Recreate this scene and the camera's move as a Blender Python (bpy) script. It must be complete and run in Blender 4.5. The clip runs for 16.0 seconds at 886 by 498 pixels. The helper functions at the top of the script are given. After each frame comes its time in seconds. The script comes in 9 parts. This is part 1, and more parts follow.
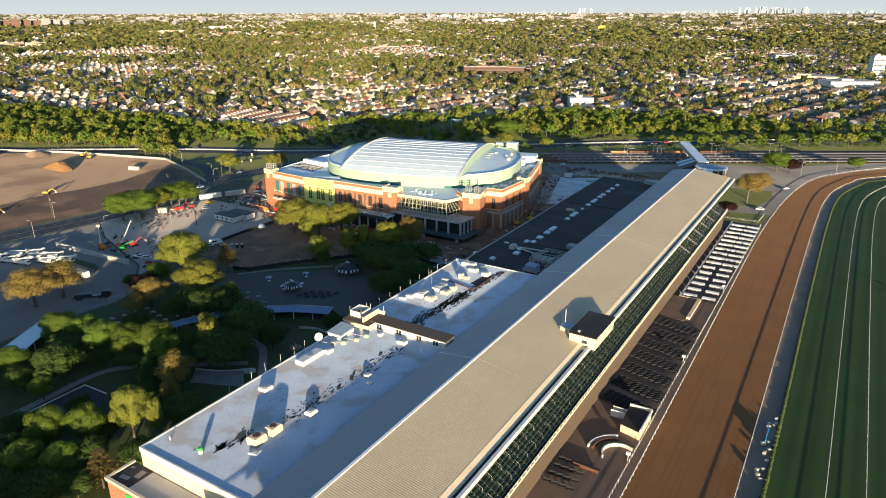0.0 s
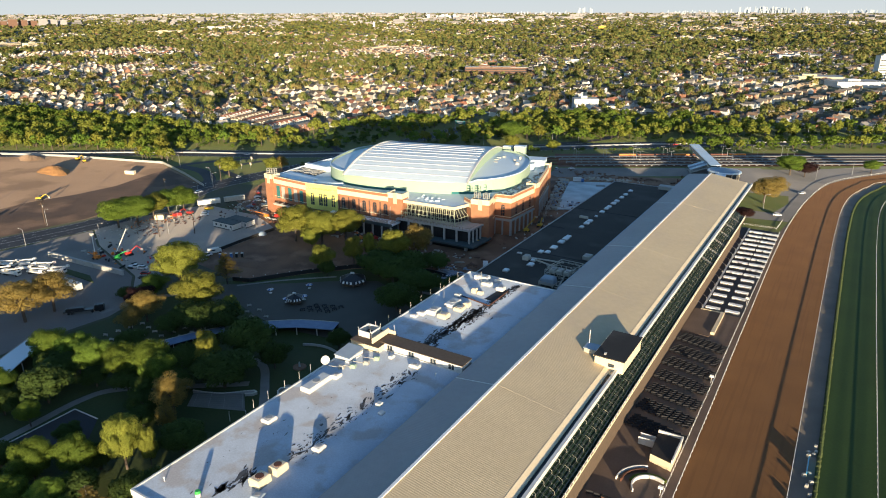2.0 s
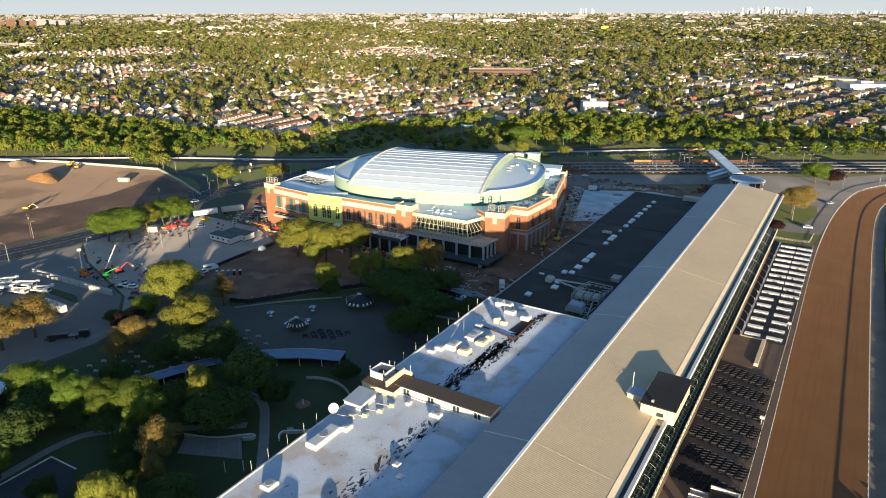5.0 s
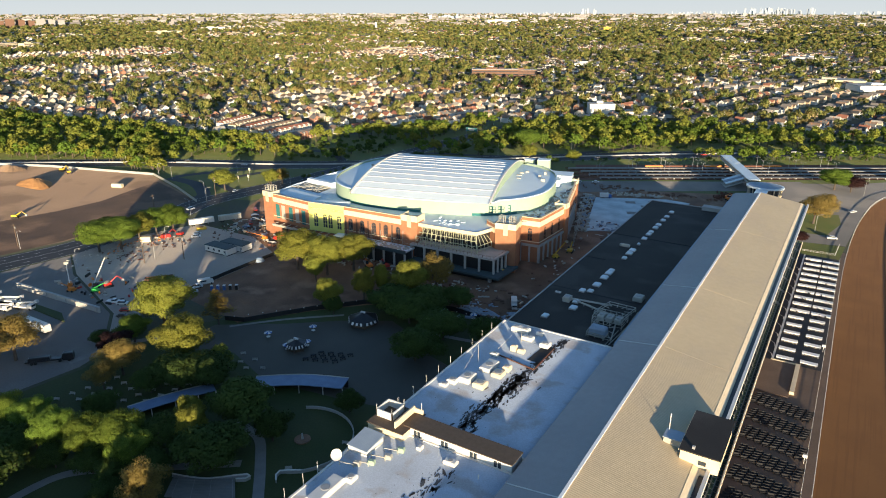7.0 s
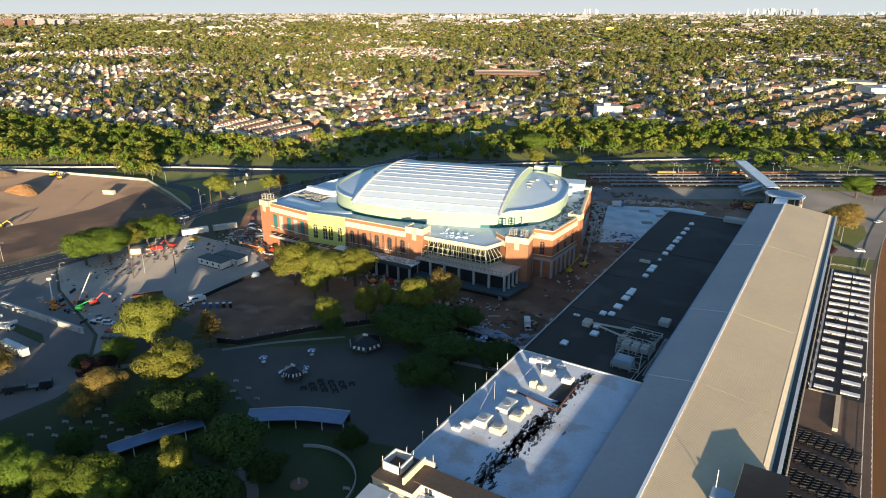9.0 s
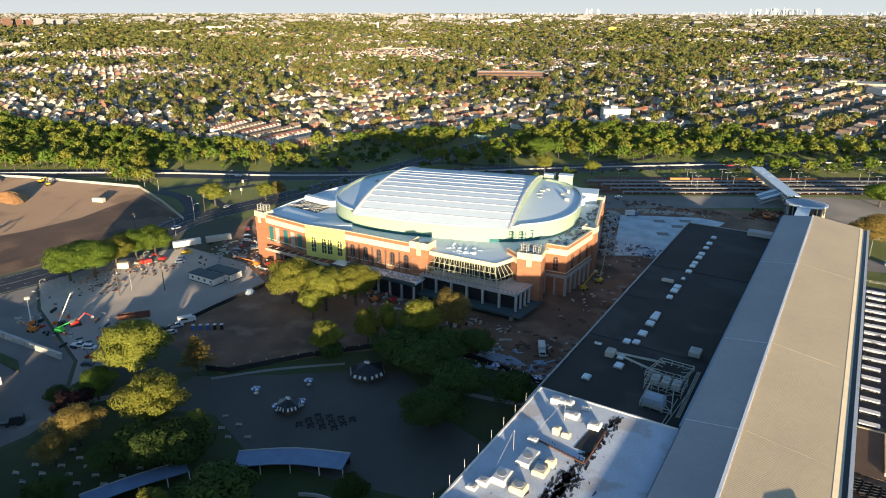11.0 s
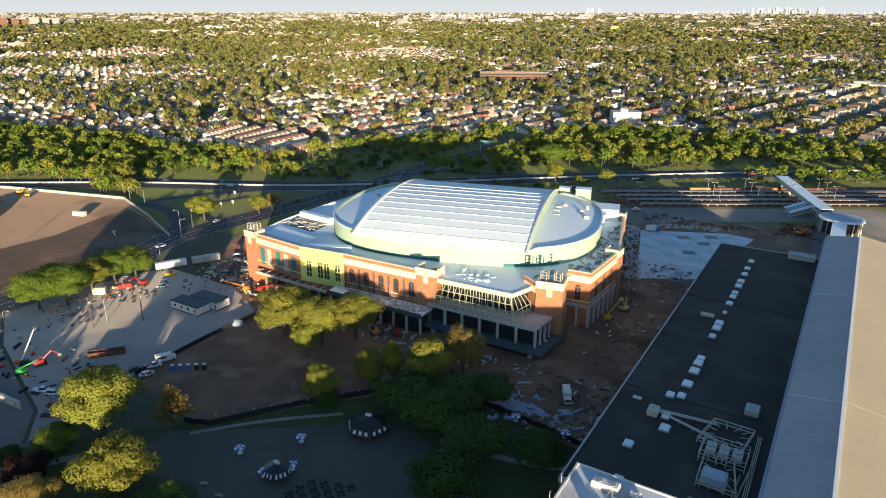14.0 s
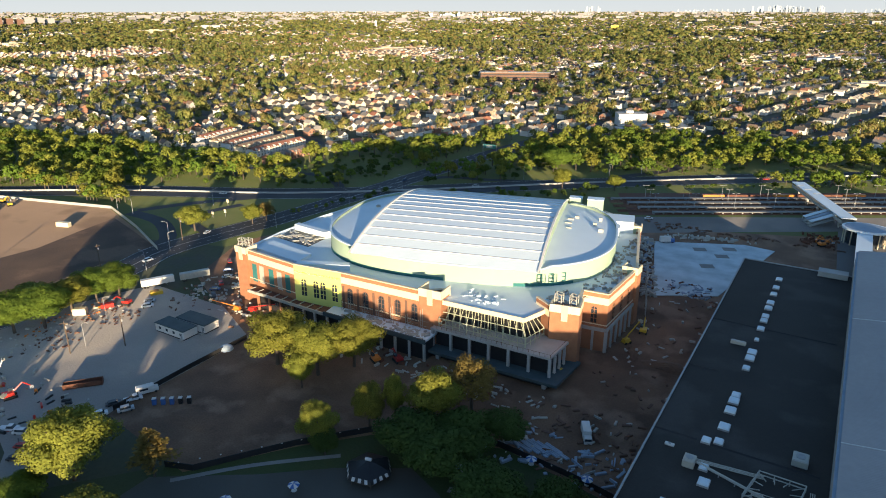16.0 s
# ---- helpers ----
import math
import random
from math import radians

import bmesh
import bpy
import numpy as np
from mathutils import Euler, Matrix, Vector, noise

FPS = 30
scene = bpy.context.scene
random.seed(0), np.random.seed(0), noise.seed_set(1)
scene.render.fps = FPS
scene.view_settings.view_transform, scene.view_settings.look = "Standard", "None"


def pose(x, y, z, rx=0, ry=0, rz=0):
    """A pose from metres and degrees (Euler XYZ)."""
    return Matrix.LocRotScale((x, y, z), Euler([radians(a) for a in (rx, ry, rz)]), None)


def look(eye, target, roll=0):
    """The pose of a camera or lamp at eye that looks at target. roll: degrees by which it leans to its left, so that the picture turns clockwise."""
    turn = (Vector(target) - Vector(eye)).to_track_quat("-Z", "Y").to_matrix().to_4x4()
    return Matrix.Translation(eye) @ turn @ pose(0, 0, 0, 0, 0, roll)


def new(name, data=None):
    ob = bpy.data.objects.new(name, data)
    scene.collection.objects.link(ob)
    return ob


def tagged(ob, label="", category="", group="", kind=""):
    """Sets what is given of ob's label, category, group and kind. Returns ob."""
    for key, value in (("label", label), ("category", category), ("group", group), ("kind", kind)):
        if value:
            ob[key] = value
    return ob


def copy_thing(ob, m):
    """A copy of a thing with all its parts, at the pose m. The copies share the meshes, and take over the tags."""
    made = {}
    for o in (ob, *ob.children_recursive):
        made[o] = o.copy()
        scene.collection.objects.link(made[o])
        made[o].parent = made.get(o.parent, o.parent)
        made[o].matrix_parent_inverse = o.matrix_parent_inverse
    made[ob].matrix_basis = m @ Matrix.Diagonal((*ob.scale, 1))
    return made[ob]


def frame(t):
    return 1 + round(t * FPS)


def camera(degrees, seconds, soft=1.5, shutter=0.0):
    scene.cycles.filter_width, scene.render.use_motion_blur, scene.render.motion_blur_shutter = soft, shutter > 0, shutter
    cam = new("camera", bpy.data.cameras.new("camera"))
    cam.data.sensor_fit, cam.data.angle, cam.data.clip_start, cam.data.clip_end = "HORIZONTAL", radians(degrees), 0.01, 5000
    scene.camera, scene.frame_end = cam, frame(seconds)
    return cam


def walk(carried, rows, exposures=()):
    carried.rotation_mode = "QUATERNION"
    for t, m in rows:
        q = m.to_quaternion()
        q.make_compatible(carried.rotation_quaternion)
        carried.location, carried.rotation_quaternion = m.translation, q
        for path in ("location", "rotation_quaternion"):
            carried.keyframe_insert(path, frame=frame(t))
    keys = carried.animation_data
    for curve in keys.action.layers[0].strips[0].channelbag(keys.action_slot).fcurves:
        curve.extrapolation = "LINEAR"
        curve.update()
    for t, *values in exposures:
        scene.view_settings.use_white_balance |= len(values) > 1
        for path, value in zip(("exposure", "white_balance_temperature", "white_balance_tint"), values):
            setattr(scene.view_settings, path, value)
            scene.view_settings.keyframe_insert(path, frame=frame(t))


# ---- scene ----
cam = camera(67.13, 16.0, soft=1.0)
# seconds, eye (metres), yaw to the left of +y, pitch up, roll
PATH = [
    (0.0, 0.03, 0.04, 120.01, 31.80, -19.91, -0.07),
    (0.5, -2.93, 2.49, 119.90, 31.77, -19.92, -0.09),
    (1.0, -5.88, 4.96, 119.79, 31.74, -19.91, -0.10),
    (1.5, -8.81, 7.46, 119.70, 31.71, -19.91, -0.11),
    (2.0, -11.74, 10.03, 119.61, 31.70, -19.91, -0.11),
    (2.5, -14.68, 12.68, 119.53, 31.68, -19.91, -0.11),
    (3.0, -17.64, 15.43, 119.46, 31.68, -19.90, -0.11),
    (3.5, -20.62, 18.27, 119.39, 31.67, -19.90, -0.10),
    (4.0, -23.63, 21.23, 119.33, 31.67, -19.89, -0.09),
    (4.5, -26.66, 24.30, 119.27, 31.68, -19.88, -0.08),
    (5.0, -29.73, 27.49, 119.21, 31.68, -19.88, -0.06),
    (5.5, -32.82, 30.79, 119.16, 31.69, -19.87, -0.04),
    (6.0, -35.95, 34.20, 119.11, 31.70, -19.87, -0.03),
    (6.5, -39.11, 37.72, 119.06, 31.71, -19.86, -0.01),
    (7.0, -42.30, 41.34, 119.01, 31.72, -19.86, 0.01),
    (7.5, -45.52, 45.06, 118.96, 31.74, -19.86, 0.03),
    (8.0, -48.76, 48.85, 118.92, 31.75, -19.86, 0.05),
    (8.5, -52.03, 52.72, 118.89, 31.76, -19.86, 0.06),
    (9.0, -55.31, 56.66, 118.85, 31.77, -19.86, 0.08),
    (9.5, -58.60, 60.64, 118.82, 31.78, -19.86, 0.09),
    (10.0, -61.90, 64.67, 118.80, 31.79, -19.86, 0.10),
    (10.5, -65.22, 68.73, 118.78, 31.80, -19.87, 0.11),
    (11.0, -68.53, 72.82, 118.77, 31.80, -19.87, 0.12),
    (11.5, -71.84, 76.91, 118.76, 31.81, -19.88, 0.13),
    (12.0, -75.15, 81.02, 118.76, 31.81, -19.89, 0.13),
    (12.5, -78.44, 85.12, 118.77, 31.80, -19.90, 0.12),
    (13.0, -81.73, 89.22, 118.79, 31.79, -19.91, 0.12),
    (13.5, -85.01, 93.31, 118.81, 31.78, -19.93, 0.11),
    (14.0, -88.27, 97.40, 118.85, 31.77, -19.94, 0.09),
    (14.5, -91.52, 101.47, 118.90, 31.75, -19.96, 0.07),
    (15.0, -94.75, 105.55, 118.95, 31.72, -19.98, 0.05),
    (15.5, -97.98, 109.63, 119.02, 31.69, -20.00, 0.02),
    (16.0, -101.19, 113.73, 119.10, 31.66, -20.02, -0.01),
]


def eye_pose(x, y, z, yaw, pitch, roll):
    return pose(x, y, z, 90 + pitch, 0, yaw) @ pose(0, 0, 0, 0, 0, roll)


walk(cam, [(t, eye_pose(*row)) for t, *row in PATH], exposures=[(0.0, 1.29, 6650, 13.0), (8.0, 1.33, 6700, 14.0), (16.0, 1.40, 6800, 15.0)])

# ---- daylight: a low morning sun behind the camera, clear sky ----
SUN_ELEV, SUN_TO = 5.45, 40.0  # degrees; the light travels towards 40 degrees left of +y
world = bpy.data.worlds.new("sky")
scene.world = world
world.use_nodes = True
wn, wl = world.node_tree.nodes, world.node_tree.links
wn.clear()
sky = wn.new("ShaderNodeTexSky")
sky.sky_type, sky.sun_disc = "NISHITA", False
sky.sun_elevation, sky.sun_rotation = radians(SUN_ELEV), radians(180 - SUN_TO)
sky.altitude, sky.air_density, sky.dust_density, sky.ozone_density = 20, 1.0, 0.4, 3.0
wbg, wout = wn.new("ShaderNodeBackground"), wn.new("ShaderNodeOutputWorld")
wbg.inputs["Strength"].default_value = 0.142
wl.new(sky.outputs[0], wbg.inputs[0])
wl.new(wbg.outputs[0], wout.inputs[0])

sun_data = bpy.data.lights.new("sun", "SUN")
sun_data.energy, sun_data.angle, sun_data.color = 4.7, radians(0.6), (1.0, 0.84, 0.58)
sun = new("sun", sun_data)
_a, _e = radians(SUN_TO), radians(SUN_ELEV)
sun.matrix_world = look((60, -80, 60), (60 - 100 * math.sin(_a), -80 + 100 * math.cos(_a), 60 - 100 * math.tan(_e)))

# ---- materials ----
def mat(name, c1, c2=None, scale=0.3, rough=0.85, metal=0.0, bump=0.0, bscale=4.0, grain=0.12, isl=0.0, obj=0.0, sharp=0.0,
        ground=False, stain=None, stain_scale=0.08, stain_amount=0.5, spec=0.3, wave=None, trans=0.0, hue=0.0, stretch=None):
    """Two-scale procedural surface: c1/c2 patches, fine grain, stains, bump; isl/obj vary single pieces."""
    m = bpy.data.materials.new(name)
    m.use_nodes = True
    n, l = m.node_tree.nodes, m.node_tree.links
    b = n["Principled BSDF"]
    b.inputs["Roughness"].default_value, b.inputs["Metallic"].default_value = rough, metal
    b.inputs["Specular IOR Level"].default_value = spec
    if ground:
        b.inputs["Diffuse Roughness"].default_value = 1.0
    c2 = c2 or tuple(v * 0.75 for v in c1)
    geo = n.new("ShaderNodeNewGeometry")

    def tex(sc, detail=4.0, along=None):
        t = n.new("ShaderNodeTexNoise")
        t.inputs["Scale"].default_value, t.inputs["Detail"].default_value = sc, detail
        where = geo.outputs["Position"]
        if along:
            k = n.new("ShaderNodeVectorMath")
            k.operation = "MULTIPLY"
            k.inputs[1].default_value = along
            l.new(where, k.inputs[0])
            where = k.outputs[0]
        l.new(where, t.inputs["Vector"])
        return t.outputs["Fac"]

    def ramp(sock, lo, hi):
        r = n.new("ShaderNodeMapRange")
        r.inputs[1].default_value, r.inputs[2].default_value = lo, hi
        l.new(sock, r.inputs[0])
        return r.outputs[0]

    def mix(f, a, bcol, mode="MIX"):
        x = n.new("ShaderNodeMix")
        x.data_type, x.blend_type = "RGBA", mode
        for s, v in ((x.inputs[0], f), (x.inputs[6], a), (x.inputs[7], bcol)):
            if hasattr(v, "links"):
                l.new(v, s)
            else:
                s.default_value = v if isinstance(v, float) else (*v, 1)
        return x.outputs[2]

    col = mix(ramp(tex(scale), 0.5 - 0.25 * (1 - sharp), 0.5 + 0.25 * (1 - sharp)), c1, c2)
    if stain:
        f = ramp(tex(stain_scale, 8.0, stretch), 0.52, 0.62)
        k = n.new("ShaderNodeMath")
        k.operation = "MULTIPLY"
        k.inputs[1].default_value = stain_amount
        l.new(f, k.inputs[0])
        col = mix(k.outputs[0], col, stain)
    vary = None
    if isl or obj or grain:
        hsv = n.new("ShaderNodeHueSaturation")
        terms = []
        if isl:
            terms.append((geo.outputs["Random Per Island"], isl))
        if obj:
            terms.append((n.new("ShaderNodeObjectInfo").outputs["Random"], obj))
        if grain:
            terms.append((tex(bscale * 1.7, 6.0), grain))
        total = None
        for s, amount in terms:
            r = n.new("ShaderNodeMapRange")
            r.inputs[3].default_value, r.inputs[4].default_value = -amount, amount
            l.new(s, r.inputs[0])
            if total is None:
                total = r.outputs[0]
            else:
                a = n.new("ShaderNodeMath")
                l.new(total, a.inputs[0])
                l.new(r.outputs[0], a.inputs[1])
                total = a.outputs[0]
        a = n.new("ShaderNodeMath")
        a.inputs[1].default_value = 1.0
        l.new(total, a.inputs[0])
        l.new(a.outputs[0], hsv.inputs["Value"])
        if hue:
            r = n.new("ShaderNodeMapRange")
            r.inputs[3].default_value, r.inputs[4].default_value = 0.5 - hue, 0.5 + hue
            src = n.new("ShaderNodeObjectInfo").outputs["Random"] if obj else tex(0.06, 2.0)
            l.new(src, r.inputs[0])
            l.new(r.outputs[0], hsv.inputs["Hue"])
        l.new(col, hsv.inputs["Color"])
        col = hsv.outputs[0]
    l.new(col, b.inputs["Base Color"])
    height = None
    if wave:
        sep = n.new("ShaderNodeSeparateXYZ")
        l.new(geo.outputs["Position"], sep.inputs[0])
        s1 = n.new("ShaderNodeMath")
        s1.operation = "MULTIPLY"
        s1.inputs[1].default_value = 2 * math.pi / wave
        l.new(sep.outputs[0], s1.inputs[0])
        s2 = n.new("ShaderNodeMath")
        s2.operation = "SINE"
        l.new(s1.outputs[0], s2.inputs[0])
        height = s2.outputs[0]
    elif bump:
        height = tex(bscale, 6.0)
    if height is not None and bump:
        bn = n.new("ShaderNodeBump")
        bn.inputs["Strength"].default_value, bn.inputs["Distance"].default_value = min(1.0, bump), 0.14 if ground else 0.1
        l.new(height, bn.inputs["Height"])
        l.new(bn.outputs[0], b.inputs["Normal"])
    if trans:
        tr, ms = n.new("ShaderNodeBsdfTranslucent"), n.new("ShaderNodeMixShader")
        l.new(col, tr.inputs[0])
        ms.inputs[0].default_value = trans
        l.new(b.outputs[0], ms.inputs[1])
        l.new(tr.outputs[0], ms.inputs[2])
        l.new(ms.outputs[0], n["Material Output"].inputs[0])
    return m


M_GROUND = mat("suburb_ground", (0.052, 0.068, 0.023), (0.08, 0.074, 0.055), scale=0.02, stain=(0.062, 0.06, 0.054), stain_scale=0.05, grain=0.3, bscale=0.4, bump=0.8, ground=True)
M_FARLAND = mat("far_land", (0.05, 0.07, 0.03), (0.10, 0.09, 0.06), scale=0.01, grain=0.3, bscale=0.1)
M_GRASS = mat("grass", (0.078, 0.104, 0.026), (0.115, 0.115, 0.04), scale=0.06, ground=True, grain=0.3, bscale=1.0, bump=0.9)
M_TURF = mat("turf", (0.034, 0.068, 0.011), (0.025, 0.05, 0.008), scale=0.05, grain=0.3, bscale=0.8, bump=0.3, wave=5.5)
M_DIRT = mat("track_dirt", (0.178, 0.086, 0.030), (0.145, 0.069, 0.024), scale=0.08, ground=True, grain=0.16, bscale=2.5, bump=0.2, stain=(0.135, 0.062, 0.022), stain_scale=0.9, stain_amount=0.6, stretch=(1, 0.025, 1))
M_LAWN = mat("paddock_grass", (0.036, 0.058, 0.016), (0.056, 0.067, 0.022), scale=0.08, ground=True, grain=0.3, bscale=1.0, bump=0.8)
M_SOIL = mat("bare_soil", (0.205, 0.115, 0.068), (0.105, 0.06, 0.038), scale=0.05, sharp=0.4, ground=True, grain=0.45, bscale=1.1, bump=0.7, stain=(0.31, 0.19, 0.125), stain_scale=0.06, stain_amount=0.55)
M_TOPSOIL = mat("dark_topsoil", (0.085, 0.056, 0.038), (0.05, 0.034, 0.025), scale=0.04, sharp=0.3, ground=True, grain=0.4, bscale=0.8, bump=0.7, stain=(0.15, 0.095, 0.062), stain_scale=0.035, stain_amount=0.7)
M_LOTDIRT = mat("graded_dirt", (0.275, 0.185, 0.12), (0.205, 0.136, 0.086), scale=0.02, ground=True, grain=0.35, bscale=0.9, bump=0.45, stain=(0.15, 0.098, 0.062), stain_scale=0.026, stain_amount=0.85)
M_PILE = mat("clay_pile", (0.38, 0.19, 0.07), (0.30, 0.15, 0.06), scale=0.2, grain=0.25, bscale=1, bump=0.6)
M_ASPHALT = mat("asphalt", (0.055, 0.055, 0.058), (0.04, 0.04, 0.043), scale=0.05, grain=0.2, bscale=2, bump=0.2)
M_LOT = mat("worn_asphalt", (0.34, 0.31, 0.275), (0.25, 0.225, 0.20), scale=0.03, ground=True, grain=0.28, bscale=1.2, bump=0.7, stain=(0.43, 0.36, 0.28), stain_scale=0.025, stain_amount=0.7)
# darker copy of worn_asphalt, toned down for tree shade over the truck yard
M_YARD = mat("shade_toned_asphalt", (0.175, 0.165, 0.155), (0.13, 0.122, 0.114), scale=0.03, ground=True, grain=0.28, bscale=1.2, bump=0.6, stain=(0.22, 0.20, 0.175), stain_scale=0.025, stain_amount=0.7)
M_PAVING = mat("paving", (0.09, 0.085, 0.07), (0.066, 0.062, 0.052), scale=0.05, grain=0.15, bscale=1.5, bump=0.2)
M_PATH = mat("concrete_path", (0.24, 0.23, 0.21), (0.18, 0.17, 0.16), scale=0.2, grain=0.15)
M_GRAVEL = mat("grey_gravel", (0.21, 0.175, 0.14), (0.15, 0.125, 0.10), scale=0.1, ground=True, grain=0.25, bscale=1.5, bump=0.3)
M_APRON = mat("apron_paving", (0.185, 0.125, 0.088), (0.14, 0.096, 0.067), scale=0.15, grain=0.2, bscale=1)
M_CONC = mat("concrete", (0.42, 0.41, 0.38), (0.33, 0.32, 0.30), scale=0.15, grain=0.15, bscale=1.5, bump=0.15)
M_SLAB = mat("fresh_slab", (0.50, 0.57, 0.59), (0.36, 0.42, 0.44), scale=0.12, sharp=0.4, grain=0.15)
M_WHITE = mat("white_paint", (0.66, 0.64, 0.60), (0.56, 0.54, 0.49), scale=0.4, grain=0.06, rough=0.6)
M_CLOTH = mat("white_cloth", (0.86, 0.85, 0.82), (0.80, 0.79, 0.76), scale=0.4, grain=0.04)
M_CREAM = mat("cream_paint", (0.72, 0.60, 0.41), (0.64, 0.52, 0.35), scale=0.4, grain=0.08, rough=0.7)
M_TAN = mat("tan_metal_roof", (0.53, 0.425, 0.27), (0.465, 0.37, 0.235), scale=0.05, rough=0.62, grain=0.10, bscale=0.35, stain=(0.46, 0.375, 0.265), stain_scale=0.05, stain_amount=0.35)
M_GREYROOF = mat("grey_metal_roof", (0.345, 0.31, 0.295), (0.29, 0.26, 0.25), scale=0.05, rough=0.55, grain=0.10, bscale=0.35)
# white coating, stained brown; the blue of sky-lit shade is in its base colour
M_FLATROOF = mat("sky_tinted_roof_coating", (0.50, 0.565, 0.635), (0.40, 0.445, 0.50), scale=0.12, ground=True, grain=0.25, bscale=1.8, bump=0.2, stain=(0.37, 0.33, 0.305), stain_scale=0.13, stain_amount=0.7)
M_DARKROOF = mat("dark_roofing", (0.040, 0.034, 0.029), (0.027, 0.023, 0.020), scale=0.06, grain=0.3, bscale=1.6, bump=0.3, stain=(0.068, 0.060, 0.054), stain_scale=0.05)
M_TAR = mat("tar_patch", (0.05, 0.05, 0.052), (0.13, 0.125, 0.12), scale=0.5, grain=0.3)
M_FELT = mat("roofing_felt", (0.025, 0.025, 0.026), (0.04, 0.038, 0.036), scale=0.5, grain=0.3)
M_RUST = mat("rusty_steel", (0.16, 0.06, 0.035), (0.09, 0.045, 0.03), scale=0.8, grain=0.3, bscale=3)
M_BRICK = mat("brick", (0.37, 0.168, 0.088), (0.30, 0.128, 0.068), scale=0.5, grain=0.22, bscale=3, bump=0.2)
M_BROWN = mat("brown_brick", (0.17, 0.095, 0.065), (0.12, 0.07, 0.05), scale=0.4, grain=0.2, bscale=3)
M_YELLOW = mat("yellow_sheathing", (0.72, 0.69, 0.19), (0.66, 0.63, 0.17), scale=0.3, grain=0.08)
M_GREENSH = mat("green_sheathing", (0.335, 0.43, 0.31), (0.305, 0.395, 0.285), scale=0.12, grain=0.06)
M_TEAL = mat("teal_membrane", (0.03, 0.16, 0.15), (0.025, 0.12, 0.12), scale=0.3, grain=0.1)
# white membrane, also tinted with the blue of sky-lit shade
M_MEMBRANE = mat("sky_tinted_membrane", (0.615, 0.705, 0.745), (0.56, 0.645, 0.685), scale=0.08, grain=0.06, rough=0.5)
M_SLATE = mat("slate_membrane", (0.07, 0.10, 0.105), (0.05, 0.075, 0.08), scale=0.3, grain=0.15)
M_FRAME = mat("pale_green_frame", (0.46, 0.47, 0.33), (0.40, 0.42, 0.30), scale=0.8, rough=0.5, grain=0.1)
M_STEEL = mat("pale_steel", (0.42, 0.40, 0.34), (0.34, 0.33, 0.29), scale=0.8, rough=0.5, grain=0.1)
# near-black paint; on solid blocks it also stands in for shade inside openings
M_DARK = mat("dark_paint_and_shade", (0.02, 0.02, 0.022), (0.03, 0.03, 0.03), rough=0.4, grain=0.1)
M_GLASS = mat("window_glass", (0.03, 0.04, 0.05), (0.04, 0.05, 0.06), rough=0.08, grain=0.0, spec=0.6)
M_SEAT = mat("green_seat", (0.014, 0.034, 0.022), (0.011, 0.026, 0.018), scale=2, grain=0.2, rough=0.5)
M_BENCH = mat("dark_bench", (0.022, 0.022, 0.024), (0.016, 0.016, 0.018), scale=2, grain=0.2)
M_RAIL = mat("white_rail", (0.72, 0.70, 0.64), (0.62, 0.60, 0.55), scale=1, grain=0.1)
M_POLE = mat("galvanised_pole", (0.33, 0.33, 0.32), (0.26, 0.26, 0.26), scale=1, grain=0.1, rough=0.5)
M_WOODPOLE = mat("wood_pole", (0.12, 0.085, 0.06), (0.09, 0.065, 0.045), scale=1, grain=0.2)
M_BLUEROOF = mat("bluish_shed_roof", (0.30, 0.36, 0.42), (0.24, 0.30, 0.36), scale=0.3, grain=0.15)
M_SHED = mat("blue_shed_roof", (0.17, 0.235, 0.34), (0.13, 0.18, 0.27), scale=0.3, grain=0.2)
M_BARK = mat("bark", (0.11, 0.085, 0.065), (0.07, 0.055, 0.045), scale=1, grain=0.3, bscale=4)
M_LEAF = mat("leaves", (0.128, 0.182, 0.028), (0.078, 0.124, 0.021), scale=0.25, grain=0.15, isl=0.25, obj=0.2, hue=0.012, trans=0.25, rough=0.8, spec=0.08)
M_LEAFY = mat("spring_leaves", (0.215, 0.215, 0.038), (0.135, 0.15, 0.027), scale=0.25, grain=0.15, isl=0.25, obj=0.15, hue=0.015, trans=0.22, rough=0.8, spec=0.08)
M_LEAFO = mat("copper_leaves", (0.275, 0.195, 0.058), (0.19, 0.145, 0.044), scale=0.25, grain=0.15, isl=0.2, obj=0.15, trans=0.3, rough=0.8, spec=0.08)
M_LEAFR = mat("purple_leaves", (0.042, 0.02, 0.018), (0.03, 0.016, 0.016), scale=0.25, grain=0.15, isl=0.2, trans=0.2, rough=0.8, spec=0.08)
M_LEAFD = mat("dark_leaves", (0.072, 0.108, 0.026), (0.045, 0.073, 0.019), scale=0.25, grain=0.15, isl=0.25, obj=0.2, trans=0.18, rough=0.8, spec=0.08)
M_FOREST = mat("far_foliage", (0.215, 0.205, 0.062), (0.078, 0.112, 0.034), scale=0.085, sharp=0.6, grain=0.15, bscale=0.5, isl=0.2, hue=0.02, trans=0.2, rough=0.8, spec=0.08, stain=(0.20, 0.135, 0.06), stain_scale=0.05, stain_amount=0.6)
M_REDV = mat("red_paint", (0.45, 0.03, 0.025), (0.38, 0.03, 0.02), rough=0.4)
M_ORANGE = mat("orange_paint", (0.65, 0.20, 0.03), (0.55, 0.17, 0.03), rough=0.45)
M_AMBER = mat("machine_yellow", (0.62, 0.40, 0.04), (0.52, 0.33, 0.04), rough=0.45)
M_BLUE = mat("blue_paint", (0.05, 0.14, 0.36), (0.05, 0.12, 0.3), rough=0.45)
M_SIGN = mat("sign_blue", (0.06, 0.32, 0.55), (0.05, 0.28, 0.5), rough=0.5)
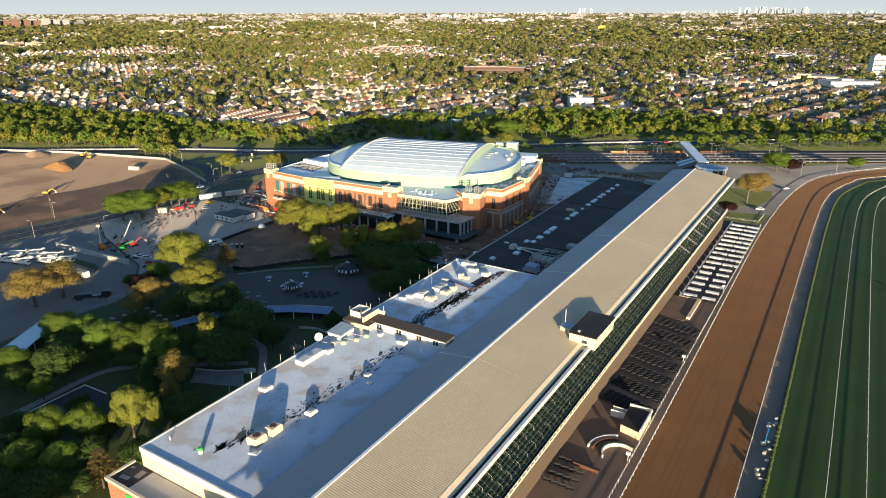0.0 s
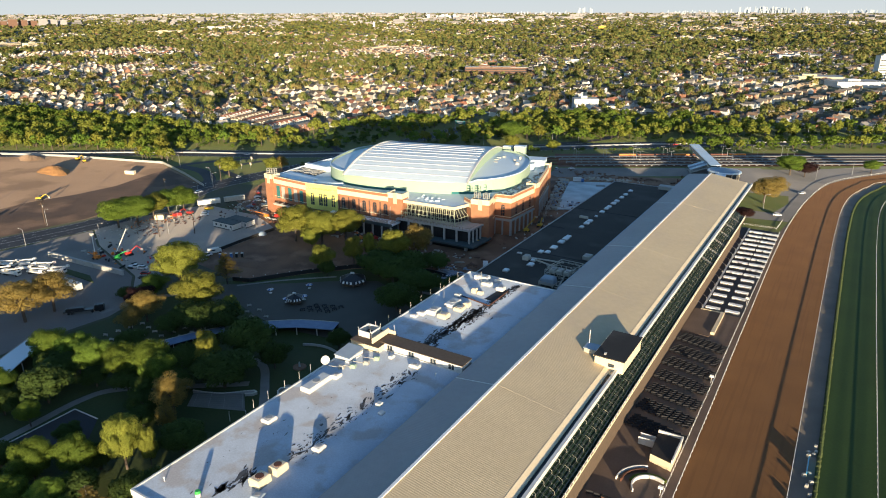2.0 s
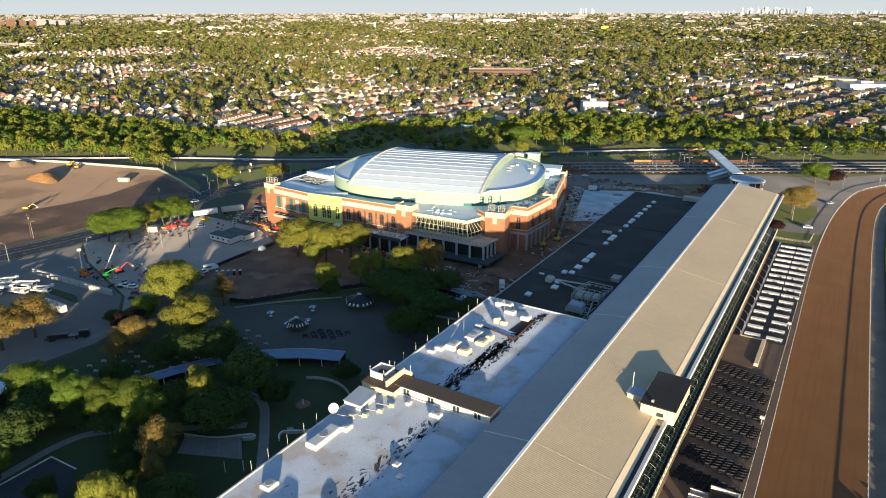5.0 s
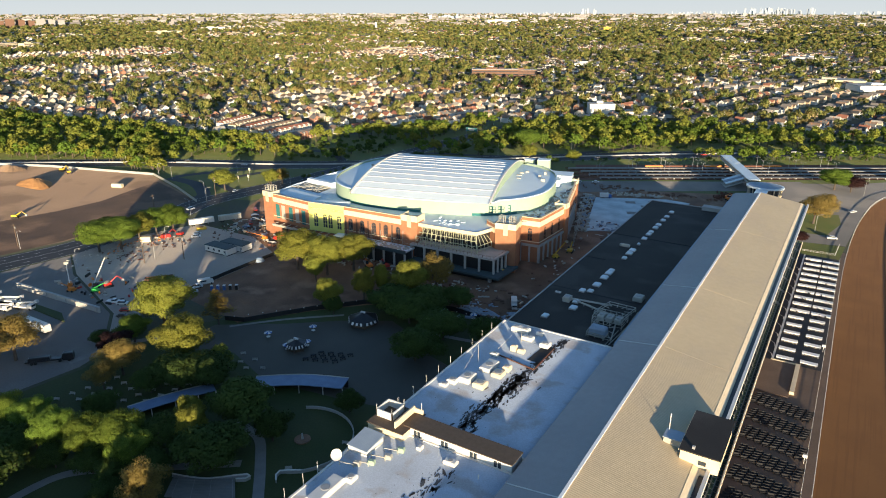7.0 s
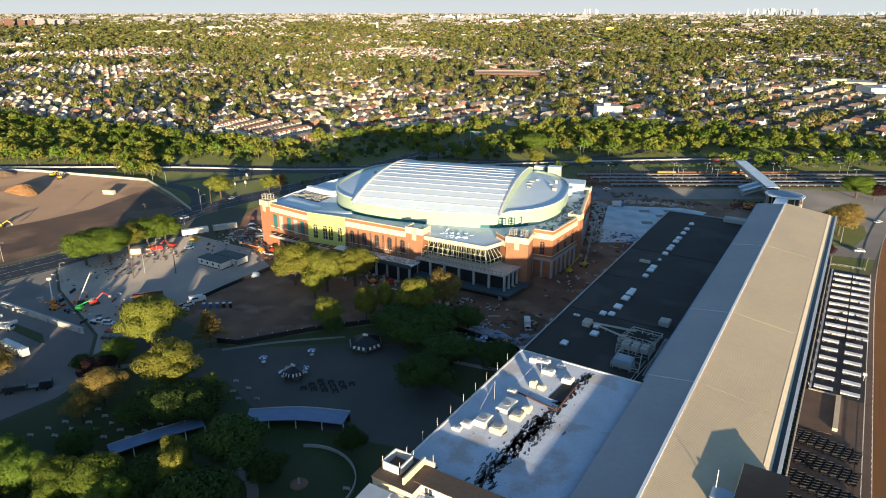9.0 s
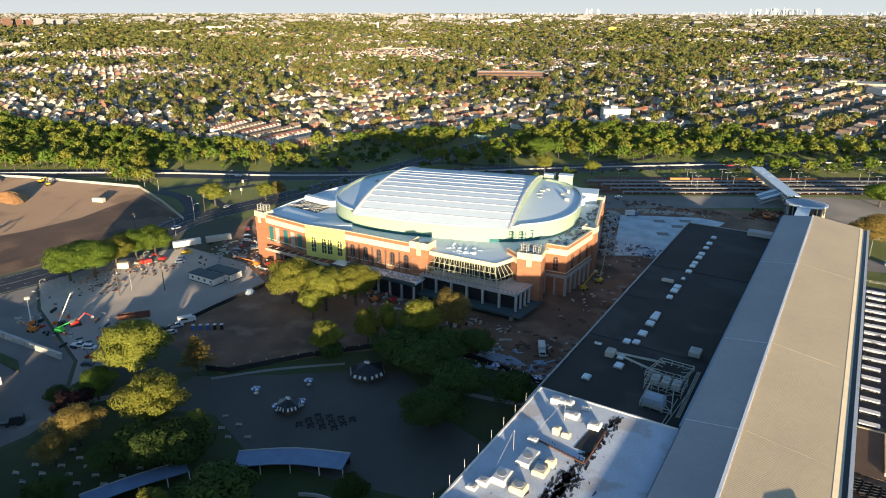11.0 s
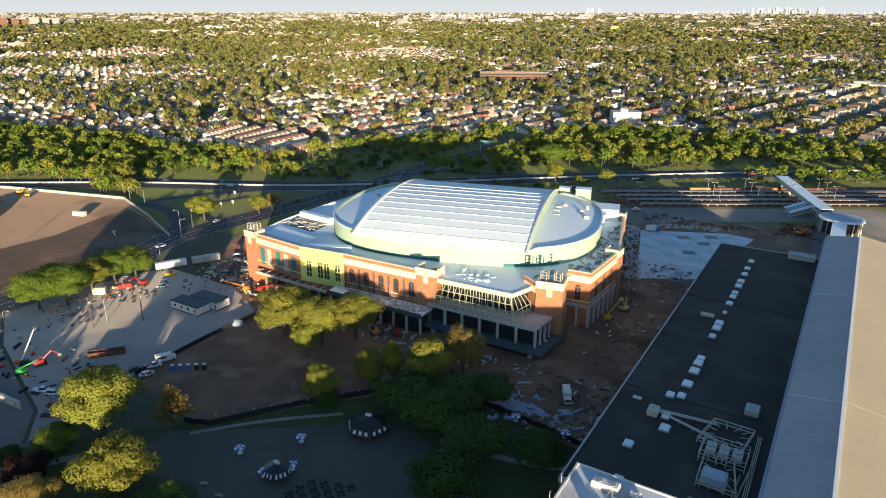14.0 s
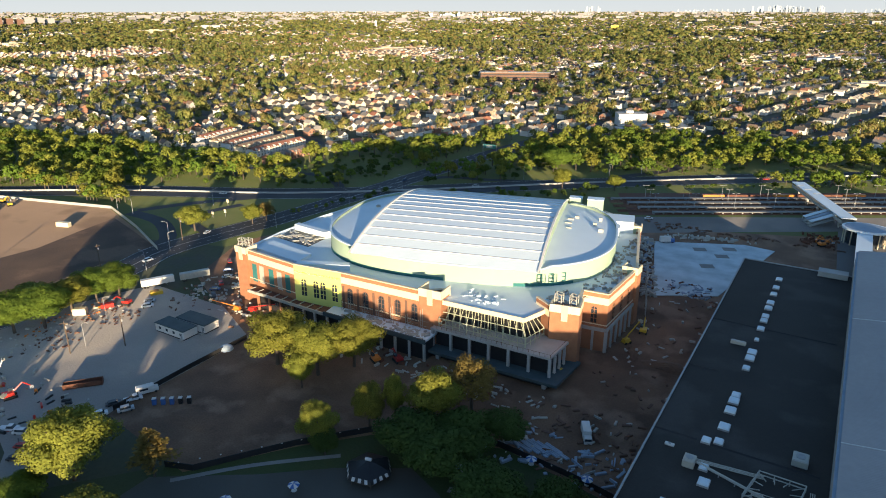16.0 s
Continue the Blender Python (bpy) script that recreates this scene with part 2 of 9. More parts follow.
M_GREEN = mat("green_cap", (0.04, 0.42, 0.08), (0.04, 0.36, 0.07), rough=0.5)
M_BLACKV = mat("black_paint", (0.02, 0.02, 0.022), (0.03, 0.03, 0.03), rough=0.3)
M_TYRE = mat("tyre_rubber", (0.025, 0.025, 0.025), (0.03, 0.03, 0.03))
M_CARS = [mat("car_" + nm, c, rough=0.35, grain=0.03) for nm, c in
          (("white", (0.7, 0.7, 0.7)), ("silver", (0.4, 0.41, 0.42)), ("charcoal", (0.07, 0.07, 0.075)), ("red", (0.4, 0.04, 0.03)), ("navy", (0.05, 0.08, 0.17)), ("sand", (0.4, 0.35, 0.27)))]
M_WALLS = [mat("siding_" + nm, c, isl=0.14, grain=0.05, scale=0.08) for nm, c in
           (("white", (0.72, 0.69, 0.62)), ("cream", (0.70, 0.59, 0.42)), ("tan", (0.50, 0.37, 0.25)), ("grey", (0.44, 0.41, 0.37)), ("brick", (0.34, 0.17, 0.11)))]
M_ROOFS = [mat("shingle_" + nm, c, isl=0.25, grain=0.12, scale=0.1, bscale=1) for nm, c in
           (("grey", (0.19, 0.17, 0.15)), ("brown", (0.23, 0.155, 0.105)), ("dark", (0.075, 0.07, 0.066)), ("red", (0.32, 0.13, 0.08)), ("light", (0.40, 0.36, 0.30)))]
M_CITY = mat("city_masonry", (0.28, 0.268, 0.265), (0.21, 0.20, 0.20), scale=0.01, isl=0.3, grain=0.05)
# bluish pale base colour imitates distance haze over the skyline
M_TOWERS = mat("hazed_towers", (0.34, 0.39, 0.44), (0.31, 0.355, 0.41), scale=0.01, isl=0.12, grain=0.05)


# ---- builders ----
class Mb:
    """Collects vertices and faces for one mesh."""

    def __init__(self):
        self.v, self.f, self.m = [], [], []
        self.slot = 0

    def add(self, verts, faces):
        k = len(self.v)
        self.v += [tuple(p) for p in verts]
        self.f += [tuple(k + i for i in f) for f in faces]
        self.m += [self.slot] * len(faces)
        return self

    def quad(self, *p):
        return self.add(p, [tuple(range(len(p)))])

    def box(self, x0, x1, y0, y1, z0, z1, rot=0.0, at=None):
        """A box; with at, its coordinates are about that point, turned by rot degrees."""
        vs = [(x, y, z) for z in (z0, z1) for x, y in ((x0, y0), (x1, y0), (x1, y1), (x0, y1))]
        if at is not None:
            c, s = math.cos(radians(rot)), math.sin(radians(rot))
            vs = [(at[0] + c * x - s * y, at[1] + s * x + c * y, (at[2] if len(at) > 2 else 0) + z) for x, y, z in vs]
        return self.add(vs, [(3, 2, 1, 0), (4, 5, 6, 7), (0, 1, 5, 4), (1, 2, 6, 5), (2, 3, 7, 6), (3, 0, 4, 7)])

    def bevelbox(self, x0, x1, y0, y1, z0, z1, b=0.1, rot=0.0, at=(0, 0)):
        """A box whose top edges are chamfered."""
        c, s = math.cos(radians(rot)), math.sin(radians(rot))
        vs = [(x, y, z) for z, d in ((z0, 0), (z1 - b, 0), (z1, b)) for x, y in ((x0 + d, y0 + d), (x1 - d, y0 + d), (x1 - d, y1 - d), (x0 + d, y1 - d))]
        vs = [(at[0] + c * x - s * y, at[1] + s * x + c * y, (at[2] if len(at) > 2 else 0) + z) for x, y, z in vs]
        fs = [(3, 2, 1, 0), (8, 9, 10, 11)]
        for k in (0, 4):
            fs += [(k + i, k + (i + 1) % 4, k + 4 + (i + 1) % 4, k + 4 + i) for i in range(4)]
        return self.add(vs, fs)

    def prism(self, poly, z0, z1):
        n = len(poly)
        if sum(poly[i - 1][0] * poly[i][1] - poly[i][0] * poly[i - 1][1] for i in range(n)) < 0:
            poly = poly[::-1]
        vs = [(x, y, z0) for x, y in poly] + [(x, y, z1) for x, y in poly]
        return self.add(vs, [tuple(range(n))[::-1], tuple(range(n, 2 * n))] + [(i, (i + 1) % n, n + (i + 1) % n, n + i) for i in range(n)])

    def flat(self, poly, z):
        n = len(poly)
        if sum(poly[i - 1][0] * poly[i][1] - poly[i][0] * poly[i - 1][1] for i in range(n)) < 0:
            poly = poly[::-1]
        return self.add([(x, y, z) for x, y in poly], [tuple(range(n))])

    def cyl(self, x, y, z0, z1, r0, r1=None, n=8):
        r1 = r0 if r1 is None else r1
        a = [2 * math.pi * i / n for i in range(n)]
        vs = [(x + r0 * math.cos(t), y + r0 * math.sin(t), z0) for t in a] + [(x + r1 * math.cos(t), y + r1 * math.sin(t), z1) for t in a]
        return self.add(vs, [tuple(range(n))[::-1], tuple(range(n, 2 * n))] + [(i, (i + 1) % n, n + (i + 1) % n, n + i) for i in range(n)])

    def tube(self, p, q, r0, r1=None, n=5):
        r1 = r0 if r1 is None else r1
        p, q = Vector(p), Vector(q)
        d = (q - p).normalized()
        u = d.orthogonal().normalized()
        w = d.cross(u)
        vs = [p + r0 * (math.cos(2 * math.pi * i / n) * u + math.sin(2 * math.pi * i / n) * w) for i in range(n)]
        vs += [q + r1 * (math.cos(2 * math.pi * i / n) * u + math.sin(2 * math.pi * i / n) * w) for i in range(n)]
        return self.add(vs, [tuple(range(n))[::-1], tuple(range(n, 2 * n))] + [(i, (i + 1) % n, n + (i + 1) % n, n + i) for i in range(n)])

    def dome(self, x, y, z, r, h, n=12, k=4):
        vs = [(x + r * math.cos(t) * math.cos(a), y + r * math.sin(t) * math.cos(a), z + h * math.sin(a))
              for a in (math.pi / 2 * j / k for j in range(k)) for t in (2 * math.pi * i / n for i in range(n))] + [(x, y, z + h)]
        fs = [(j * n + i, j * n + (i + 1) % n, (j + 1) * n + (i + 1) % n, (j + 1) * n + i) for j in range(k - 1) for i in range(n)]
        return self.add(vs, fs + [((k - 1) * n + i, (k - 1) * n + (i + 1) % n, k * n) for i in range(n)])

    def strip(self, left, right, z0=0.0, z1=None):
        """A road-like band between two polylines; with z1 it has thickness."""
        n = len(left)
        vs = [(*p, z0 if z1 is None else z1) for p in left] + [(*p, z0 if z1 is None else z1) for p in right]
        return self.add(vs, [(i, n + i, n + i + 1, i + 1) for i in range(n - 1)])

    def mesh(self, name, mats=()):
        me = bpy.data.meshes.new(name)
        me.from_pydata(self.v, [], self.f)
        for m in mats if isinstance(mats, (list, tuple)) else [mats]:
            me.materials.append(m)
        if any(self.m):
            me.polygons.foreach_set("material_index", self.m)
        me.update()
        return me


def part(name, mb, material, parent=None, label=""):
    """One mesh object; under parent it is a part."""
    me = mb if isinstance(mb, bpy.types.Mesh) else mb.mesh(name, material)
    ob = new(name, me)
    if parent is not None:
        ob.parent = parent
    if label:
        ob["label"] = label
    return ob


def thing(name, label, category, group="", kind="", at=None):
    """An Empty at a thing's base, to hold its parts."""
    ob = new(name)
    ob.empty_display_size = 0.5
    if at is not None:
        ob.matrix_basis = at
    return tagged(ob, label, category, group, kind)


def structure(name, mb, material, label="", category=""):
    return tagged(part(name, mb, material), label, category or name.replace("_", " "), kind="structure")


def offset_line(pts, d):
    """A polyline moved d to its left."""
    out = []
    for i, p in enumerate(pts):
        a, b = Vector(pts[max(i - 1, 0)]), Vector(pts[min(i + 1, len(pts) - 1)])
        t = (b - a).normalized()
        out.append((p[0] - t.y * d, p[1] + t.x * d))
    return out


def curve_through(pts, steps=6):
    """Catmull-Rom through the points."""
    out, n = [], len(pts)
    for i in range(n - 1):
        p = [Vector(pts[min(max(k, 0), n - 1)]) for k in (i - 1, i, i + 1, i + 2)]
        for s in range(steps):
            t = s / steps
            q = 0.5 * (2 * p[1] + (p[2] - p[0]) * t + (2 * p[0] - 5 * p[1] + 4 * p[2] - p[3]) * t * t + (3 * p[1] - p[0] - 3 * p[2] + p[3]) * t ** 3)
            out.append((q.x, q.y))
    return out + [tuple(pts[-1])]


def road(name, pts, width, material, z, label, steps=6):
    c = curve_through(pts, steps)
    return structure(name, Mb().strip(offset_line(c, width / 2), offset_line(c, -width / 2), z), material, label, "road")


def fast_mesh(name, v, f, m, normals=None):
    """A mesh from arrays of equal-sided faces, with soft foliage normals where given."""
    me = bpy.data.meshes.new(name)
    n, k = f.shape
    me.vertices.add(len(v))
    me.vertices.foreach_set("co", np.ascontiguousarray(v, dtype=np.float32).ravel())
    me.loops.add(n * k)
    me.loops.foreach_set("vertex_index", np.ascontiguousarray(f, dtype=np.int32).ravel())
    me.polygons.add(n)
    me.polygons.foreach_set("loop_start", np.arange(0, n * k, k, dtype=np.int32))
    if normals is not None:
        at = me.attributes.new("custom_normal", "FLOAT_VECTOR", "POINT")
        at.data.foreach_set("vector", np.ascontiguousarray(normals, dtype=np.float32).ravel())
    else:
        me.shade_flat()
    me.materials.append(m)
    me.update(calc_edges=True)
    return me


class Cloud:
    """Many copies of small templates (vertices, faces, normals) in one mesh, by numpy."""

    def __init__(self):
        self.v, self.f, self.w, self.n = [], [], [], 0

    def add(self, tmpl, x, y, z, s, sz=None, rot=0.0):
        v, f, w = tmpl
        c, sn = math.cos(rot), math.sin(rot)
        self.v.append(np.stack([x + s * (c * v[:, 0] - sn * v[:, 1]), y + s * (sn * v[:, 0] + c * v[:, 1]), z + (sz or s) * v[:, 2]], 1))
        if w is not None:
            self.w.append(np.stack([c * w[:, 0] - sn * w[:, 1], sn * w[:, 0] + c * w[:, 1], w[:, 2]], 1))
        self.f.append(f + self.n)
        self.n += len(v)

    def mesh(self, name, m):
        return fast_mesh(name, np.concatenate(self.v), np.concatenate(self.f), m, np.concatenate(self.w) if self.w else None)


HUB = (-50.0, 55.0)  # middle of the view


def in_view(x, y, margin=6.0):
    a = math.degrees(math.atan2(-(x - HUB[0]), y - HUB[1]))
    return -4 - margin < a < 66 + margin


def near_edge(x, y):
    """Positive beyond the wooded belt, where the houses begin."""
    pts = ((-1400, 380), (-737, 462), (-560, 480), (-470, 560), (-400, 680), (-310, 750), (-104, 800), (300, 820))
    for (xa, ya), (xb, yb) in zip(pts, pts[1:]):
        if xa <= x <= xb:
            return y - (ya + (yb - ya) * (x - xa) / (xb - xa))
    return y - (380 if x < 0 else 820)


# ---- ground ----
NEAR_D, FAR_D, STRETCH = 2500.0, 4880.0, 6.0


def land(d):
    """Height and shrink of the far land at distance d: it rises gently to the skyline."""
    if d <= NEAR_D:
        return 0.0, 1.0
    true = NEAR_D * STRETCH ** ((d - NEAR_D) / (FAR_D - NEAR_D))
    return 119.0 - d * 119.0 / true, d / true



def build_ground():
    rings = [0, 100, 250, 500, 900, 1400, 2000, 2500] + [2500 + 100 * i for i in range(1, 25)]
    n, mb = 96, Mb()
    vs, fs = [(*HUB, 0)], []
    for r in rings[1:]:
        for i in range(n):
            a = 2 * math.pi * i / n
            vs.append((HUB[0] + r * math.cos(a), HUB[1] + r * math.sin(a), land(min(r, FAR_D))[0]))
    fs += [(0, 1 + i, 1 + (i + 1) % n) for i in range(n)]
    for k in range(len(rings) - 2):
        fs += [(1 + k * n + i, 1 + (k + 1) * n + i, 1 + (k + 1) * n + (i + 1) % n, 1 + k * n + (i + 1) % n) for i in range(n)]
    mb.add(vs, fs)
    structure("ground", mb, M_GROUND, "broad suburban ground of grass, yards and paving", "ground")


build_ground()


# ---- racecourse ----
def build_course():
    out = [(-35, -320), (-35, -100), (-35, 60), (-35, 180), (-35.5, 290), (-35.7, 390), (-33.5, 455), (-28.8, 507), (-21.2, 549), (-6.6, 579), (24.8, 620), (70, 657), (130, 688), (220, 706)]
    inn = [(-10, -320), (-10, -100), (-10, 60), (-10, 180), (-10.8, 290), (-11.3, 390), (-11.1, 435), (-9.9, 485), (-5.9, 521), (3.5, 554), (13, 574), (66, 627), (130, 660), (220, 676)]
    co, ci = curve_through(out), curve_through(inn)
    structure("dirt_track", Mb().strip(co, ci, 0.05), M_DIRT, "raked brown dirt racing track curving away", "track")
    strip = offset_line(ci, -5.5)
    structure("inner_path", Mb().strip(ci, strip, 0.04), M_GRAVEL, "grey gravel path inside the dirt track", "path")
    turf = offset_line(ci, -90)
    t2 = curve_through([(x + 90, y) if y < 300 else (x + 60, y - 70) for x, y in inn])
    structure("turf_course", Mb().strip(strip, t2, 0.06), M_TURF, "striped dark green mown turf course", "turf")
    for name, line, h, post in (("outer_rail", co, 1.15, 3), ("inner_rail", ci, 1.15, 3), ("turf_rail", offset_line(ci, -20), 1.0, 3), ("hurdle_rail", offset_line(ci, -29), 1.0, 4)):
        root = thing(name, "long white running rail on posts along the racing track", "rail", kind="structure")
        rail, posts = Mb(), Mb()
        for a, b in zip(line, line[1:]):
            if abs(a[1]) > 720 or a[1] < -60:
                continue
            rail.tube((*a, h), (*b, h), 0.09, n=5)
            k = max(1, int((Vector(b) - Vector(a)).length / post))
            for j in range(k):
                x, y = a[0] + (b[0] - a[0]) * j / k, a[1] + (b[1] - a[1]) * j / k
                posts.box(-0.05, 0.05, -0.05, 0.05, 0, h, at=(x, y))
        part("rail", rail, M_RAIL, root)
        part("posts", posts, M_RAIL, root)
    hedge = Mb()
    rnd = random.Random(4)
    for a, b in zip(strip, strip[1:]):
        k = max(1, int((Vector(b) - Vector(a)).length / 1.2))
        for j in range(k):
            if 40 < a[1] < 640:
                x, y = a[0] + (b[0] - a[0]) * j / k, a[1] + (b[1] - a[1]) * j / k
                hedge.bevelbox(-0.5, 0.5, -0.75, 0.75, 0, rnd.uniform(0.6, 1.0), 0.3, rnd.uniform(-20, 20), (x + 0.6, y))
    tagged(part("hedge", hedge, M_LAWN), "low clipped green hedge along the turf", "hedge", kind="stuff")


build_course()

# ---- grandstand ----
Y_NEAR, Y_FAR = 55.0, 417.0
RIDGE_X, RIDGE_Z, EAVE_X, EAVE_Z = -79.0, 28.2, -59.4, 25.2
SLOPE_X, SLOPE_Z = -91.2, 26.2


def corrugated(x0, z0, x1, z1, y0, y1, pitch, depth):
    mb, n = Mb(), int((y1 - y0) / pitch)
    prof = []
    for i in range(n):
        y = y0 + i * pitch
        prof += [(y, 0), (y + pitch * 0.3, 0), (y + pitch * 0.45, depth), (y + pitch * 0.85, depth)]
    prof.append((y1, 0))
    vs = [(x0, y, z0 + d) for y, d in prof] + [(x1, y, z1 + d) for y, d in prof]
    k = len(prof)
    return mb.add(vs, [(i, k + i, k + i + 1, i + 1) for i in range(k - 1)])


def build_grandstand():
    g = thing("grandstand", "long racecourse grandstand with tan ribbed metal roof", "grandstand")
    part("front_roof", corrugated(RIDGE_X, RIDGE_Z, EAVE_X, EAVE_Z, Y_NEAR, Y_FAR, 0.6, 0.016), M_TAN, g, "tan ribbed metal roof slope")
    part("rear_roof", corrugated(SLOPE_X, SLOPE_Z, RIDGE_X - 0.2, RIDGE_Z - 0.5, Y_NEAR, Y_FAR, 0.6, 0.016), M_GREYROOF, g, "grey ribbed metal rear roof slope")
    part("ridge_cap", Mb().box(RIDGE_X - 0.32, RIDGE_X + 0.38, Y_NEAR, Y_FAR, RIDGE_Z - 0.7, RIDGE_Z + 0.16), M_CLOTH, g, "pale ridge flashing")
    for y in (145.0, 219.5, 269.0, 344.0):
        for i, (xa, za, xb, zb) in enumerate(((SLOPE_X, SLOPE_Z, RIDGE_X - 0.2, RIDGE_Z - 0.5), (RIDGE_X, RIDGE_Z, EAVE_X, EAVE_Z))):
            s, w, h = Mb(), 0.13, (0.12 if i == 0 else 0.05)
            s.add([(xa, y - w, za + .02), (xb, y - w, zb + .02), (xb, y + w, zb + .02), (xa, y + w, za + .02), (xa, y - w, za + h), (xb, y - w, zb + h), (xb, y + w, zb + h), (xa, y + w, za + h)],
                  [(4, 5, 6, 7), (0, 1, 5, 4), (1, 2, 6, 5), (2, 3, 7, 6), (3, 0, 4, 7)])
            part("roof_seam", s, M_WHITE if i == 0 else M_TAN, g)
    trim = [(EAVE_X - 0.1, EAVE_Z + 0.09), (EAVE_X + 1.6, EAVE_Z - 0.55), (EAVE_X + 1.6, EAVE_Z - 0.9), (EAVE_X - 0.1, EAVE_Z - 0.4)]
    part("eave_trim", Mb().add([(x, y, z) for y in (Y_NEAR, Y_FAR) for x, z in trim], [(0, 1, 5, 4), (1, 2, 6, 5), (2, 3, 7, 6), (3, 0, 4, 7), (3, 2, 1, 0), (4, 5, 6, 7)]), M_CREAM, g, "cream painted eave trim")
    part("gutter", Mb().box(EAVE_X + 1.5, EAVE_X + 2.7, Y_NEAR, Y_FAR, EAVE_Z - 1.2, EAVE_Z - 0.9), M_DARK, g)
    part("fascia", Mb().box(EAVE_X + 2.7, EAVE_X + 3.5, Y_NEAR, Y_FAR, EAVE_Z - 1.4, EAVE_Z - 0.1), M_WHITE, g, "white roof fascia")
    # body: raked tier, back wall, end wall
    body = Mb()
    body.prism([(-91.0, Y_NEAR), (-66.0, Y_NEAR), (-66.0, Y_FAR - 2), (-91.0, Y_FAR - 2)], 0, 24.6)
    part("body", body, M_BROWN, g, "brown brick stand body")
    n = 12
    for i in range(n):
        x1, x0 = -55.0 - i * 0.92, -55.0 - (i + 1) * 0.92
        part("terrace_step", Mb().box(x0, x1, Y_NEAR, 396, 9.5, 10.2 + i * 0.52), M_CONC, g, "raked concrete seating step")
    part("tier_fascia", Mb().box(-55.0, -54.65, Y_NEAR, 396, 9.2, 10.5), M_WOODPOLE, g, "dark brown tier fascia")
    part("tier_parapet", Mb().box(-55.0, -54.6, Y_NEAR, 396, 10.5, 11.2), M_CREAM, g, "cream tier parapet")
    part("tier_wall", Mb().box(-66, -56.2, Y_NEAR, 396, 0, 9.5), M_WOODPOLE, g, "dark brown wall below the seats")
    rail = Mb()
    for k in range(int((396 - 60) / 2.4)):
        y = 60 + k * 2.4
        rail.box(-54.75, -54.6, y, y + 0.2, 11.2, 12.1)
    rail.box(-54.75, -54.6, 60, 396, 12.0, 12.15)
    part("tier_rail", rail, M_RAIL, g)
    for k in range(20):
        part("column", Mb().box(-64.4, -63.8, 62 + 18 * k, 62.6 + 18 * k, 14, 24.6), M_POLE, g)
    # seats: rows of backs on every step
    seats, rnd = Mb(), random.Random(5)
    for i in range(n):
        x = -55.0 - (i + 0.6) * 0.92
        z = 10.2 + i * 0.52
        y = 66.0
        while y < 395:
            if (y - 66) % 14.4 < 12.9:
                seats.box(x - 0.28, x + 0.28, y, y + 2.0, z + 0.35, z + 0.42)
                seats.box(x - 0.36, x - 0.28, y, y + 2.0, z + 0.35, z + 0.85)
            y += 2.4
    tagged(part("grandstand_seats", seats, M_SEAT), "rows of dark green folding grandstand seats", "seat", kind="stuff")
    lines = Mb()
    for k in range(int((395 - 66) / 2.4)):
        y = 66 + 2.4 * k
        if k % 2 == 0:
            for i in range(2, n, 3):
                x, z = -55.0 - (i + 0.2) * 0.92, 10.2 + i * 0.52
                lines.tube((x, y, z + 0.9), (x - 1.4, y, z + 1.6), 0.05, n=4)
                lines.tube((x, y, z + 0.0), (x, y, z + 0.9), 0.05, n=4)
    tagged(part("aisle_rails", lines, M_STEEL, g, "pale steel aisle rails"), kind="stuff")
    return g


build_grandstand()


# ---- rear wings of the stand ----
def parapet_block(name, x0, x1, y0, y1, z, wall, top, label, lip=0.5, lipmat=None):
    b = thing(name, label, "building")
    part("wall", Mb().box(x0, x1, y0, y1, 0, z - 0.3), wall, b)
    part("roof_deck", Mb().box(x0 + 0.3, x1 - 0.01, y0 + 0.3, y1 - 0.3, z - 0.3, z), top, b)
    lipm = lipmat or M_WHITE
    for nm, box in (("parapet", (x0 - 0.15, x0 + 0.3, y0 - 0.15, y1 + 0.15)), ("parapet", (x0 + 0.3, x1, y0 - 0.15, y0 + 0.3)), ("parapet", (x0 + 0.3, x1, y1 - 0.3, y1 + 0.15))):
        part(nm, Mb().box(*box, z - 1.2, z + lip), lipm, b)
    return b


W1 = parapet_block("white_roofed_wing", -127.5, -91.6, 73.0, 150.0, 24.6, M_CREAM, M_FLATROOF, "cream walled wing with a patched white flat roof", 0.25)
W2 = parapet_block("white_roofed_wing", -127.0, -91.6, 155.5, 216.0, 25.0, M_CREAM, M_FLATROOF, "cream walled wing with a stained white flat roof", 0.3)
W3 = parapet_block("dark_roofed_hall", -131.0, -91.75, 216.2, 402.5, 19.6, M_BROWN, M_DARKROOF, "low brown hall with a black felt roof", 0.35, M_POLE)


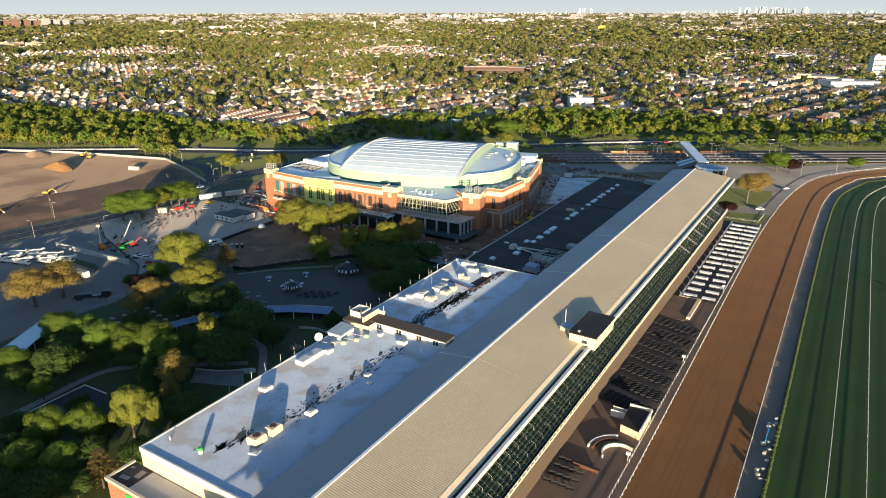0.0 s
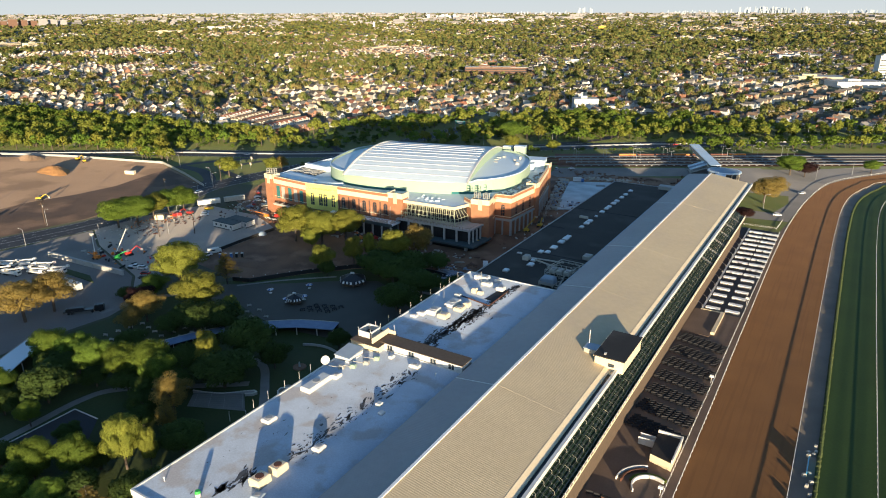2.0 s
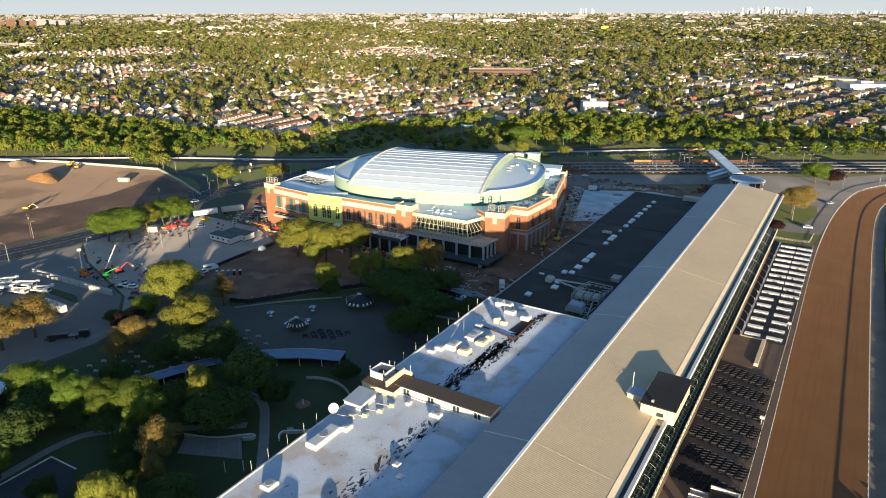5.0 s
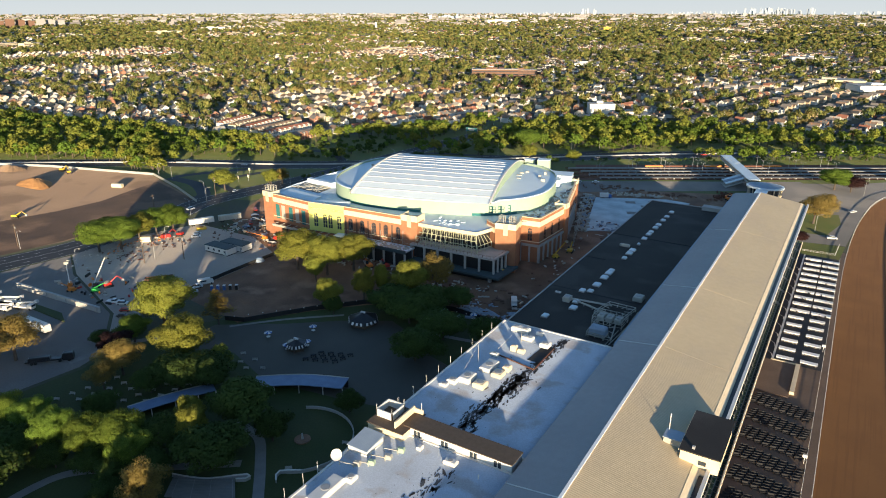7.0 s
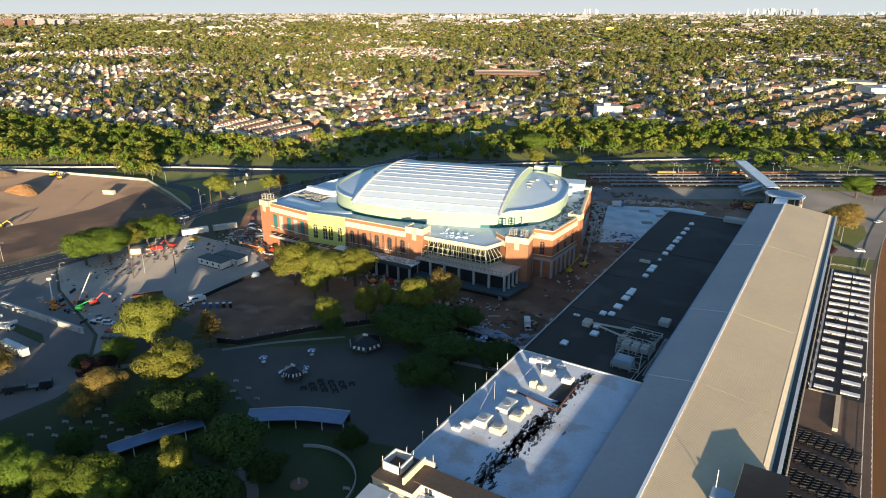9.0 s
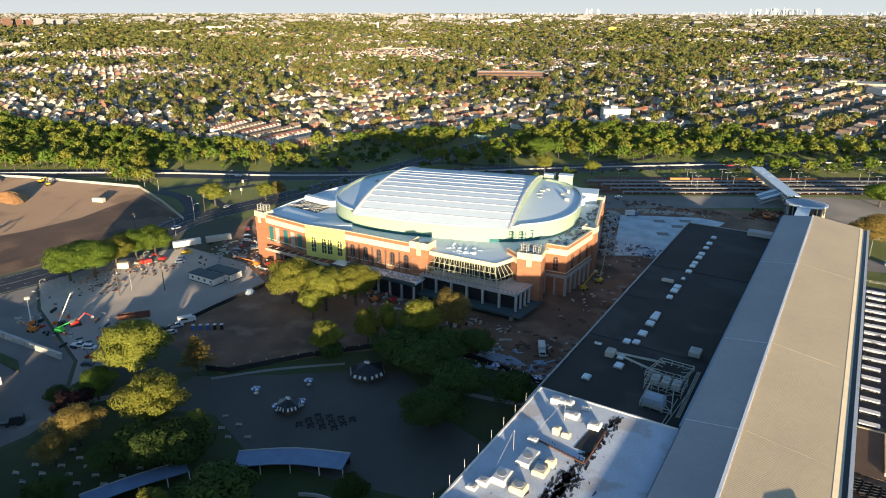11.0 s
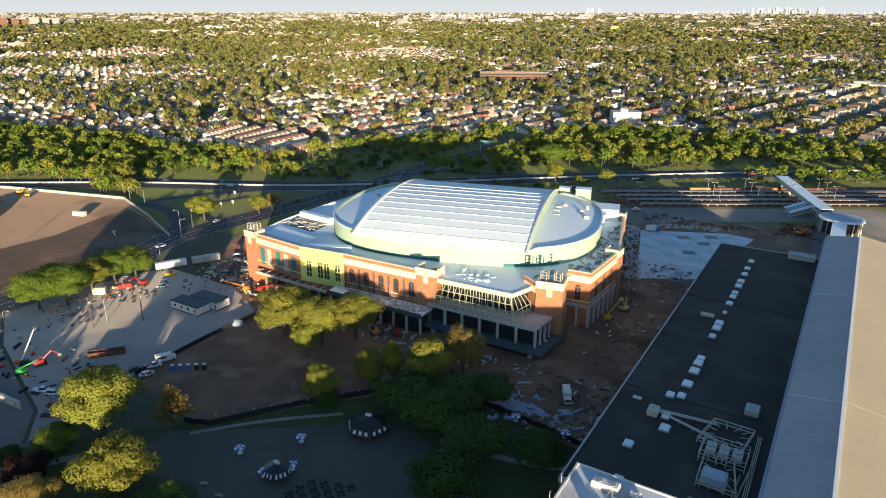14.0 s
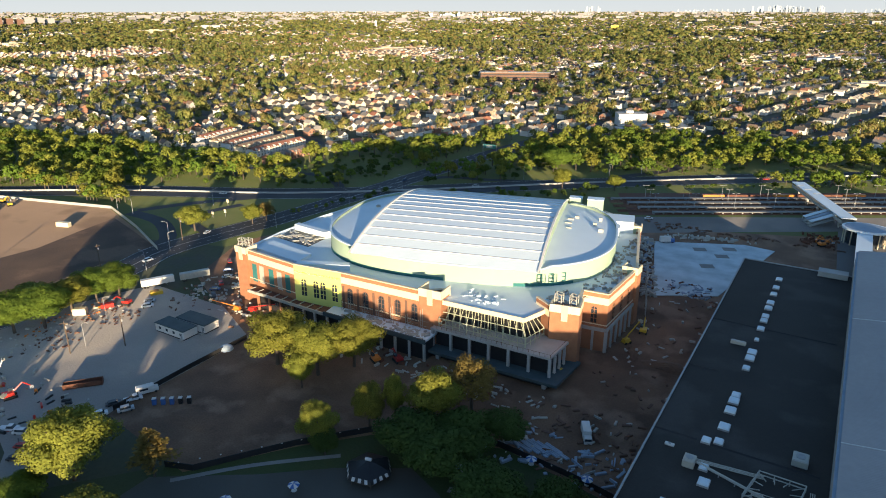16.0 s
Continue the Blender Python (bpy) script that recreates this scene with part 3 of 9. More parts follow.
def build_wing_details():
    # lower brick annex at the near end
    a = thing("brick_annex", "low orange brick annex with a dark flat roof", "building")
    part("wall", Mb().box(-130.6, -100, 65.8, 72.8, 0, 19.4), M_BRICK, a)
    part("roof_deck", Mb().box(-130.2, -100.2, 66.2, 72.7, 19.4, 19.6), M_CONC, a)
    part("roof_felt", Mb().box(-130.2, -123.4, 66.2, 72.7, 19.604, 19.65), M_FELT, a, "dark roofing felt")
    for x, y, lx, ly in ((-127.4, 68.2, 2.6, 1.2), (-125.2, 70.6, 1.6, 2.4), (-128.9, 71.4, 1.2, 0.6)):
        part("roof_patch", Mb().box(-lx / 2, lx / 2, -ly / 2, ly / 2, 19.65, 19.665, 8, (x, y)), M_PATH, a, "pale worn roof patch")
    part("coping", Mb().box(-130.9, -99.8, 65.5, 66.2, 19.2, 20.0).box(-130.9, -130.2, 66.2, 73, 19.2, 20.0), M_CREAM, a, "cream coping")
    part("crest", Mb().cyl(0, 0, -0.1, 0.1, 1.6, n=16), M_GREEN, a).matrix_local = pose(-122.6, 65.7, 17.0, 90)
    # cross corridor between the wings
    c = thing("roof_corridor", "white roof corridor with a rusty brown flat top", "corridor")
    part("wall", Mb().box(-120, -92.2, 150.2, 155.3, 20, 26.7), M_WHITE, c)
    part("roof", Mb().box(-120.2, -92.0, 150.0, 155.5, 26.7, 26.9), M_WOODPOLE, c, "weathered brown felt roof")
    for x in (-117.5, -110, -102.5, -96.5):
        for d in (0, 1.0):
            w = part("window", Mb().box(x + d, x + d + 0.7, 150.05, 150.25, 24.7, 26.3), M_GLASS, c)
    # stair tower and plant rooms
    t = thing("roof_penthouse", "cream rooftop stair tower with open parapet box", "penthouse")
    part("lower_room", Mb().box(-128.6, -118.6, 147.0, 156.4, 20, 26.5), M_CREAM, t)
    part("lower_roof", Mb().box(-128.8, -118.4, 146.8, 156.6, 26.5, 26.7), M_WOODPOLE, t)
    for b in ((-128.4, -128.1, 150, 155.2), (-128.4, -123.6, 150, 150.3), (-123.9, -123.6, 150, 155.2), (-128.4, -123.6, 154.9, 155.2)):
        part("parapet", Mb().box(*b, 26.7, 28.6), M_WHITE, t)
    part("fin", Mb().box(-121.6, -121.2, 148, 156.2, 26.7, 28.4), M_CREAM, t)
    part("fin", Mb().box(-121.2, -118.8, 155.8, 156.2, 26.7, 28.0), M_CREAM, t)
    for x, y in ((-128.2, 150.1), (-123.7, 150.1), (-125.5, 155.1), (-119.2, 156.0), (-123.7, 155.1)):
        part("mast", Mb().cyl(x, y, 26.7, 29.9, 0.06, n=5), M_WHITE, t)
    s = thing("rooftop_plant_shed", "white rooftop plant shed with a pale sloping roof", "shed")
    part("wall", Mb().box(-127.4, -122.2, 138.2, 144.5, 24.4, 26.0), M_WHITE, s)
    part("roof", Mb().add([(-127.6, 138.0, 26.0), (-122.0, 138.0, 26.0), (-122.0, 144.8, 26.6), (-127.6, 144.8, 26.6), (-127.6, 138.0, 26.2), (-122.0, 138.0, 26.2), (-122.0, 144.8, 26.8), (-127.6, 144.8, 26.8)],
                          [(3, 2, 1, 0), (4, 5, 6, 7), (0, 1, 5, 4), (1, 2, 6, 5), (2, 3, 7, 6), (3, 0, 4, 7)]), M_BLUEROOF, s)
    d = thing("satellite_dish", "white satellite dish on the flat roof", "satellite dish")
    dish = Mb()
    for j in range(4):
        r0, r1 = 1.3 * j / 4, 1.3 * (j + 1) / 4
        for i in range(14):
            a0, a1 = 2 * math.pi * i / 14, 2 * math.pi * (i + 1) / 14
            dish.quad(*[(r * math.cos(a), r * math.sin(a), 0.28 * r * r) for r, a in ((r0, a0), (r1, a0), (r1, a1), (r0, a1))])
    part("reflector", dish, M_WHITE, d).matrix_local = pose(-126.8, 133.6, 26.4, 52, 0, 25)
    part("stand", Mb().cyl(-126.8, 134.1, 24.4, 26.3, 0.15), M_POLE, d)
    part("arm", Mb().tube((-126.8, 133.6, 26.4), (-126.4, 132.4, 27.4), 0.06), M_POLE, d)
    # pipework by the dish
    p = thing("roof_pipework", "pale steel pipe frames beside the rooftop shed", "pipework")
    for k, (x, y) in enumerate(((-124, 133), (-121.5, 135), (-119.5, 138.5), (-118.5, 142))):
        part("frame", Mb().tube((x - 1.6, y, 25.5), (x + 1.6, y + 0.8, 25.5), 0.12).tube((x - 1.6, y, 24.5), (x - 1.6, y, 25.5), 0.1).tube((x + 1.6, y + 0.8, 24.5), (x + 1.6, y + 0.8, 25.5), 0.1), M_STEEL, p)
        part("tank", Mb().bevelbox(-0.8, 0.8, -0.6, 0.6, 24.55, 25.6, 0.2, 15, (x + 1.6, y + 2.0)), M_GREENSH if k % 2 else M_STEEL, p)


build_wing_details()


def roof_box(name, label, cat, x, y, z, sx, sy, h, rot, m, capm=None, group="rooftop units"):
    r = thing(name, label, cat, group)
    part("base", Mb().box(-sx / 2 + 0.1, sx / 2 - 0.1, -sy / 2 + 0.1, sy / 2 - 0.1, z, z + 0.25, rot, (x, y)), M_POLE, r)
    part("casing", Mb().bevelbox(-sx / 2, sx / 2, -sy / 2, sy / 2, z + 0.25, z + h, min(0.25, h * 0.2), rot, (x, y)), m, r)
    c, s = math.cos(radians(rot)), math.sin(radians(rot))
    if sx > 1.5:
        k = max(1, int(sx / 2.2))
        for i in range(k):
            dx = (i + 0.5) * sx / k - sx / 2
            part("fan_grille", Mb().cyl(x + c * dx, y + s * dx, z + h, z + h + 0.12, min(sy, sx / k) * 0.32, n=10), capm or M_POLE, r)
    return r


def skylight(x, y, z, sx, sy, rot=0):
    r = thing("roof_skylight", "translucent white domed skylight on the felt roof", "skylight", "skylights along the dark roof")
    part("curb", Mb().box(-sx / 2, sx / 2, -sy / 2, sy / 2, z, z + 0.45, rot, (x, y)), M_POLE, r)
    part("dome", Mb().bevelbox(-sx / 2 + 0.1, sx / 2 - 0.1, -sy / 2 + 0.1, sy / 2 - 0.1, z + 0.45, z + 0.95, 0.3, rot, (x, y)), M_MEMBRANE, r)
    return r


def build_roof_units():
    # near wing
    z = 24.6
    roof_box("roof_ventilator", "white boxed roof ventilator with long shadow", "ventilator", -122.2, 124.5, z, 3.2, 9.0, 1.5, 0, M_WHITE)
    roof_box("roof_ventilator", "small white roof ventilator", "ventilator", -120.2, 130.3, z, 2.0, 2.4, 1.2, 0, M_WHITE)
    roof_box("roof_ventilator", "white low roof ventilator with corner posts", "ventilator", -121.0, 106.0, z, 2.6, 3.0, 1.1, 0, M_WHITE)
    roof_box("air_conditioner", "weathered beige rooftop air conditioner", "air conditioner", -105.8, 88.5, z, 3.0, 3.6, 2.1, 0, M_CREAM, M_RUST)
    roof_box("air_conditioner", "weathered beige rooftop air conditioner", "air conditioner", -105.4, 93.4, z, 2.8, 3.4, 2.0, 0, M_CREAM, M_RUST)
    roof_box("roof_hatch", "pale blue roof hatch box", "roof hatch", -103.2, 85.3, z, 2.4, 2.0, 0.8, 12, M_BLUEROOF)
    roof_box("roof_hatch", "white skylight hatch box", "roof hatch", -103.0, 103.8, z, 2.2, 2.6, 1.2, 0, M_WHITE)
    roof_box("roof_hatch", "small pale roof hatch", "roof hatch", -102.2, 125.6, z, 1.5, 1.6, 0.8, 0, M_WHITE)
    roof_box("roof_hatch", "small pale roof hatch", "roof hatch", -99.4, 122.8, z, 1.4, 1.5, 0.7, 0, M_WHITE)
    roof_box("roof_hatch", "white box beside the corridor wall", "roof hatch", -105.0, 146.0, z, 3.0, 1.8, 1.1, 0, M_WHITE)
    roof_box("roof_hatch", "white box beside the corridor wall", "roof hatch", -113.6, 146.8, z, 1.2, 1.6, 1.0, 0, M_WHITE)
    v = thing("roof_vent", "round roof vent with a bright green cap", "vent")
    part("pipe", Mb().cyl(-113.9, 79.0, z, z + 0.9, 0.55, n=10), M_WHITE, v)
    part("cap", Mb().cyl(-113.9, 79.0, z + 0.9, z + 1.5, 0.65, 0.5, n=10), M_GREEN, v)
    for x, y in ((-124, 78.5), (-97.5, 145), (-97, 158)):
        w = thing("roof_pipe", "thin white vent pipe on the roof", "vent", "vent pipes")
        part("pipe", Mb().cyl(x, y, z, z + 0.8, 0.14, n=6), M_WHITE, w)
        part("cowl", Mb().cyl(x, y, z + 0.8, z + 1.1, 0.25, 0.1, n=6), M_WHITE, w)
    # far wing
    z = 25.0
    units = ((-119.0, 178.0, 3.2, 4.4, 1.7, M_WHITE), (-121.8, 175.0, 2.6, 2.4, 1.2, M_WHITE), (-114.5, 176.8, 3.2, 3.0, 1.6, M_CREAM), (-117.2, 187.0, 3.4, 6.0, 1.2, M_WHITE),
             (-113.0, 184.3, 3.0, 3.2, 1.3, M_CREAM), (-112.2, 188.0, 2.0, 2.2, 1.6, M_CREAM), (-119.0, 193.6, 2.4, 1.6, 1.1, M_WHITE), (-115.6, 199.3, 1.7, 1.7, 1.9, M_CREAM), (-113.2, 199.2, 2.0, 1.4, 1.3, M_CREAM),
             (-119.2, 211.5, 5.6, 2.4, 1.6, M_WHITE), (-115.0, 207.6, 3.4, 2.2, 1.3, M_WHITE), (-113.2, 212.3, 2.2, 1.4, 1.0, M_WHITE), (-108.8, 206.2, 2.8, 2.6, 1.5, M_WHITE), (-123.0, 172.3, 2.2, 1.6, 0.9, M_WHITE))
    for x, y, sx, sy, h, m in units:
        roof_box("air_handler", "white boxed rooftop air handler", "air handler", x, y, z, sx, sy, h, 0, m)
    pipe = thing("roof_duct", "rusty pipe run across the white roof", "duct")
    part("run", Mb().tube((-119.0, 194.6, z + 0.3), (-106.0, 192.0, z + 0.3), 0.22).tube((-106.0, 192.0, z + 0.3), (-106.0, 206, z + 0.3), 0.16), M_RUST, pipe)
    for a, b in (((-121.0, 187.5), (-121.5, 178)), ((-116, 205), (-120, 196))):
        wire = thing("guy_mast", "thin rooftop aerial mast with guy wire", "mast")
        part("mast", Mb().cyl(a[0], a[1], z, z + 6.0, 0.06, n=5), M_STEEL, wire)
        part("guy", Mb().tube((a[0], a[1], z + 6), (b[0], b[1], z), 0.03, n=3), M_STEEL, wire)
    # tar stains and felt patches with depth of their own
    rnd = random.Random(11)
    tar = Mb()
    for (xa, ya), (xb, yb), n, sp, zz, big in (((-109.5, 158.5), (-107, 188), 420, 1.4, 25.0, 1.5), ((-107.5, 184), (-105.5, 213), 300, 0.8, 25.0, 1.3), ((-106.5, 98), (-104.5, 145), 300, 1.5, 24.6, 1.0),
                                               ((-112, 82), (-109.5, 91), 50, 0.7, 24.6, 1.4), ((-119, 80), (-110, 140), 70, 4.0, 24.6, 0.5), ((-118, 160), (-112, 210), 60, 4.0, 25.0, 0.5)):
        for _ in range(n):
            f = rnd.random()
            x, y, r = xa + (xb - xa) * f + rnd.gauss(0, sp), ya + (yb - ya) * f + rnd.gauss(0, 1.0), (abs(rnd.gauss(0, 0.16)) + 0.03) * big
            a0 = rnd.uniform(0, 6)
            if not (-126 < x < -93) or (zz < 24.9 and y > 145) or (zz > 24.9 and not 157 < y < 214):
                continue
            long, tw = rnd.uniform(1.0, 5.0), rnd.gauss(0.15, 0.35)
            ring = [(r * rnd.uniform(0.4, 1.3) * math.cos(a0 + 6.283 * i / 8), long * r * rnd.uniform(0.4, 1.3) * math.sin(a0 + 6.283 * i / 8)) for i in range(8)]
            poly = [(x + px * math.cos(tw) - py * math.sin(tw), y + px * math.sin(tw) + py * math.cos(tw)) for px, py in ring]
            tar.prism(poly, zz + 0.002, zz + 0.03)
    tagged(part("tar_patches", tar, M_TAR), "scattered grey dirt streaks on the white roofs", "patch", kind="stuff")
    part("felt_sheet", Mb().prism([(-110.2, 196.5), (-106.6, 196.5), (-106.0, 207), (-109.4, 207.5)], 25.004, 25.05), M_FELT)["label"] = "loose black felt sheet on the white roof"
    tagged(bpy.data.objects["felt_sheet"], category="roofing felt")
    # poles along the wing edges
    for k in range(9):
        f = thing("flagpole", "thin white pole along the roof edge", "pole", "poles along the roof edge")
        y = 158.5 + k * 6.2
        part("shaft", Mb().cyl(-127.6, y, 22, 27.4, 0.07, 0.04, n=5), M_WHITE, f)
        part("bracket", Mb().box(-127.8, -127.3, y - 0.1, y + 0.1, 23.5, 23.8), M_POLE, f)
    for k, y in enumerate((108.0, 113.0, 119.0, 124.5, 129.0)):
        f = thing("flagpole", "thin white pole along the roof edge", "pole", "poles along the roof edge")
        part("shaft", Mb().cyl(-128.4, y, 22, 27.0, 0.07, 0.04, n=5), M_WHITE, f)
        part("bracket", Mb().box(-128.4, -127.7, y - 0.1, y + 0.1, 23.5, 23.8), M_POLE, f)
    # dark hall skylights and plant
    z = 19.6
    for y, s in ((384, 1), (374.7, 1), (367.6, 1), (358.9, 1.1), (353.6, 1.1), (346, 1), (342, 1), (335, 1), (326, 0.6), (316.6, 1.15), (312.3, 1.15), (305.4, 0.9), (288.5, 1), (285.2, 1.15), (280, 1.2), (271.5, 1.2), (264.4, 0.95), (247.1, 1.1)):
        skylight(-115.7, y, z, 2.3 * s, 2.6 * s, 0)
    for x, y, s in ((-118.4, 263.4, 0.95), (-116.8, 252.5, 0.9), (-119.5, 222, 1), (-114.0, 219.5, 1), (-121.5, 236, 1)):
        skylight(x, y, z, 2.3 * s, 2.6 * s, 0)
    for y0, xa, xb in ((336.0, -130.6, -93.8), (263.2, -130.6, -120.5), (262.8, -118.0, -93.8), (300.0, -130.6, -122.0)):
        sm = thing("roof_seam", "low raised felt seam across the hall roof", "seam")
        part("seam", Mb().add([(x, y, zz) for x in (xa, xb) for y, zz in ((y0 - 0.5, z), (y0 - 0.15, z + 0.22), (y0 + 0.15, z + 0.22), (y0 + 0.5, z))], [(0, 4, 5, 1), (1, 5, 6, 2), (2, 6, 7, 3), (0, 1, 2, 3), (7, 6, 5, 4)]), M_FELT, sm)
        part("drip_edge", Mb().box(xa, xb, y0 - 0.06, y0 + 0.06, z + 0.22, z + 0.25), M_DARKROOF, sm)
    for nm, ring in (("rooftop_chiller", ((-107.7, 245.8), (-105.7, 256.1), (-96.2, 255.8), (-97.7, 245.2))), ("rooftop_chiller", ((-104.5, 229.6), (-104.9, 241.0), (-98.8, 242.6), (-96.2, 229.2)))):
        pf = thing(nm, "rooftop chiller plant inside a pale pipe frame", "chiller")
        for zz in (z + 0.7, z + 1.6):
            for a, b in zip(ring, ring[1:] + ring[:1]):
                part("pipe", Mb().tube((*a, zz), (*b, zz), 0.14, n=5), M_STEEL, pf)
        for a, b in zip(ring, ring[1:] + ring[:1]):
            for f in (0.0, 0.33, 0.66):
                x, y = a[0] + (b[0] - a[0]) * f, a[1] + (b[1] - a[1]) * f
                part("post", Mb().tube((x, y, z), (x, y, z + 1.6), 0.1, n=5), M_STEEL, pf)
                mx, my = sum(p[0] for p in ring) / 4, sum(p[1] for p in ring) / 4
                part("branch", Mb().tube((x, y, z + 1.1), (x + (mx - x) * 0.45, y + (my - y) * 0.45, z + 1.1), 0.12, n=5), M_STEEL, pf)
    run = thing("roof_duct", "pale pipe run across the felt roof", "duct")
    for k in range(3):
        part("run", Mb().tube((-119.0, 253.6 + 0.5 * k, z + 0.5), (-104.6, 255 + 0.5 * k, z + 0.5), 0.13, n=5).tube((-95.2 + 0.4 * k, 255.5, z + 0.4), (-94.9 + 0.4 * k, 229, z + 0.4), 0.12, n=5), M_STEEL, run)
    roof_box("air_handler", "grey rooftop unit on the felt roof", "air handler", -98.2, 266.2, z, 3.4, 4.0, 1.8, 0, M_STEEL)
    roof_box("air_handler", "grey rooftop unit on the felt roof", "air handler", -120.0, 252.3, z, 2.6, 3.2, 2.0, 0, M_STEEL)
    roof_box("roof_hatch", "small pale roof hatch", "roof hatch", -125.6, 257.3, z, 2.2, 1.0, 0.6, 0, M_WHITE)
    roof_box("roof_hatch", "low grey roof vent", "roof hatch", -120.3, 320.6, z, 4.4, 1.2, 1.2, 0, M_STEEL)
    duct = thing("roof_duct", "long grey pipe duct across the felt roof", "duct")
    part("run", Mb().tube((-118.5, 253.0, z + 0.8), (-101.0, 247.0, z + 0.8), 0.35), M_STEEL, duct)
    for k in range(5):
        part("support", Mb().box(-117 + 3.6 * k, -116.8 + 3.6 * k, 252.1 - 1.25 * k, 252.9 - 1.25 * k, z, z + 0.6), M_POLE, duct)
    chil = thing("cooling_plant", "rooftop cooling plant of steel frames and coils", "cooling plant")
    for i in range(3):
        part("coil", Mb().bevelbox(-1.1, 1.1, -1.8, 1.8, z + 1.0, z + 2.6, 0.15, 0, (-103.9 + 2.9 * i, 242.6)), M_STEEL, chil)
        part("fan", Mb().cyl(-103.9 + 2.9 * i, 242.6, z + 2.6, z + 2.9, 0.8, n=10), M_POLE, chil)
    for (xa, ya, xb, yb) in ((-106, 239.0, -96, 239.0), (-106, 246.2, -96, 246.2), (-106, 239.0, -106, 246.2), (-96, 239.0, -96, 246.2)):
        for h in (0.9, 1.9, 2.9):
            part("frame_rail", Mb().tube((xa, ya, z + h), (xb, yb, z + h), 0.09, n=4), M_STEEL, chil)
    for k in range(6):
        for y in (239.0, 246.2):
            part("post", Mb().box(-106.1 + 2 * k, -105.9 + 2 * k, y - 0.1, y + 0.1, z, z + 2.9), M_STEEL, chil)
    tank = thing("water_tank", "pale blue rooftop cooling tank on a steel frame", "tank")
    part("vessel", Mb().bevelbox(-2.6, 2.6, -1.8, 1.8, z + 1.1, z + 3.6, 0.6, 0, (-101.2, 231.5)), M_BLUEROOF, tank)
    part("frame", Mb().box(-104.0, -98.4, 229.4, 233.6, z + 0.8, z + 1.1), M_STEEL, tank)
    for x in (-103.8, -98.6):
        for y in (229.6, 233.4):
            part("leg", Mb().box(x - 0.12, x + 0.12, y - 0.12, y + 0.12, z, z + 1.1), M_STEEL, tank)
    lp = thing("roof_pipe_loop", "pale pipe loop round the cooling plant", "pipework")
    for p, q in (((-96.4, 224), (-94.6, 247)), ((-97.2, 224), (-96.6, 238)), ((-105, 224.5), (-96.4, 224))):
        part("pipe", Mb().tube((*p, z + 0.35), (*q, z + 0.35), 0.14), M_STEEL, lp)
    tar2 = thing("roof_curb_box", "low grey parapet box at the hall's far end", "parapet")
    part("box", Mb().box(-103.5, -93.2, 397, 402, 19.6, 21.6), M_CONC, tar2)
    rw = thing("rear_parapet", "grey metal parapet between felt roof and stand", "parapet")
    part("wall", Mb().box(-91.7, -91.15, 216.6, 416, 18.0, 25.7), M_POLE, rw)
    part("cap", Mb().box(-91.85, -91.05, 216.6, 416, 25.7, 25.85), M_BLUEROOF, rw)


build_roof_units()


def build_hut():
    h = thing("photo_hut", "cream rooftop camera hut with a black flat roof", "hut")
    part("room", Mb().box(-62.6, -54.4, 173.2, 190.0, 24.2, 28.0), M_CREAM, h)
    part("roof", Mb().box(-62.9, -54.1, 172.9, 190.3, 28.0, 28.3), M_DARKROOF, h, "black felt roof")
    part("trim", Mb().box(-62.95, -62.9, 172.9, 190.3, 27.8, 28.3), M_CREAM, h)
    part("side_room", Mb().box(-67.0, -62.6, 176.5, 180.0, 25.6, 27.6), M_STEEL, h)
    part("side_roof", Mb().box(-67.2, -62.6, 176.3, 180.2, 27.6, 27.75), M_BLUEROOF, h)
    part("mast", Mb().cyl(-66.6, 179.8, 25.6, 32.0, 0.1, n=6), M_WHITE, h)
    part("window", Mb().box(-58.6, -57.0, 173.05, 173.22, 25.6, 26.6), M_GLASS, h)
    part("bracket", Mb().box(-59.8, -56.0, 171.2, 173.2, 23.6, 24.6), M_CREAM, h)
    part("antenna", Mb().box(-60.4, -59.8, 174.2, 174.8, 28.3, 28.9), M_POLE, h)


build_hut()


# ---- laid surfaces round the buildings ----
def surface(name, poly, z, m, label, cat="ground"):
    return structure(name, Mb().flat(poly, z), m, label, cat)


surface("grass_belt", [(-1100, -60), (-420, 320), (-372, 335), (-330, 445), (-230, 478), (-95, 500), (-30, 560), (320, 720), (320, 880), (-104, 815), (-310, 765), (-400, 695), (-470, 575), (-560, 495), (-737, 475), (-1100, 430)],
        0.02, M_GRASS, "rough grass verges along the parkway", "grass")
surface("paddock_lawn", [(-262, 40), (-128, 40), (-128, 258), (-170, 262), (-205, 247), (-222, 230), (-245, 205), (-266, 180), (-258, 150), (-262, 120)], 0.02, M_LAWN, "shaded lawn of the paddock park", "grass")
surface("site_soil", [(-284, 210), (-240, 204), (-222, 228), (-205, 246), (-170, 259), (-132, 252), (-132, 500), (-190, 478), (-240, 472), (-335, 447), (-372, 345), (-352, 300), (-320, 284), (-284, 269)], 0.03, M_SOIL,
        "rutted brown bare soil of the building site", "soil")
surface("car_park", [(-284, 269), (-314, 283), (-360, 283), (-372, 246), (-372, 214), (-345, 200), (-290, 183), (-276, 172), (-283, 212)], 0.04, M_LOT, "worn pale asphalt car park with tyre marks", "car park")
surface("truck_yard", [(-372, 213), (-382, 160), (-400, 40), (-262, 40), (-264, 118), (-260, 150), (-268, 178), (-277, 171), (-291, 182), (-346, 199)], 0.035, M_YARD, "worn grey asphalt truck yard", "car park")
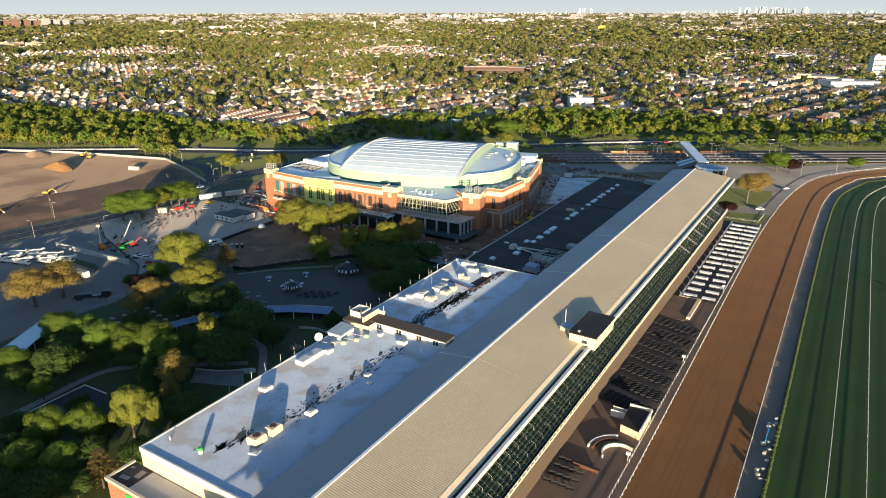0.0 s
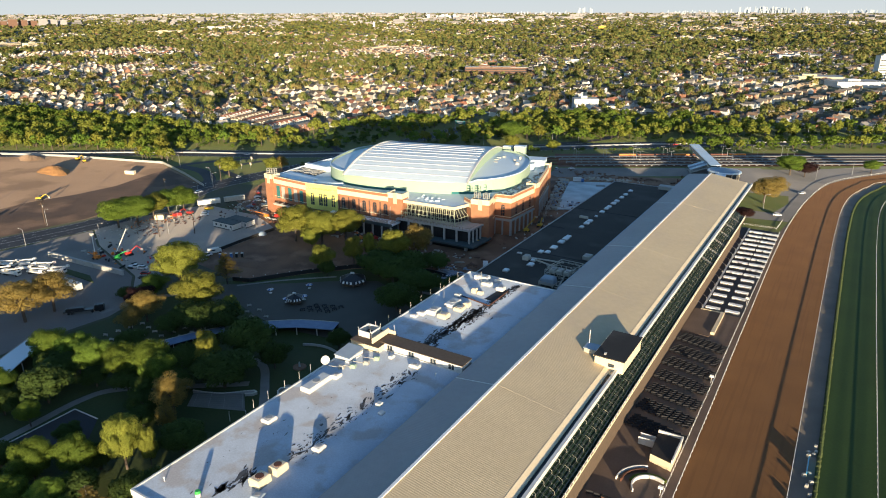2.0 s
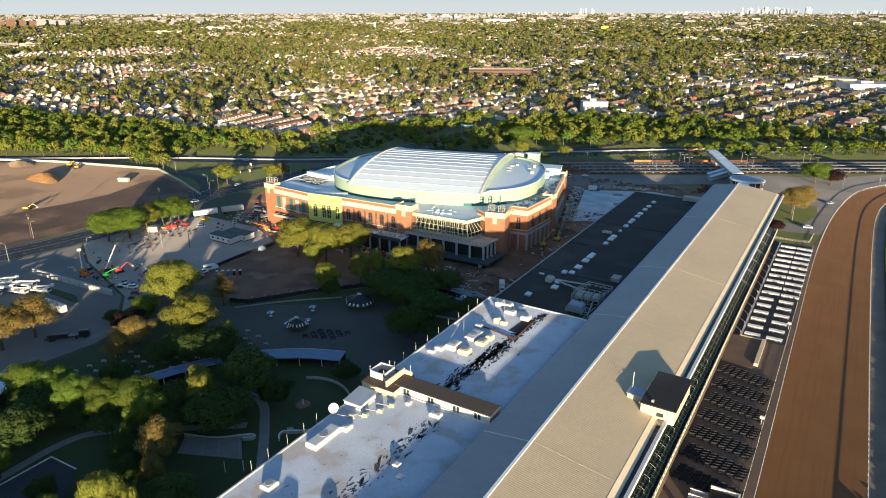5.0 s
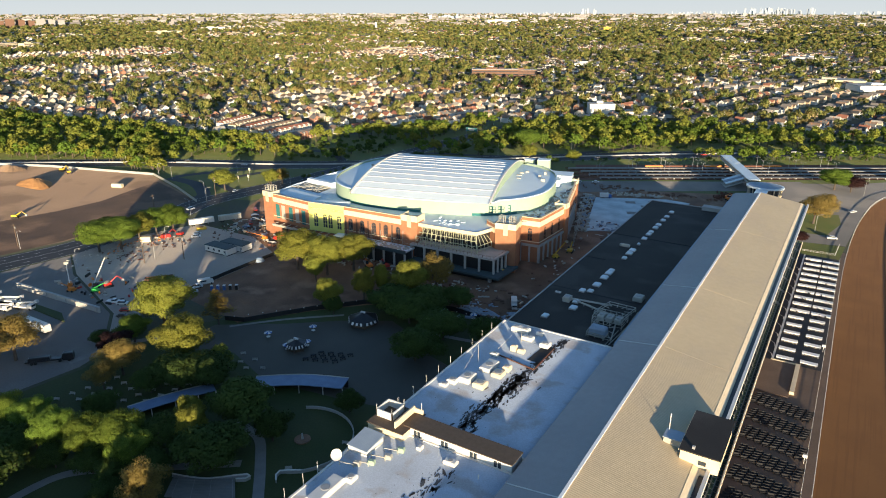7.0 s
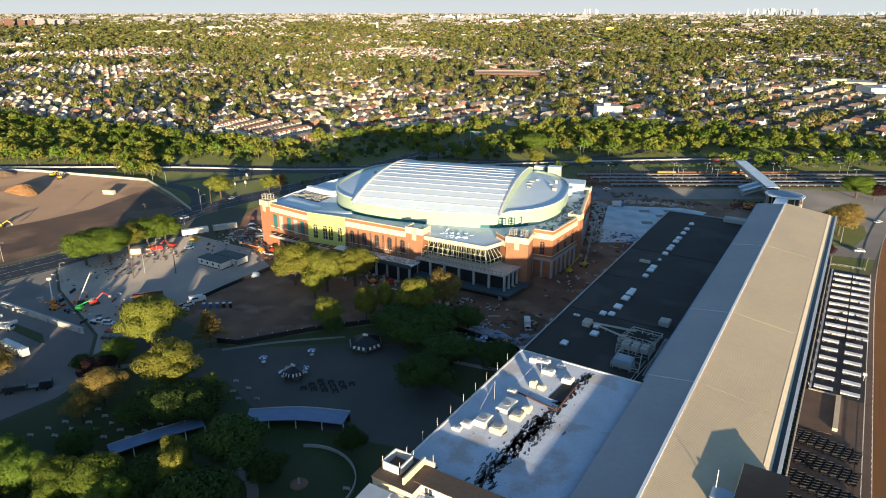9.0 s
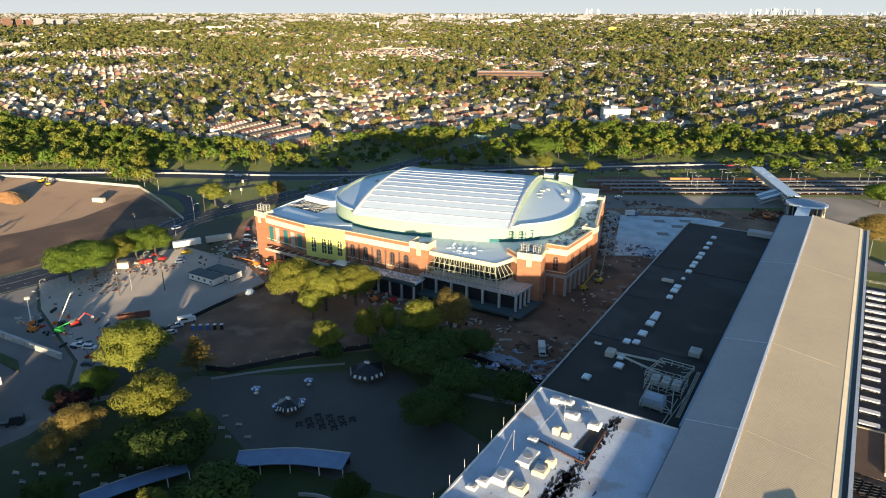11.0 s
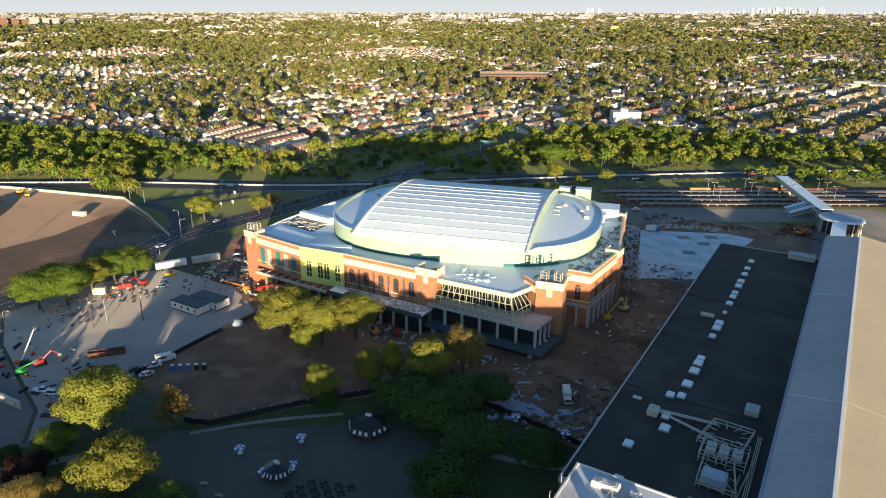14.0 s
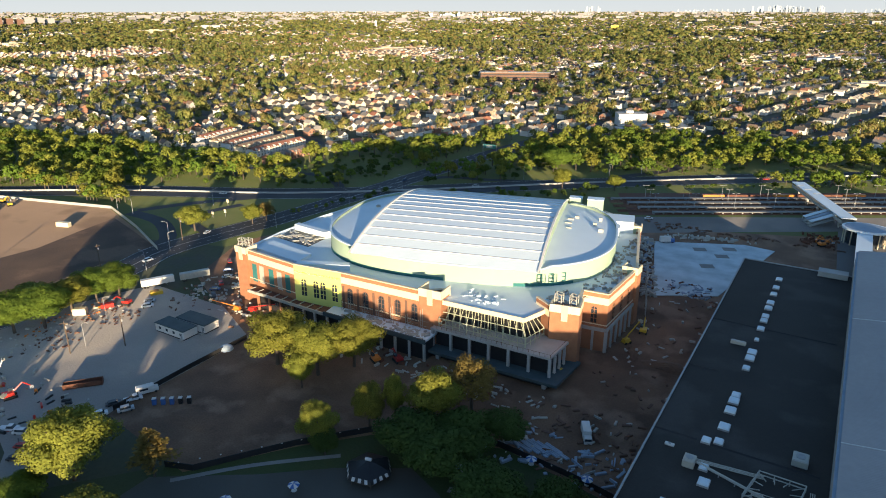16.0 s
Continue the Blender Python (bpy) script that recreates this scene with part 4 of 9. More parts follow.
surface("graded_lot", [(-398, 315), (-490, 346), (-582, 320), (-643, 294), (-820, 215), (-820, -40), (-440, -40), (-414, 150), (-396, 225), (-404, 290)], 0.045, M_LOTDIRT, "pale graded dirt lot beside the parkway", "soil")
surface("lot_bank", [(-398, 313.5), (-434, 325), (-468, 335), (-462, 309), (-454, 282), (-456, 254), (-464, 224), (-462, 203), (-500, 100), (-470, 0), (-430, 0), (-410, 150), (-397, 225), (-404, 285)], 0.06, M_TOPSOIL, "dark topsoil bank beside the road", "soil")
surface("plaza", [(-246, 176), (-222, 186), (-198, 178), (-166, 183), (-146, 188), (-138, 216), (-160, 222), (-176, 233), (-188, 238), (-206, 227), (-222, 214), (-246, 198)], 0.045, M_PAVING, "dark paved plaza in shade", "paving")
surface("apron", [(-56.2, -60), (-37.4, -60), (-37.4, 284), (-56.2, 284)], 0.06, M_APRON, "brown paved trackside apron", "paving")
surface("rail_path", [(-37.4, -60), (-34.9, -60), (-34.9, 180), (-35.4, 290), (-35.6, 390), (-34.6, 425), (-37.4, 425)], 0.043, M_APRON, "narrow brown path between the apron rail and the track", "path")
surface("picnic_floor", [(-57, 284), (-37.4, 284), (-37.4, 412), (-57, 412)], 0.055, M_ASPHALT, "dark paved picnic terrace", "paving")
surface("end_lawn", [(-58, 412), (-38, 412), (-36, 436), (-58, 433)], 0.05, M_GRASS, "small lawn at the stand's end", "grass")
surface("island_lawn", [(-72, 450), (-46, 452), (-40, 480), (-42, 500), (-72, 496)], 0.05, M_GRASS, "grass island with trees", "grass")
surface("forecourt", [(-95, 417), (-72, 417), (-58, 433), (-36, 437), (-29, 515), (-8, 570), (22, 614), (60, 650), (40, 664), (-40, 590), (-100, 560)], 0.045, M_YARD, "grey asphalt forecourt road", "road")
surface("station_road", [(-206, 478), (-196, 470), (-95, 535), (-60, 560), (-70, 580), (-205, 500)], 0.05, M_YARD, "grey service road beside the station", "road")
surface("rail_yard", [(-208, 502), (-74, 584), (60, 668), (320, 825), (300, 860), (40, 712), (-80, 640), (-230, 548)], 0.05, M_RUST, "rusty gravel rail yard", "rail yard")
surface("yard_soil", [(-205, 478), (-190, 440), (-132, 398), (-95, 415), (-82, 480), (-96, 520), (-135, 505)], 0.034, M_SOIL, "bare brown soil round the concrete slab", "soil")
slab = thing("concrete_slab", "fresh pale concrete slab with square pits", "slab")
part("slab", Mb().prism([(-182, 461), (-140, 480), (-125, 478), (-139, 403), (-163, 389.5)], 0.0, 0.35), M_SLAB, slab)
for x, y in ((-150.4, 437.6), (-146.8, 455.5), (-158.5, 460.4), (-145.5, 468.5)):
    part("pit", Mb().box(-3.2, 3.2, -2.6, 2.6, 0.352, 0.37, 25, (x, y)), M_PATH, slab)

ROAD = [(-420, 20), (-396, 160), (-382, 225), (-388, 285), (-395, 320), (-384, 385), (-377, 450), (-369, 545), (-362, 620), (-345, 760), (-330, 820)]
road("avenue", ROAD, 21, M_ASPHALT, 0.07, "dark asphalt avenue past the arena")
PARK = [(-1100, 20), (-760, 222), (-530, 371), (-400, 443), (-236, 580), (-76, 700), (120, 840), (320, 985)]
road("parkway", PARK, 27, M_ASPHALT, 0.065, "dark asphalt parkway with a median")
cp = curve_through(PARK)
median = structure("parkway_median", Mb(), M_CONC, "pale concrete median barrier", "barrier")
mb = Mb()
for a, b in zip(cp, cp[1:]):
    mb.prism([offset_line([a, b], 0.5)[0], offset_line([a, b], 0.5)[1], offset_line([a, b], -0.5)[1], offset_line([a, b], -0.5)[0]], 0.07, 1.1)
median.data = mb.mesh("parkway_median", M_CONC)
for k, (pts, w) in enumerate((([(-500, 470), (-465, 474), (-436, 480), (-408, 468), (-392, 452)], 7), ([(-372, 470), (-366, 500), (-352, 525), (-320, 535), (-262, 560)], 7), ([(-470, 347), (-440, 345), (-412, 330), (-404, 318)], 9),
                              ([(-470, 352), (-455, 380), (-430, 412)], 7), ([(-398, 345), (-430, 360), (-425, 395)], 6), ([(-246, 590), (-215, 640), (-222, 700), (-260, 760)], 8))):
    road("slip_road", pts, w, M_ASPHALT, 0.075 + 0.004 * k, "narrow curving slip road")
lines = Mb()
for off in (-9.8, 0.15, 9.8):
    c = curve_through(ROAD[1:9], 8)
    lines.strip(offset_line(c, off + 0.12), offset_line(c, off - 0.12), 0.085)
c = curve_through(ROAD[1:9], 30)
for off in (-5, 5):
    for i in range(0, len(c) - 1, 3):
        seg = c[i:i + 2]
        lines.strip(offset_line(seg, off + 0.1), offset_line(seg, off - 0.1), 0.085)
for off in (-12.8, 12.8):
    lines.strip(offset_line(cp, off + 0.12), offset_line(cp, off - 0.12), 0.08)
tagged(part("road_markings", lines, M_WHITE), "worn white and yellow road lane markings", "markings", kind="structure")
for pts, w in (([(-190, 163), (-186, 156.5), (-175.5, 153.8), (-167, 146.3), (-158, 137), (-146, 124)], 3.0), ([(-246, 188), (-262, 170), (-266, 150)], 3), ([(-240, 200), (-226, 216), (-208, 232)], 1.6), ([(-209, 76), (-209.3, 90), (-210, 107), (-206, 117), (-190, 129), (-171, 143)], 3.0),
               ([(-175, 236), (-150, 240), (-134, 246)], 2.2)):
    road("park_path", pts, w, M_PATH, 0.055, "pale concrete park path")


def fence(pts, h, label, name="fence", post=3.0, m=None, solid=False, wall=None):
    f = thing(name, label, "fence", kind="structure")
    for a, b in zip(pts, pts[1:]):
        a, b = Vector(a), Vector(b)
        L = (b - a).length
        t = (b - a).normalized()
        rot = math.degrees(math.atan2(t.y, t.x))
        if solid:
            part("panel", Mb().box(0, L, -0.06, 0.06, 0, h, rot, (a.x, a.y)), wall or M_CREAM, f)
        else:
            r = Mb()
            for z in (0.25 * h, 0.6 * h, h):
                r.box(0, L, -0.03, 0.03, z - 0.04, z, rot, (a.x, a.y))
            for k in range(int(L / post) + 1):
                r.box(k * post - 0.05, k * post + 0.05, -0.05, 0.05, 0, h, rot, (a.x, a.y))
            part("span", r, m or M_POLE, f)
    return f


fence([(-398, 313), (-440, 330), (-488, 346)], 2.0, "pale construction fence along the slip road", solid=True, wall=M_STEEL)
fence([(-488, 346), (-582, 320), (-643, 294), (-760, 242)], 1.8, "long pale hoarding behind the dirt lot", solid=True, wall=M_CONC)
lot_wall = structure("retaining_wall", Mb().prism([(-352, 176.4), (-295.5, 180.2), (-295.5, 180.9), (-352, 177.1)], 0, 2.4), M_CONC, "stained concrete wall between truck yard and car park", "wall")
part("coping", Mb().prism([(-352.1, 176.25), (-295.4, 180.05), (-295.4, 181.05), (-352.1, 177.25)], 2.4, 2.55), M_CONC, lot_wall)
for k in range(9):
    part("buttress", Mb().box(-0.2, 0.2, -0.35, 0.0, 0, 2.35, 3.8, (-350 + 6.6 * k, 176.55 + 0.444 * k)), M_CONC, lot_wall)
structure("verge_bank", Mb().prism([(-322, 167.5), (-299, 167.6), (-308, 171.6), (-326, 170.8)], 0.02, 0.5), M_LAWN, "low weedy bank in the truck yard", "bank")
fence([(-284, 268), (-284, 240), (-283, 212)], 1.8, "dark mesh fence at the site edge", solid=True, wall=M_DARK)
fence([(-246, 203), (-238, 206), (-222, 229), (-207, 246), (-190, 254), (-172, 259), (-150, 257), (-134, 254)], 2.0, "dark screened fence round the park lawn", solid=True, wall=M_DARK)
fence([(-60, 418), (-40, 418), (-39, 436)], 1.1, "white rail fence at the stand's end", m=M_RAIL)
fence([(-37.6, 20), (-37.6, 150), (-37.6, 284), (-37.6, 412)], 1.3, "pale mesh rail between apron and track", m=M_RAIL, post=2.4)
lamps_on_fence = Mb()
for i, (x, y) in enumerate([(-242 + 3.6 * k, 204.5 + 4.2 * k) for k in range(10)] + [(-190 + 4.4 * k, 253.4 + 0.4 * k) for k in range(10)]):
    lamps_on_fence.bevelbox(-0.16, 0.16, -0.16, 0.16, 2.0, 2.3, 0.08, 0, (x, y))
tagged(part("fence_caps", lamps_on_fence, M_WHITE), "small white caps along the fence top", "fence caps", kind="stuff")


# ---- railway station ----
SD = Vector((0.851, 0.525))
SN = Vector((-0.525, 0.851))
S0 = Vector((-204, 505))


def st(a, b):
    p = S0 + SD * a + SN * b
    return (p.x, p.y)


def build_station():
    rot = math.degrees(math.atan2(SD.y, SD.x))
    for k, (b, L0, L1, w) in enumerate(((3, 10, 330, 3.5), (13.5, 4, 330, 4.0), (24, 0, 320, 4.0), (34, -8, 320, 4.0))):
        p = thing("platform", "long pale concrete station platform", "platform", "station platforms")
        part("slab", Mb().box(L0, L1, -w / 2, w / 2, 0.9, 1.25, rot, (*st(0, b), 0)), M_PATH, p)
        for i in range(int((L1 - L0) / 6)):
            part("pier", Mb().box(L0 + 6 * i, L0 + 6 * i + 0.6, -w / 2 + 0.3, w / 2 - 0.3, 0, 0.9, rot, (*st(0, b), 0)), M_CONC, p)
            if i > 34:
                break
    for b in (7, 10, 17.5, 20.5, 28, 31, 38):
        t = thing("rail_track", "rusty railway track on brown ballast", "rail track", "station tracks", kind="structure")
        part("ballast", Mb().box(-10, 360, -1.3, 1.3, 0.05, 0.3, rot, (*st(0, b), 0)), M_SOIL, t)
        for o in (-0.72, 0.72):
            part("rail", Mb().box(-10, 360, o - 0.05, o + 0.05, 0.3, 0.46, rot, (*st(0, b), 0)), M_RUST, t)
    pts = [st(14 + 25 * i, b) for b in (13.5, 24, 34) for i in range(8)]
    mast = thing("platform_lamp", "twin-arm grey platform lamp post", "lamp post", "platform lamps")
    part("pole", Mb().cyl(0, 0, 1.2, 9.5, 0.13, 0.08, n=6), M_POLE, mast)
    part("arm", Mb().tube((-1.6, 0, 9.7), (0, 0, 9.4), 0.06).tube((1.6, 0, 9.7), (0, 0, 9.4), 0.06), M_POLE, mast)
    for s in (-1, 1):
        part("lamp_head", Mb().bevelbox(-0.5, 0.5, -0.22, 0.22, 9.6, 9.8, 0.05, 0, (1.7 * s, 0)), M_STEEL, mast)
    mast.matrix_basis = pose(*pts[0], 0, 0, 0, rot)
    for p in pts[1:]:
        copy_thing(mast, pose(*p, 0, 0, 0, rot))
    # red-brown work train
    for i in range(7):
        w = thing("freight_wagon", "rusty red open wagon on the siding", "wagon", "wagons on the siding")
        x, y = st(60 + 15.5 * i, 38)
        part("body", Mb().bevelbox(-7, 7, -1.4, 1.4, 1.2, 2.4, 0.1, rot, (x, y)), M_RUST if i % 3 else M_ORANGE, w)
        for dx in (-4.8, 4.8):
            part("bogie", Mb().box(dx - 1.1, dx + 1.1, -1.1, 1.1, 0.45, 1.2, rot, (x, y)), M_BLACKV, w)
    # footbridge with stairs and rotunda
    b = thing("footbridge", "covered pale footbridge over the tracks", "footbridge")
    a, c = Vector((-127, 606)), Vector((-95, 530))
    t = (c - a).normalized()
    n = Vector((-t.y, t.x)) * 3.6
    part("deck", Mb().prism([tuple(a + n), tuple(c + n), tuple(c - n), tuple(a - n)], 5.6, 6.2), M_CONC, b)
    part("roof", Mb().prism([tuple(a + n * 1.1), tuple(c + n * 1.1), tuple(c - n * 1.1), tuple(a - n * 1.1)], 8.6, 9.0), M_MEMBRANE, b, "pale flat bridge roof")
    for s in (-1, 1):
        part("parapet", Mb().prism([tuple(a + n * s), tuple(c + n * s), tuple(c + n * s * 0.94), tuple(a + n * s * 0.94)], 6.2, 7.4), M_STEEL, b)
        for i in range(11):
            q = a + (c - a) * (i / 10) + n * s * 0.97
            part("post", Mb().box(q.x - .12, q.x + .12, q.y - .12, q.y + .12, 7.4, 8.6), M_STEEL, b)
    for i in range(5):
        q = a + (c - a) * ((i + 0.3) / 5)
        part("pier", Mb().box(q.x - 0.6, q.x + 0.6, q.y - 0.6, q.y + 0.6, 0, 5.6), M_CONC, b)
    for k in range(3):
        base = Vector((-100.5, 546)) + t * (4.8 * k - 6)
        d = Vector((-0.86, -0.50))
        m = Vector((-d.y, d.x)) * 1.6
        top, foot = base, base + d * 17
        part("stair_canopy", Mb().add([(*(top + m), 8.4), (*(foot + m), 3.0), (*(foot - m), 3.0), (*(top - m), 8.4), (*(top + m), 8.7), (*(foot + m), 3.3), (*(foot - m), 3.3), (*(top - m), 8.7)],
                                      [(3, 2, 1, 0), (4, 5, 6, 7), (0, 1, 5, 4), (1, 2, 6, 5), (2, 3, 7, 6), (3, 0, 4, 7)]), M_BLUEROOF if k % 2 else M_MEMBRANE, b)
        part("stair_flight", Mb().add([(*(top + m * .9), 5.8), (*(foot + m * .9), 0.2), (*(foot - m * .9), 0.2), (*(top - m * .9), 5.8), (*(top + m * .9), 6.1), (*(foot + m * .9), 0.5), (*(foot - m * .9), 0.5), (*(top - m * .9), 6.1)],
                                      [(3, 2, 1, 0), (4, 5, 6, 7), (0, 1, 5, 4), (1, 2, 6, 5), (2, 3, 7, 6), (3, 0, 4, 7)]), M_CONC, b)
        for s in (0.0, 1.0):
            for o in (-1, 1):
                q = top + (foot - top) * s + m * o * 0.92
                part("stair_post", Mb().box(q.x - .1, q.x + .1, q.y - .1, q.y + .1, 0, 8.4 - 5.4 * s), M_STEEL, b)
    r = thing("rotunda", "round white entrance rotunda at the bridge", "rotunda")
    oval = [(-86.5 + 11.5 * math.cos(i * math.pi / 14), 516 + 9.5 * math.sin(i * math.pi / 14)) for i in range(28)]
    inner = [(-86.5 + 10.2 * math.cos(i * math.pi / 14), 516 + 8.2 * math.sin(i * math.pi / 14)) for i in range(28)]
    part("roof", Mb().prism(oval, 8.0, 9.0), M_MEMBRANE, r)
    part("roof_panel", Mb().prism(inner, 9.0, 9.15), M_BLUEROOF, r)
    part("drum", Mb().prism([(x * 0.86 - 86.5 * 0.14, y * 0.86 + 516 * 0.14) for x, y in inner], 0, 8.0), M_GLASS, r)
    for i in range(0, 28, 2):
        x, y = inner[i]
        part("column", Mb().cyl(x, y, 0, 8, 0.3, n=6), M_CREAM, r)
    lk = thing("link_corridor", "grey roofed link between stand and rotunda", "corridor")
    part("roof", Mb().box(-90.5, -83.5, 417.5, 507, 7.6, 8.3), M_MEMBRANE, lk)
    part("wall", Mb().box(-90, -84, 417.6, 507, 0, 7.6), M_GLASS, lk)


build_station()


# ---- trackside furniture ----
def build_trackside():
    # bench blocks on the apron
    bench = thing("bench", "long dark slatted bench on the apron", "bench", "benches on the apron")
    part("seat", Mb().box(-0.98, 0.98, -0.3, 0.3, 0.42, 0.5), M_BENCH, bench)
    part("backrest", Mb().add([(-0.98, 0.28, 0.5), (0.98, 0.28, 0.5), (0.98, 0.45, 0.9), (-0.98, 0.45, 0.9), (-0.98, 0.34, 0.5), (0.98, 0.34, 0.5), (0.98, 0.51, 0.9), (-0.98, 0.51, 0.9)],
                              [(0, 1, 2, 3), (7, 6, 5, 4), (2, 3, 7, 6), (0, 3, 7, 4), (1, 2, 6, 5)]), M_BENCH, bench)
    for x in (-0.8, 0.8):
        part("leg", Mb().box(x - 0.08, x + 0.08, -0.25, 0.3, 0.0, 0.42), M_BENCH, bench)
    first, rnd = True, random.Random(3)
    for band in range(7):
        for col in range(8):
            for k in range(5):
                m = pose(-54.6 + col * 2.15 + k * 0.28, 186.6 + band * 10.7 + k * 1.35 - col * 0.5, 0.06, 0, 0, 14 + rnd.uniform(-2, 2))
                if first:
                    bench.matrix_basis, first = m, False
                else:
                    copy_thing(bench, m)
    for k in range(16):
        copy_thing(bench, pose(-54.0 + (k % 4) * 2.2, 140 + (k // 4) * 3.6, 0.06, 0, 0, 14))
    # white picnic tables
    for row in range(16):
        y = 287 + row * 7.85
        for half in range(2):
            t = thing("picnic_table", "long white picnic table with bench seats" if row < 6 else "long white picnic table with scattered chairs", "table", "picnic tables on the terrace")
            x0 = -52.3 + half * 7.7
            x1 = x0 + (5.6 if row < 6 else 7.2)
            part("tabletop", Mb().box(x0, x1, y - 1.05, y + 1.05, 0.70, 0.80), M_CLOTH, t)
            part("table_skirt", Mb().box(x0 + 0.06, x1 - 0.06, y - 0.94, y + 0.94, 0.12, 0.70), M_CLOTH, t, "white table cloth skirt")
            for sgn in (-1, 1):
                part("bench_seat", Mb().box(x0, x1, y + sgn * 1.25 - 0.22, y + sgn * 1.25 + 0.22, 0.4, 0.46), M_BENCH if row < 6 else M_WHITE, t)
            for x in (x0 + 0.4, x1 - 0.4):
                part("trestle", Mb().box(x - 0.1, x + 0.1, y - 1.4, y + 1.4, 0.06, 0.4).box(x - 0.1, x + 0.1, y - 0.3, y + 0.3, 0.4, 0.68), M_POLE, t)
    chair = Mb()
    for k in range(150):
        x, y = rnd.uniform(-52, -38.5), 330 + rnd.uniform(0, 78)
        a = rnd.uniform(0, 90)
        chair.box(-0.25, 0.25, -0.25, 0.25, 0.4, 0.46, a, (x, y)).box(-0.25, 0.25, 0.2, 0.26, 0.46, 0.9, a, (x, y)).box(-0.2, 0.2, -0.2, 0.2, 0.06, 0.4, a, (x, y))
    tagged(part("terrace_chairs", chair, M_BENCH), "scattered dark chairs between the tables", "chair", kind="stuff")
    w = thing("terrace_kerb", "pale low wall at the terrace edge", "wall")
    part("wall", Mb().box(-53.6, -52.9, 284.5, 411, 0, 0.5), M_WHITE, w)
    part("wall", Mb().box(-53.6, -45.6, 283.6, 284.4, 0, 0.6), M_CREAM, w)
    board = thing("raised_deck", "brown timber raised deck by the terrace", "deck")
    part("floor", Mb().box(-56, -45.6, 259, 283.4, 0.06, 0.5), M_APRON, board)
    part("edge_wall", Mb().box(-45.6, -44.2, 262, 283.4, 0, 1.1), M_CREAM, board)
    for k in range(12):
        r = thing("ramp_rail", "slanted dark rail below the tier", "rail", "rails below the tier")
        part("rail", Mb().tube((-56, 290 + 9 * k, 1.0), (-53.8, 287 + 9 * k, 1.0), 0.06), M_RAIL, r)
        part("post", Mb().box(-53.9, -53.75, 286.9 + 9 * k, 287.1 + 9 * k, 0.0, 1.0), M_RAIL, r)
    # winner's stage
    s = thing("winners_stage", "small white trackside stage with a dark deck", "stage")
    part("room", Mb().prism([(-44.4, 172.5), (-38.2, 171), (-38.2, 183.5), (-45.0, 183.5)], 0, 2.6), M_CREAM, s)
    part("deck", Mb().prism([(-44.4, 172.5), (-38.2, 171), (-38.2, 183.5), (-45.0, 183.5)], 2.6, 2.8), M_DARKROOF, s)
    for b in ((-38.4, -38.0, 171, 183.7), (-45.0, -38.4, 183.3, 183.7)):
        part("parapet", Mb().box(*b, 2.6, 3.7), M_WHITE, s)
    part("stair_rail", Mb().box(-49.5, -45, 181.0, 181.2, 0.2, 2.6).box(-49.5, -45, 178.8, 179.0, 0.2, 2.6), M_WHITE, s)
    part("stair", Mb().add([(-49.5, 179, 0.1), (-45, 179, 2.4), (-45, 181, 2.4), (-49.5, 181, 0.1), (-49.5, 179, 0.0), (-45, 179, 0.0), (-45, 181, 0.0), (-49.5, 181, 0.0)], [(0, 1, 2, 3), (0, 1, 5, 4), (3, 2, 6, 7), (1, 2, 6, 5)]), M_CONC, s)
    arc = thing("curved_planter", "curved white planter wall with clipped hedge", "planter")
    for r0, r1, z, m, nm, start, count in ((4.7, 5.1, 1.1, M_WHITE, "wall", 62, 13), (5.1, 6.0, 0.9, M_LEAF, "hedge", 62, 9), (9.0, 9.3, 1.0, M_RAIL, "rail", 110, 6)):
        for i in range(count):
            a0, a1 = radians(start + 12 * i), radians(start + 12 * (i + 1))
            part(nm, Mb().prism([(-40.8 + r * math.cos(t), 160.6 + r * math.sin(t)) for r, t in ((r0, a0), (r1, a0), (r1, a1), (r0, a1))], 0, z), m, arc)
    tb = thing("bar_counter", "low rusty red bar counter with a dark top", "counter")
    part("front", Mb().prism([(-50.7, 150.4), (-43.4, 150.2), (-43.4, 150.6), (-50.7, 150.8)], 0, 1.0), M_RUST, tb)
    part("top", Mb().prism([(-50.9, 150.5), (-43.2, 150.3), (-43.2, 151.2), (-50.9, 151.4)], 1.0, 1.08), M_DARKROOF, tb)
    for i in range(6):
        a0, a1 = radians(112 + 12 * i), radians(124 + 12 * i)
        part("curved_front", Mb().prism([(-40.8 + r * math.cos(t), 160.6 + r * math.sin(t)) for r, t in ((7.6, a0), (8.0, a0), (8.0, a1), (7.6, a1))], 0, 1.0), M_RUST, tb)
    bd = thing("banner", "small blue trackside banner board", "banner")
    part("board", Mb().box(-6.6, -6.4, 188, 196, 0.1, 1.7), M_SIGN, bd)
    for k in range(5):
        part("mark", Mb().box(-6.72, -6.6, 188.6 + 1.5 * k, 189.6 + 1.5 * k, 0.5, 1.3), M_WHITE, bd)
    kit = Mb()
    for k in range(14):
        x, y = rnd.uniform(-7.2, -5.0), 168 + rnd.uniform(0, 36)
        kit.bevelbox(-0.5, 0.5, -0.4, 0.4, 0.05, rnd.uniform(0.5, 1.3), 0.15, rnd.uniform(0, 90), (x, y))
    tagged(part("trackside_kit", kit, M_STEEL), "pale trackside boxes and cones by the turf", "clutter", kind="stuff")
    for x, y in ((-38.2, 225), (-38.2, 300), (-38.2, 160)):
        p = thing("timing_post", "small white timing post by the rail", "post")
        part("pole", Mb().cyl(x, y, 0, 2.6, 0.1, n=6), M_WHITE, p)
        part("head", Mb().bevelbox(-0.6, 0.6, -0.4, 0.4, 2.2, 3.0, 0.1, 0, (x, y)), M_WHITE, p)


build_trackside()


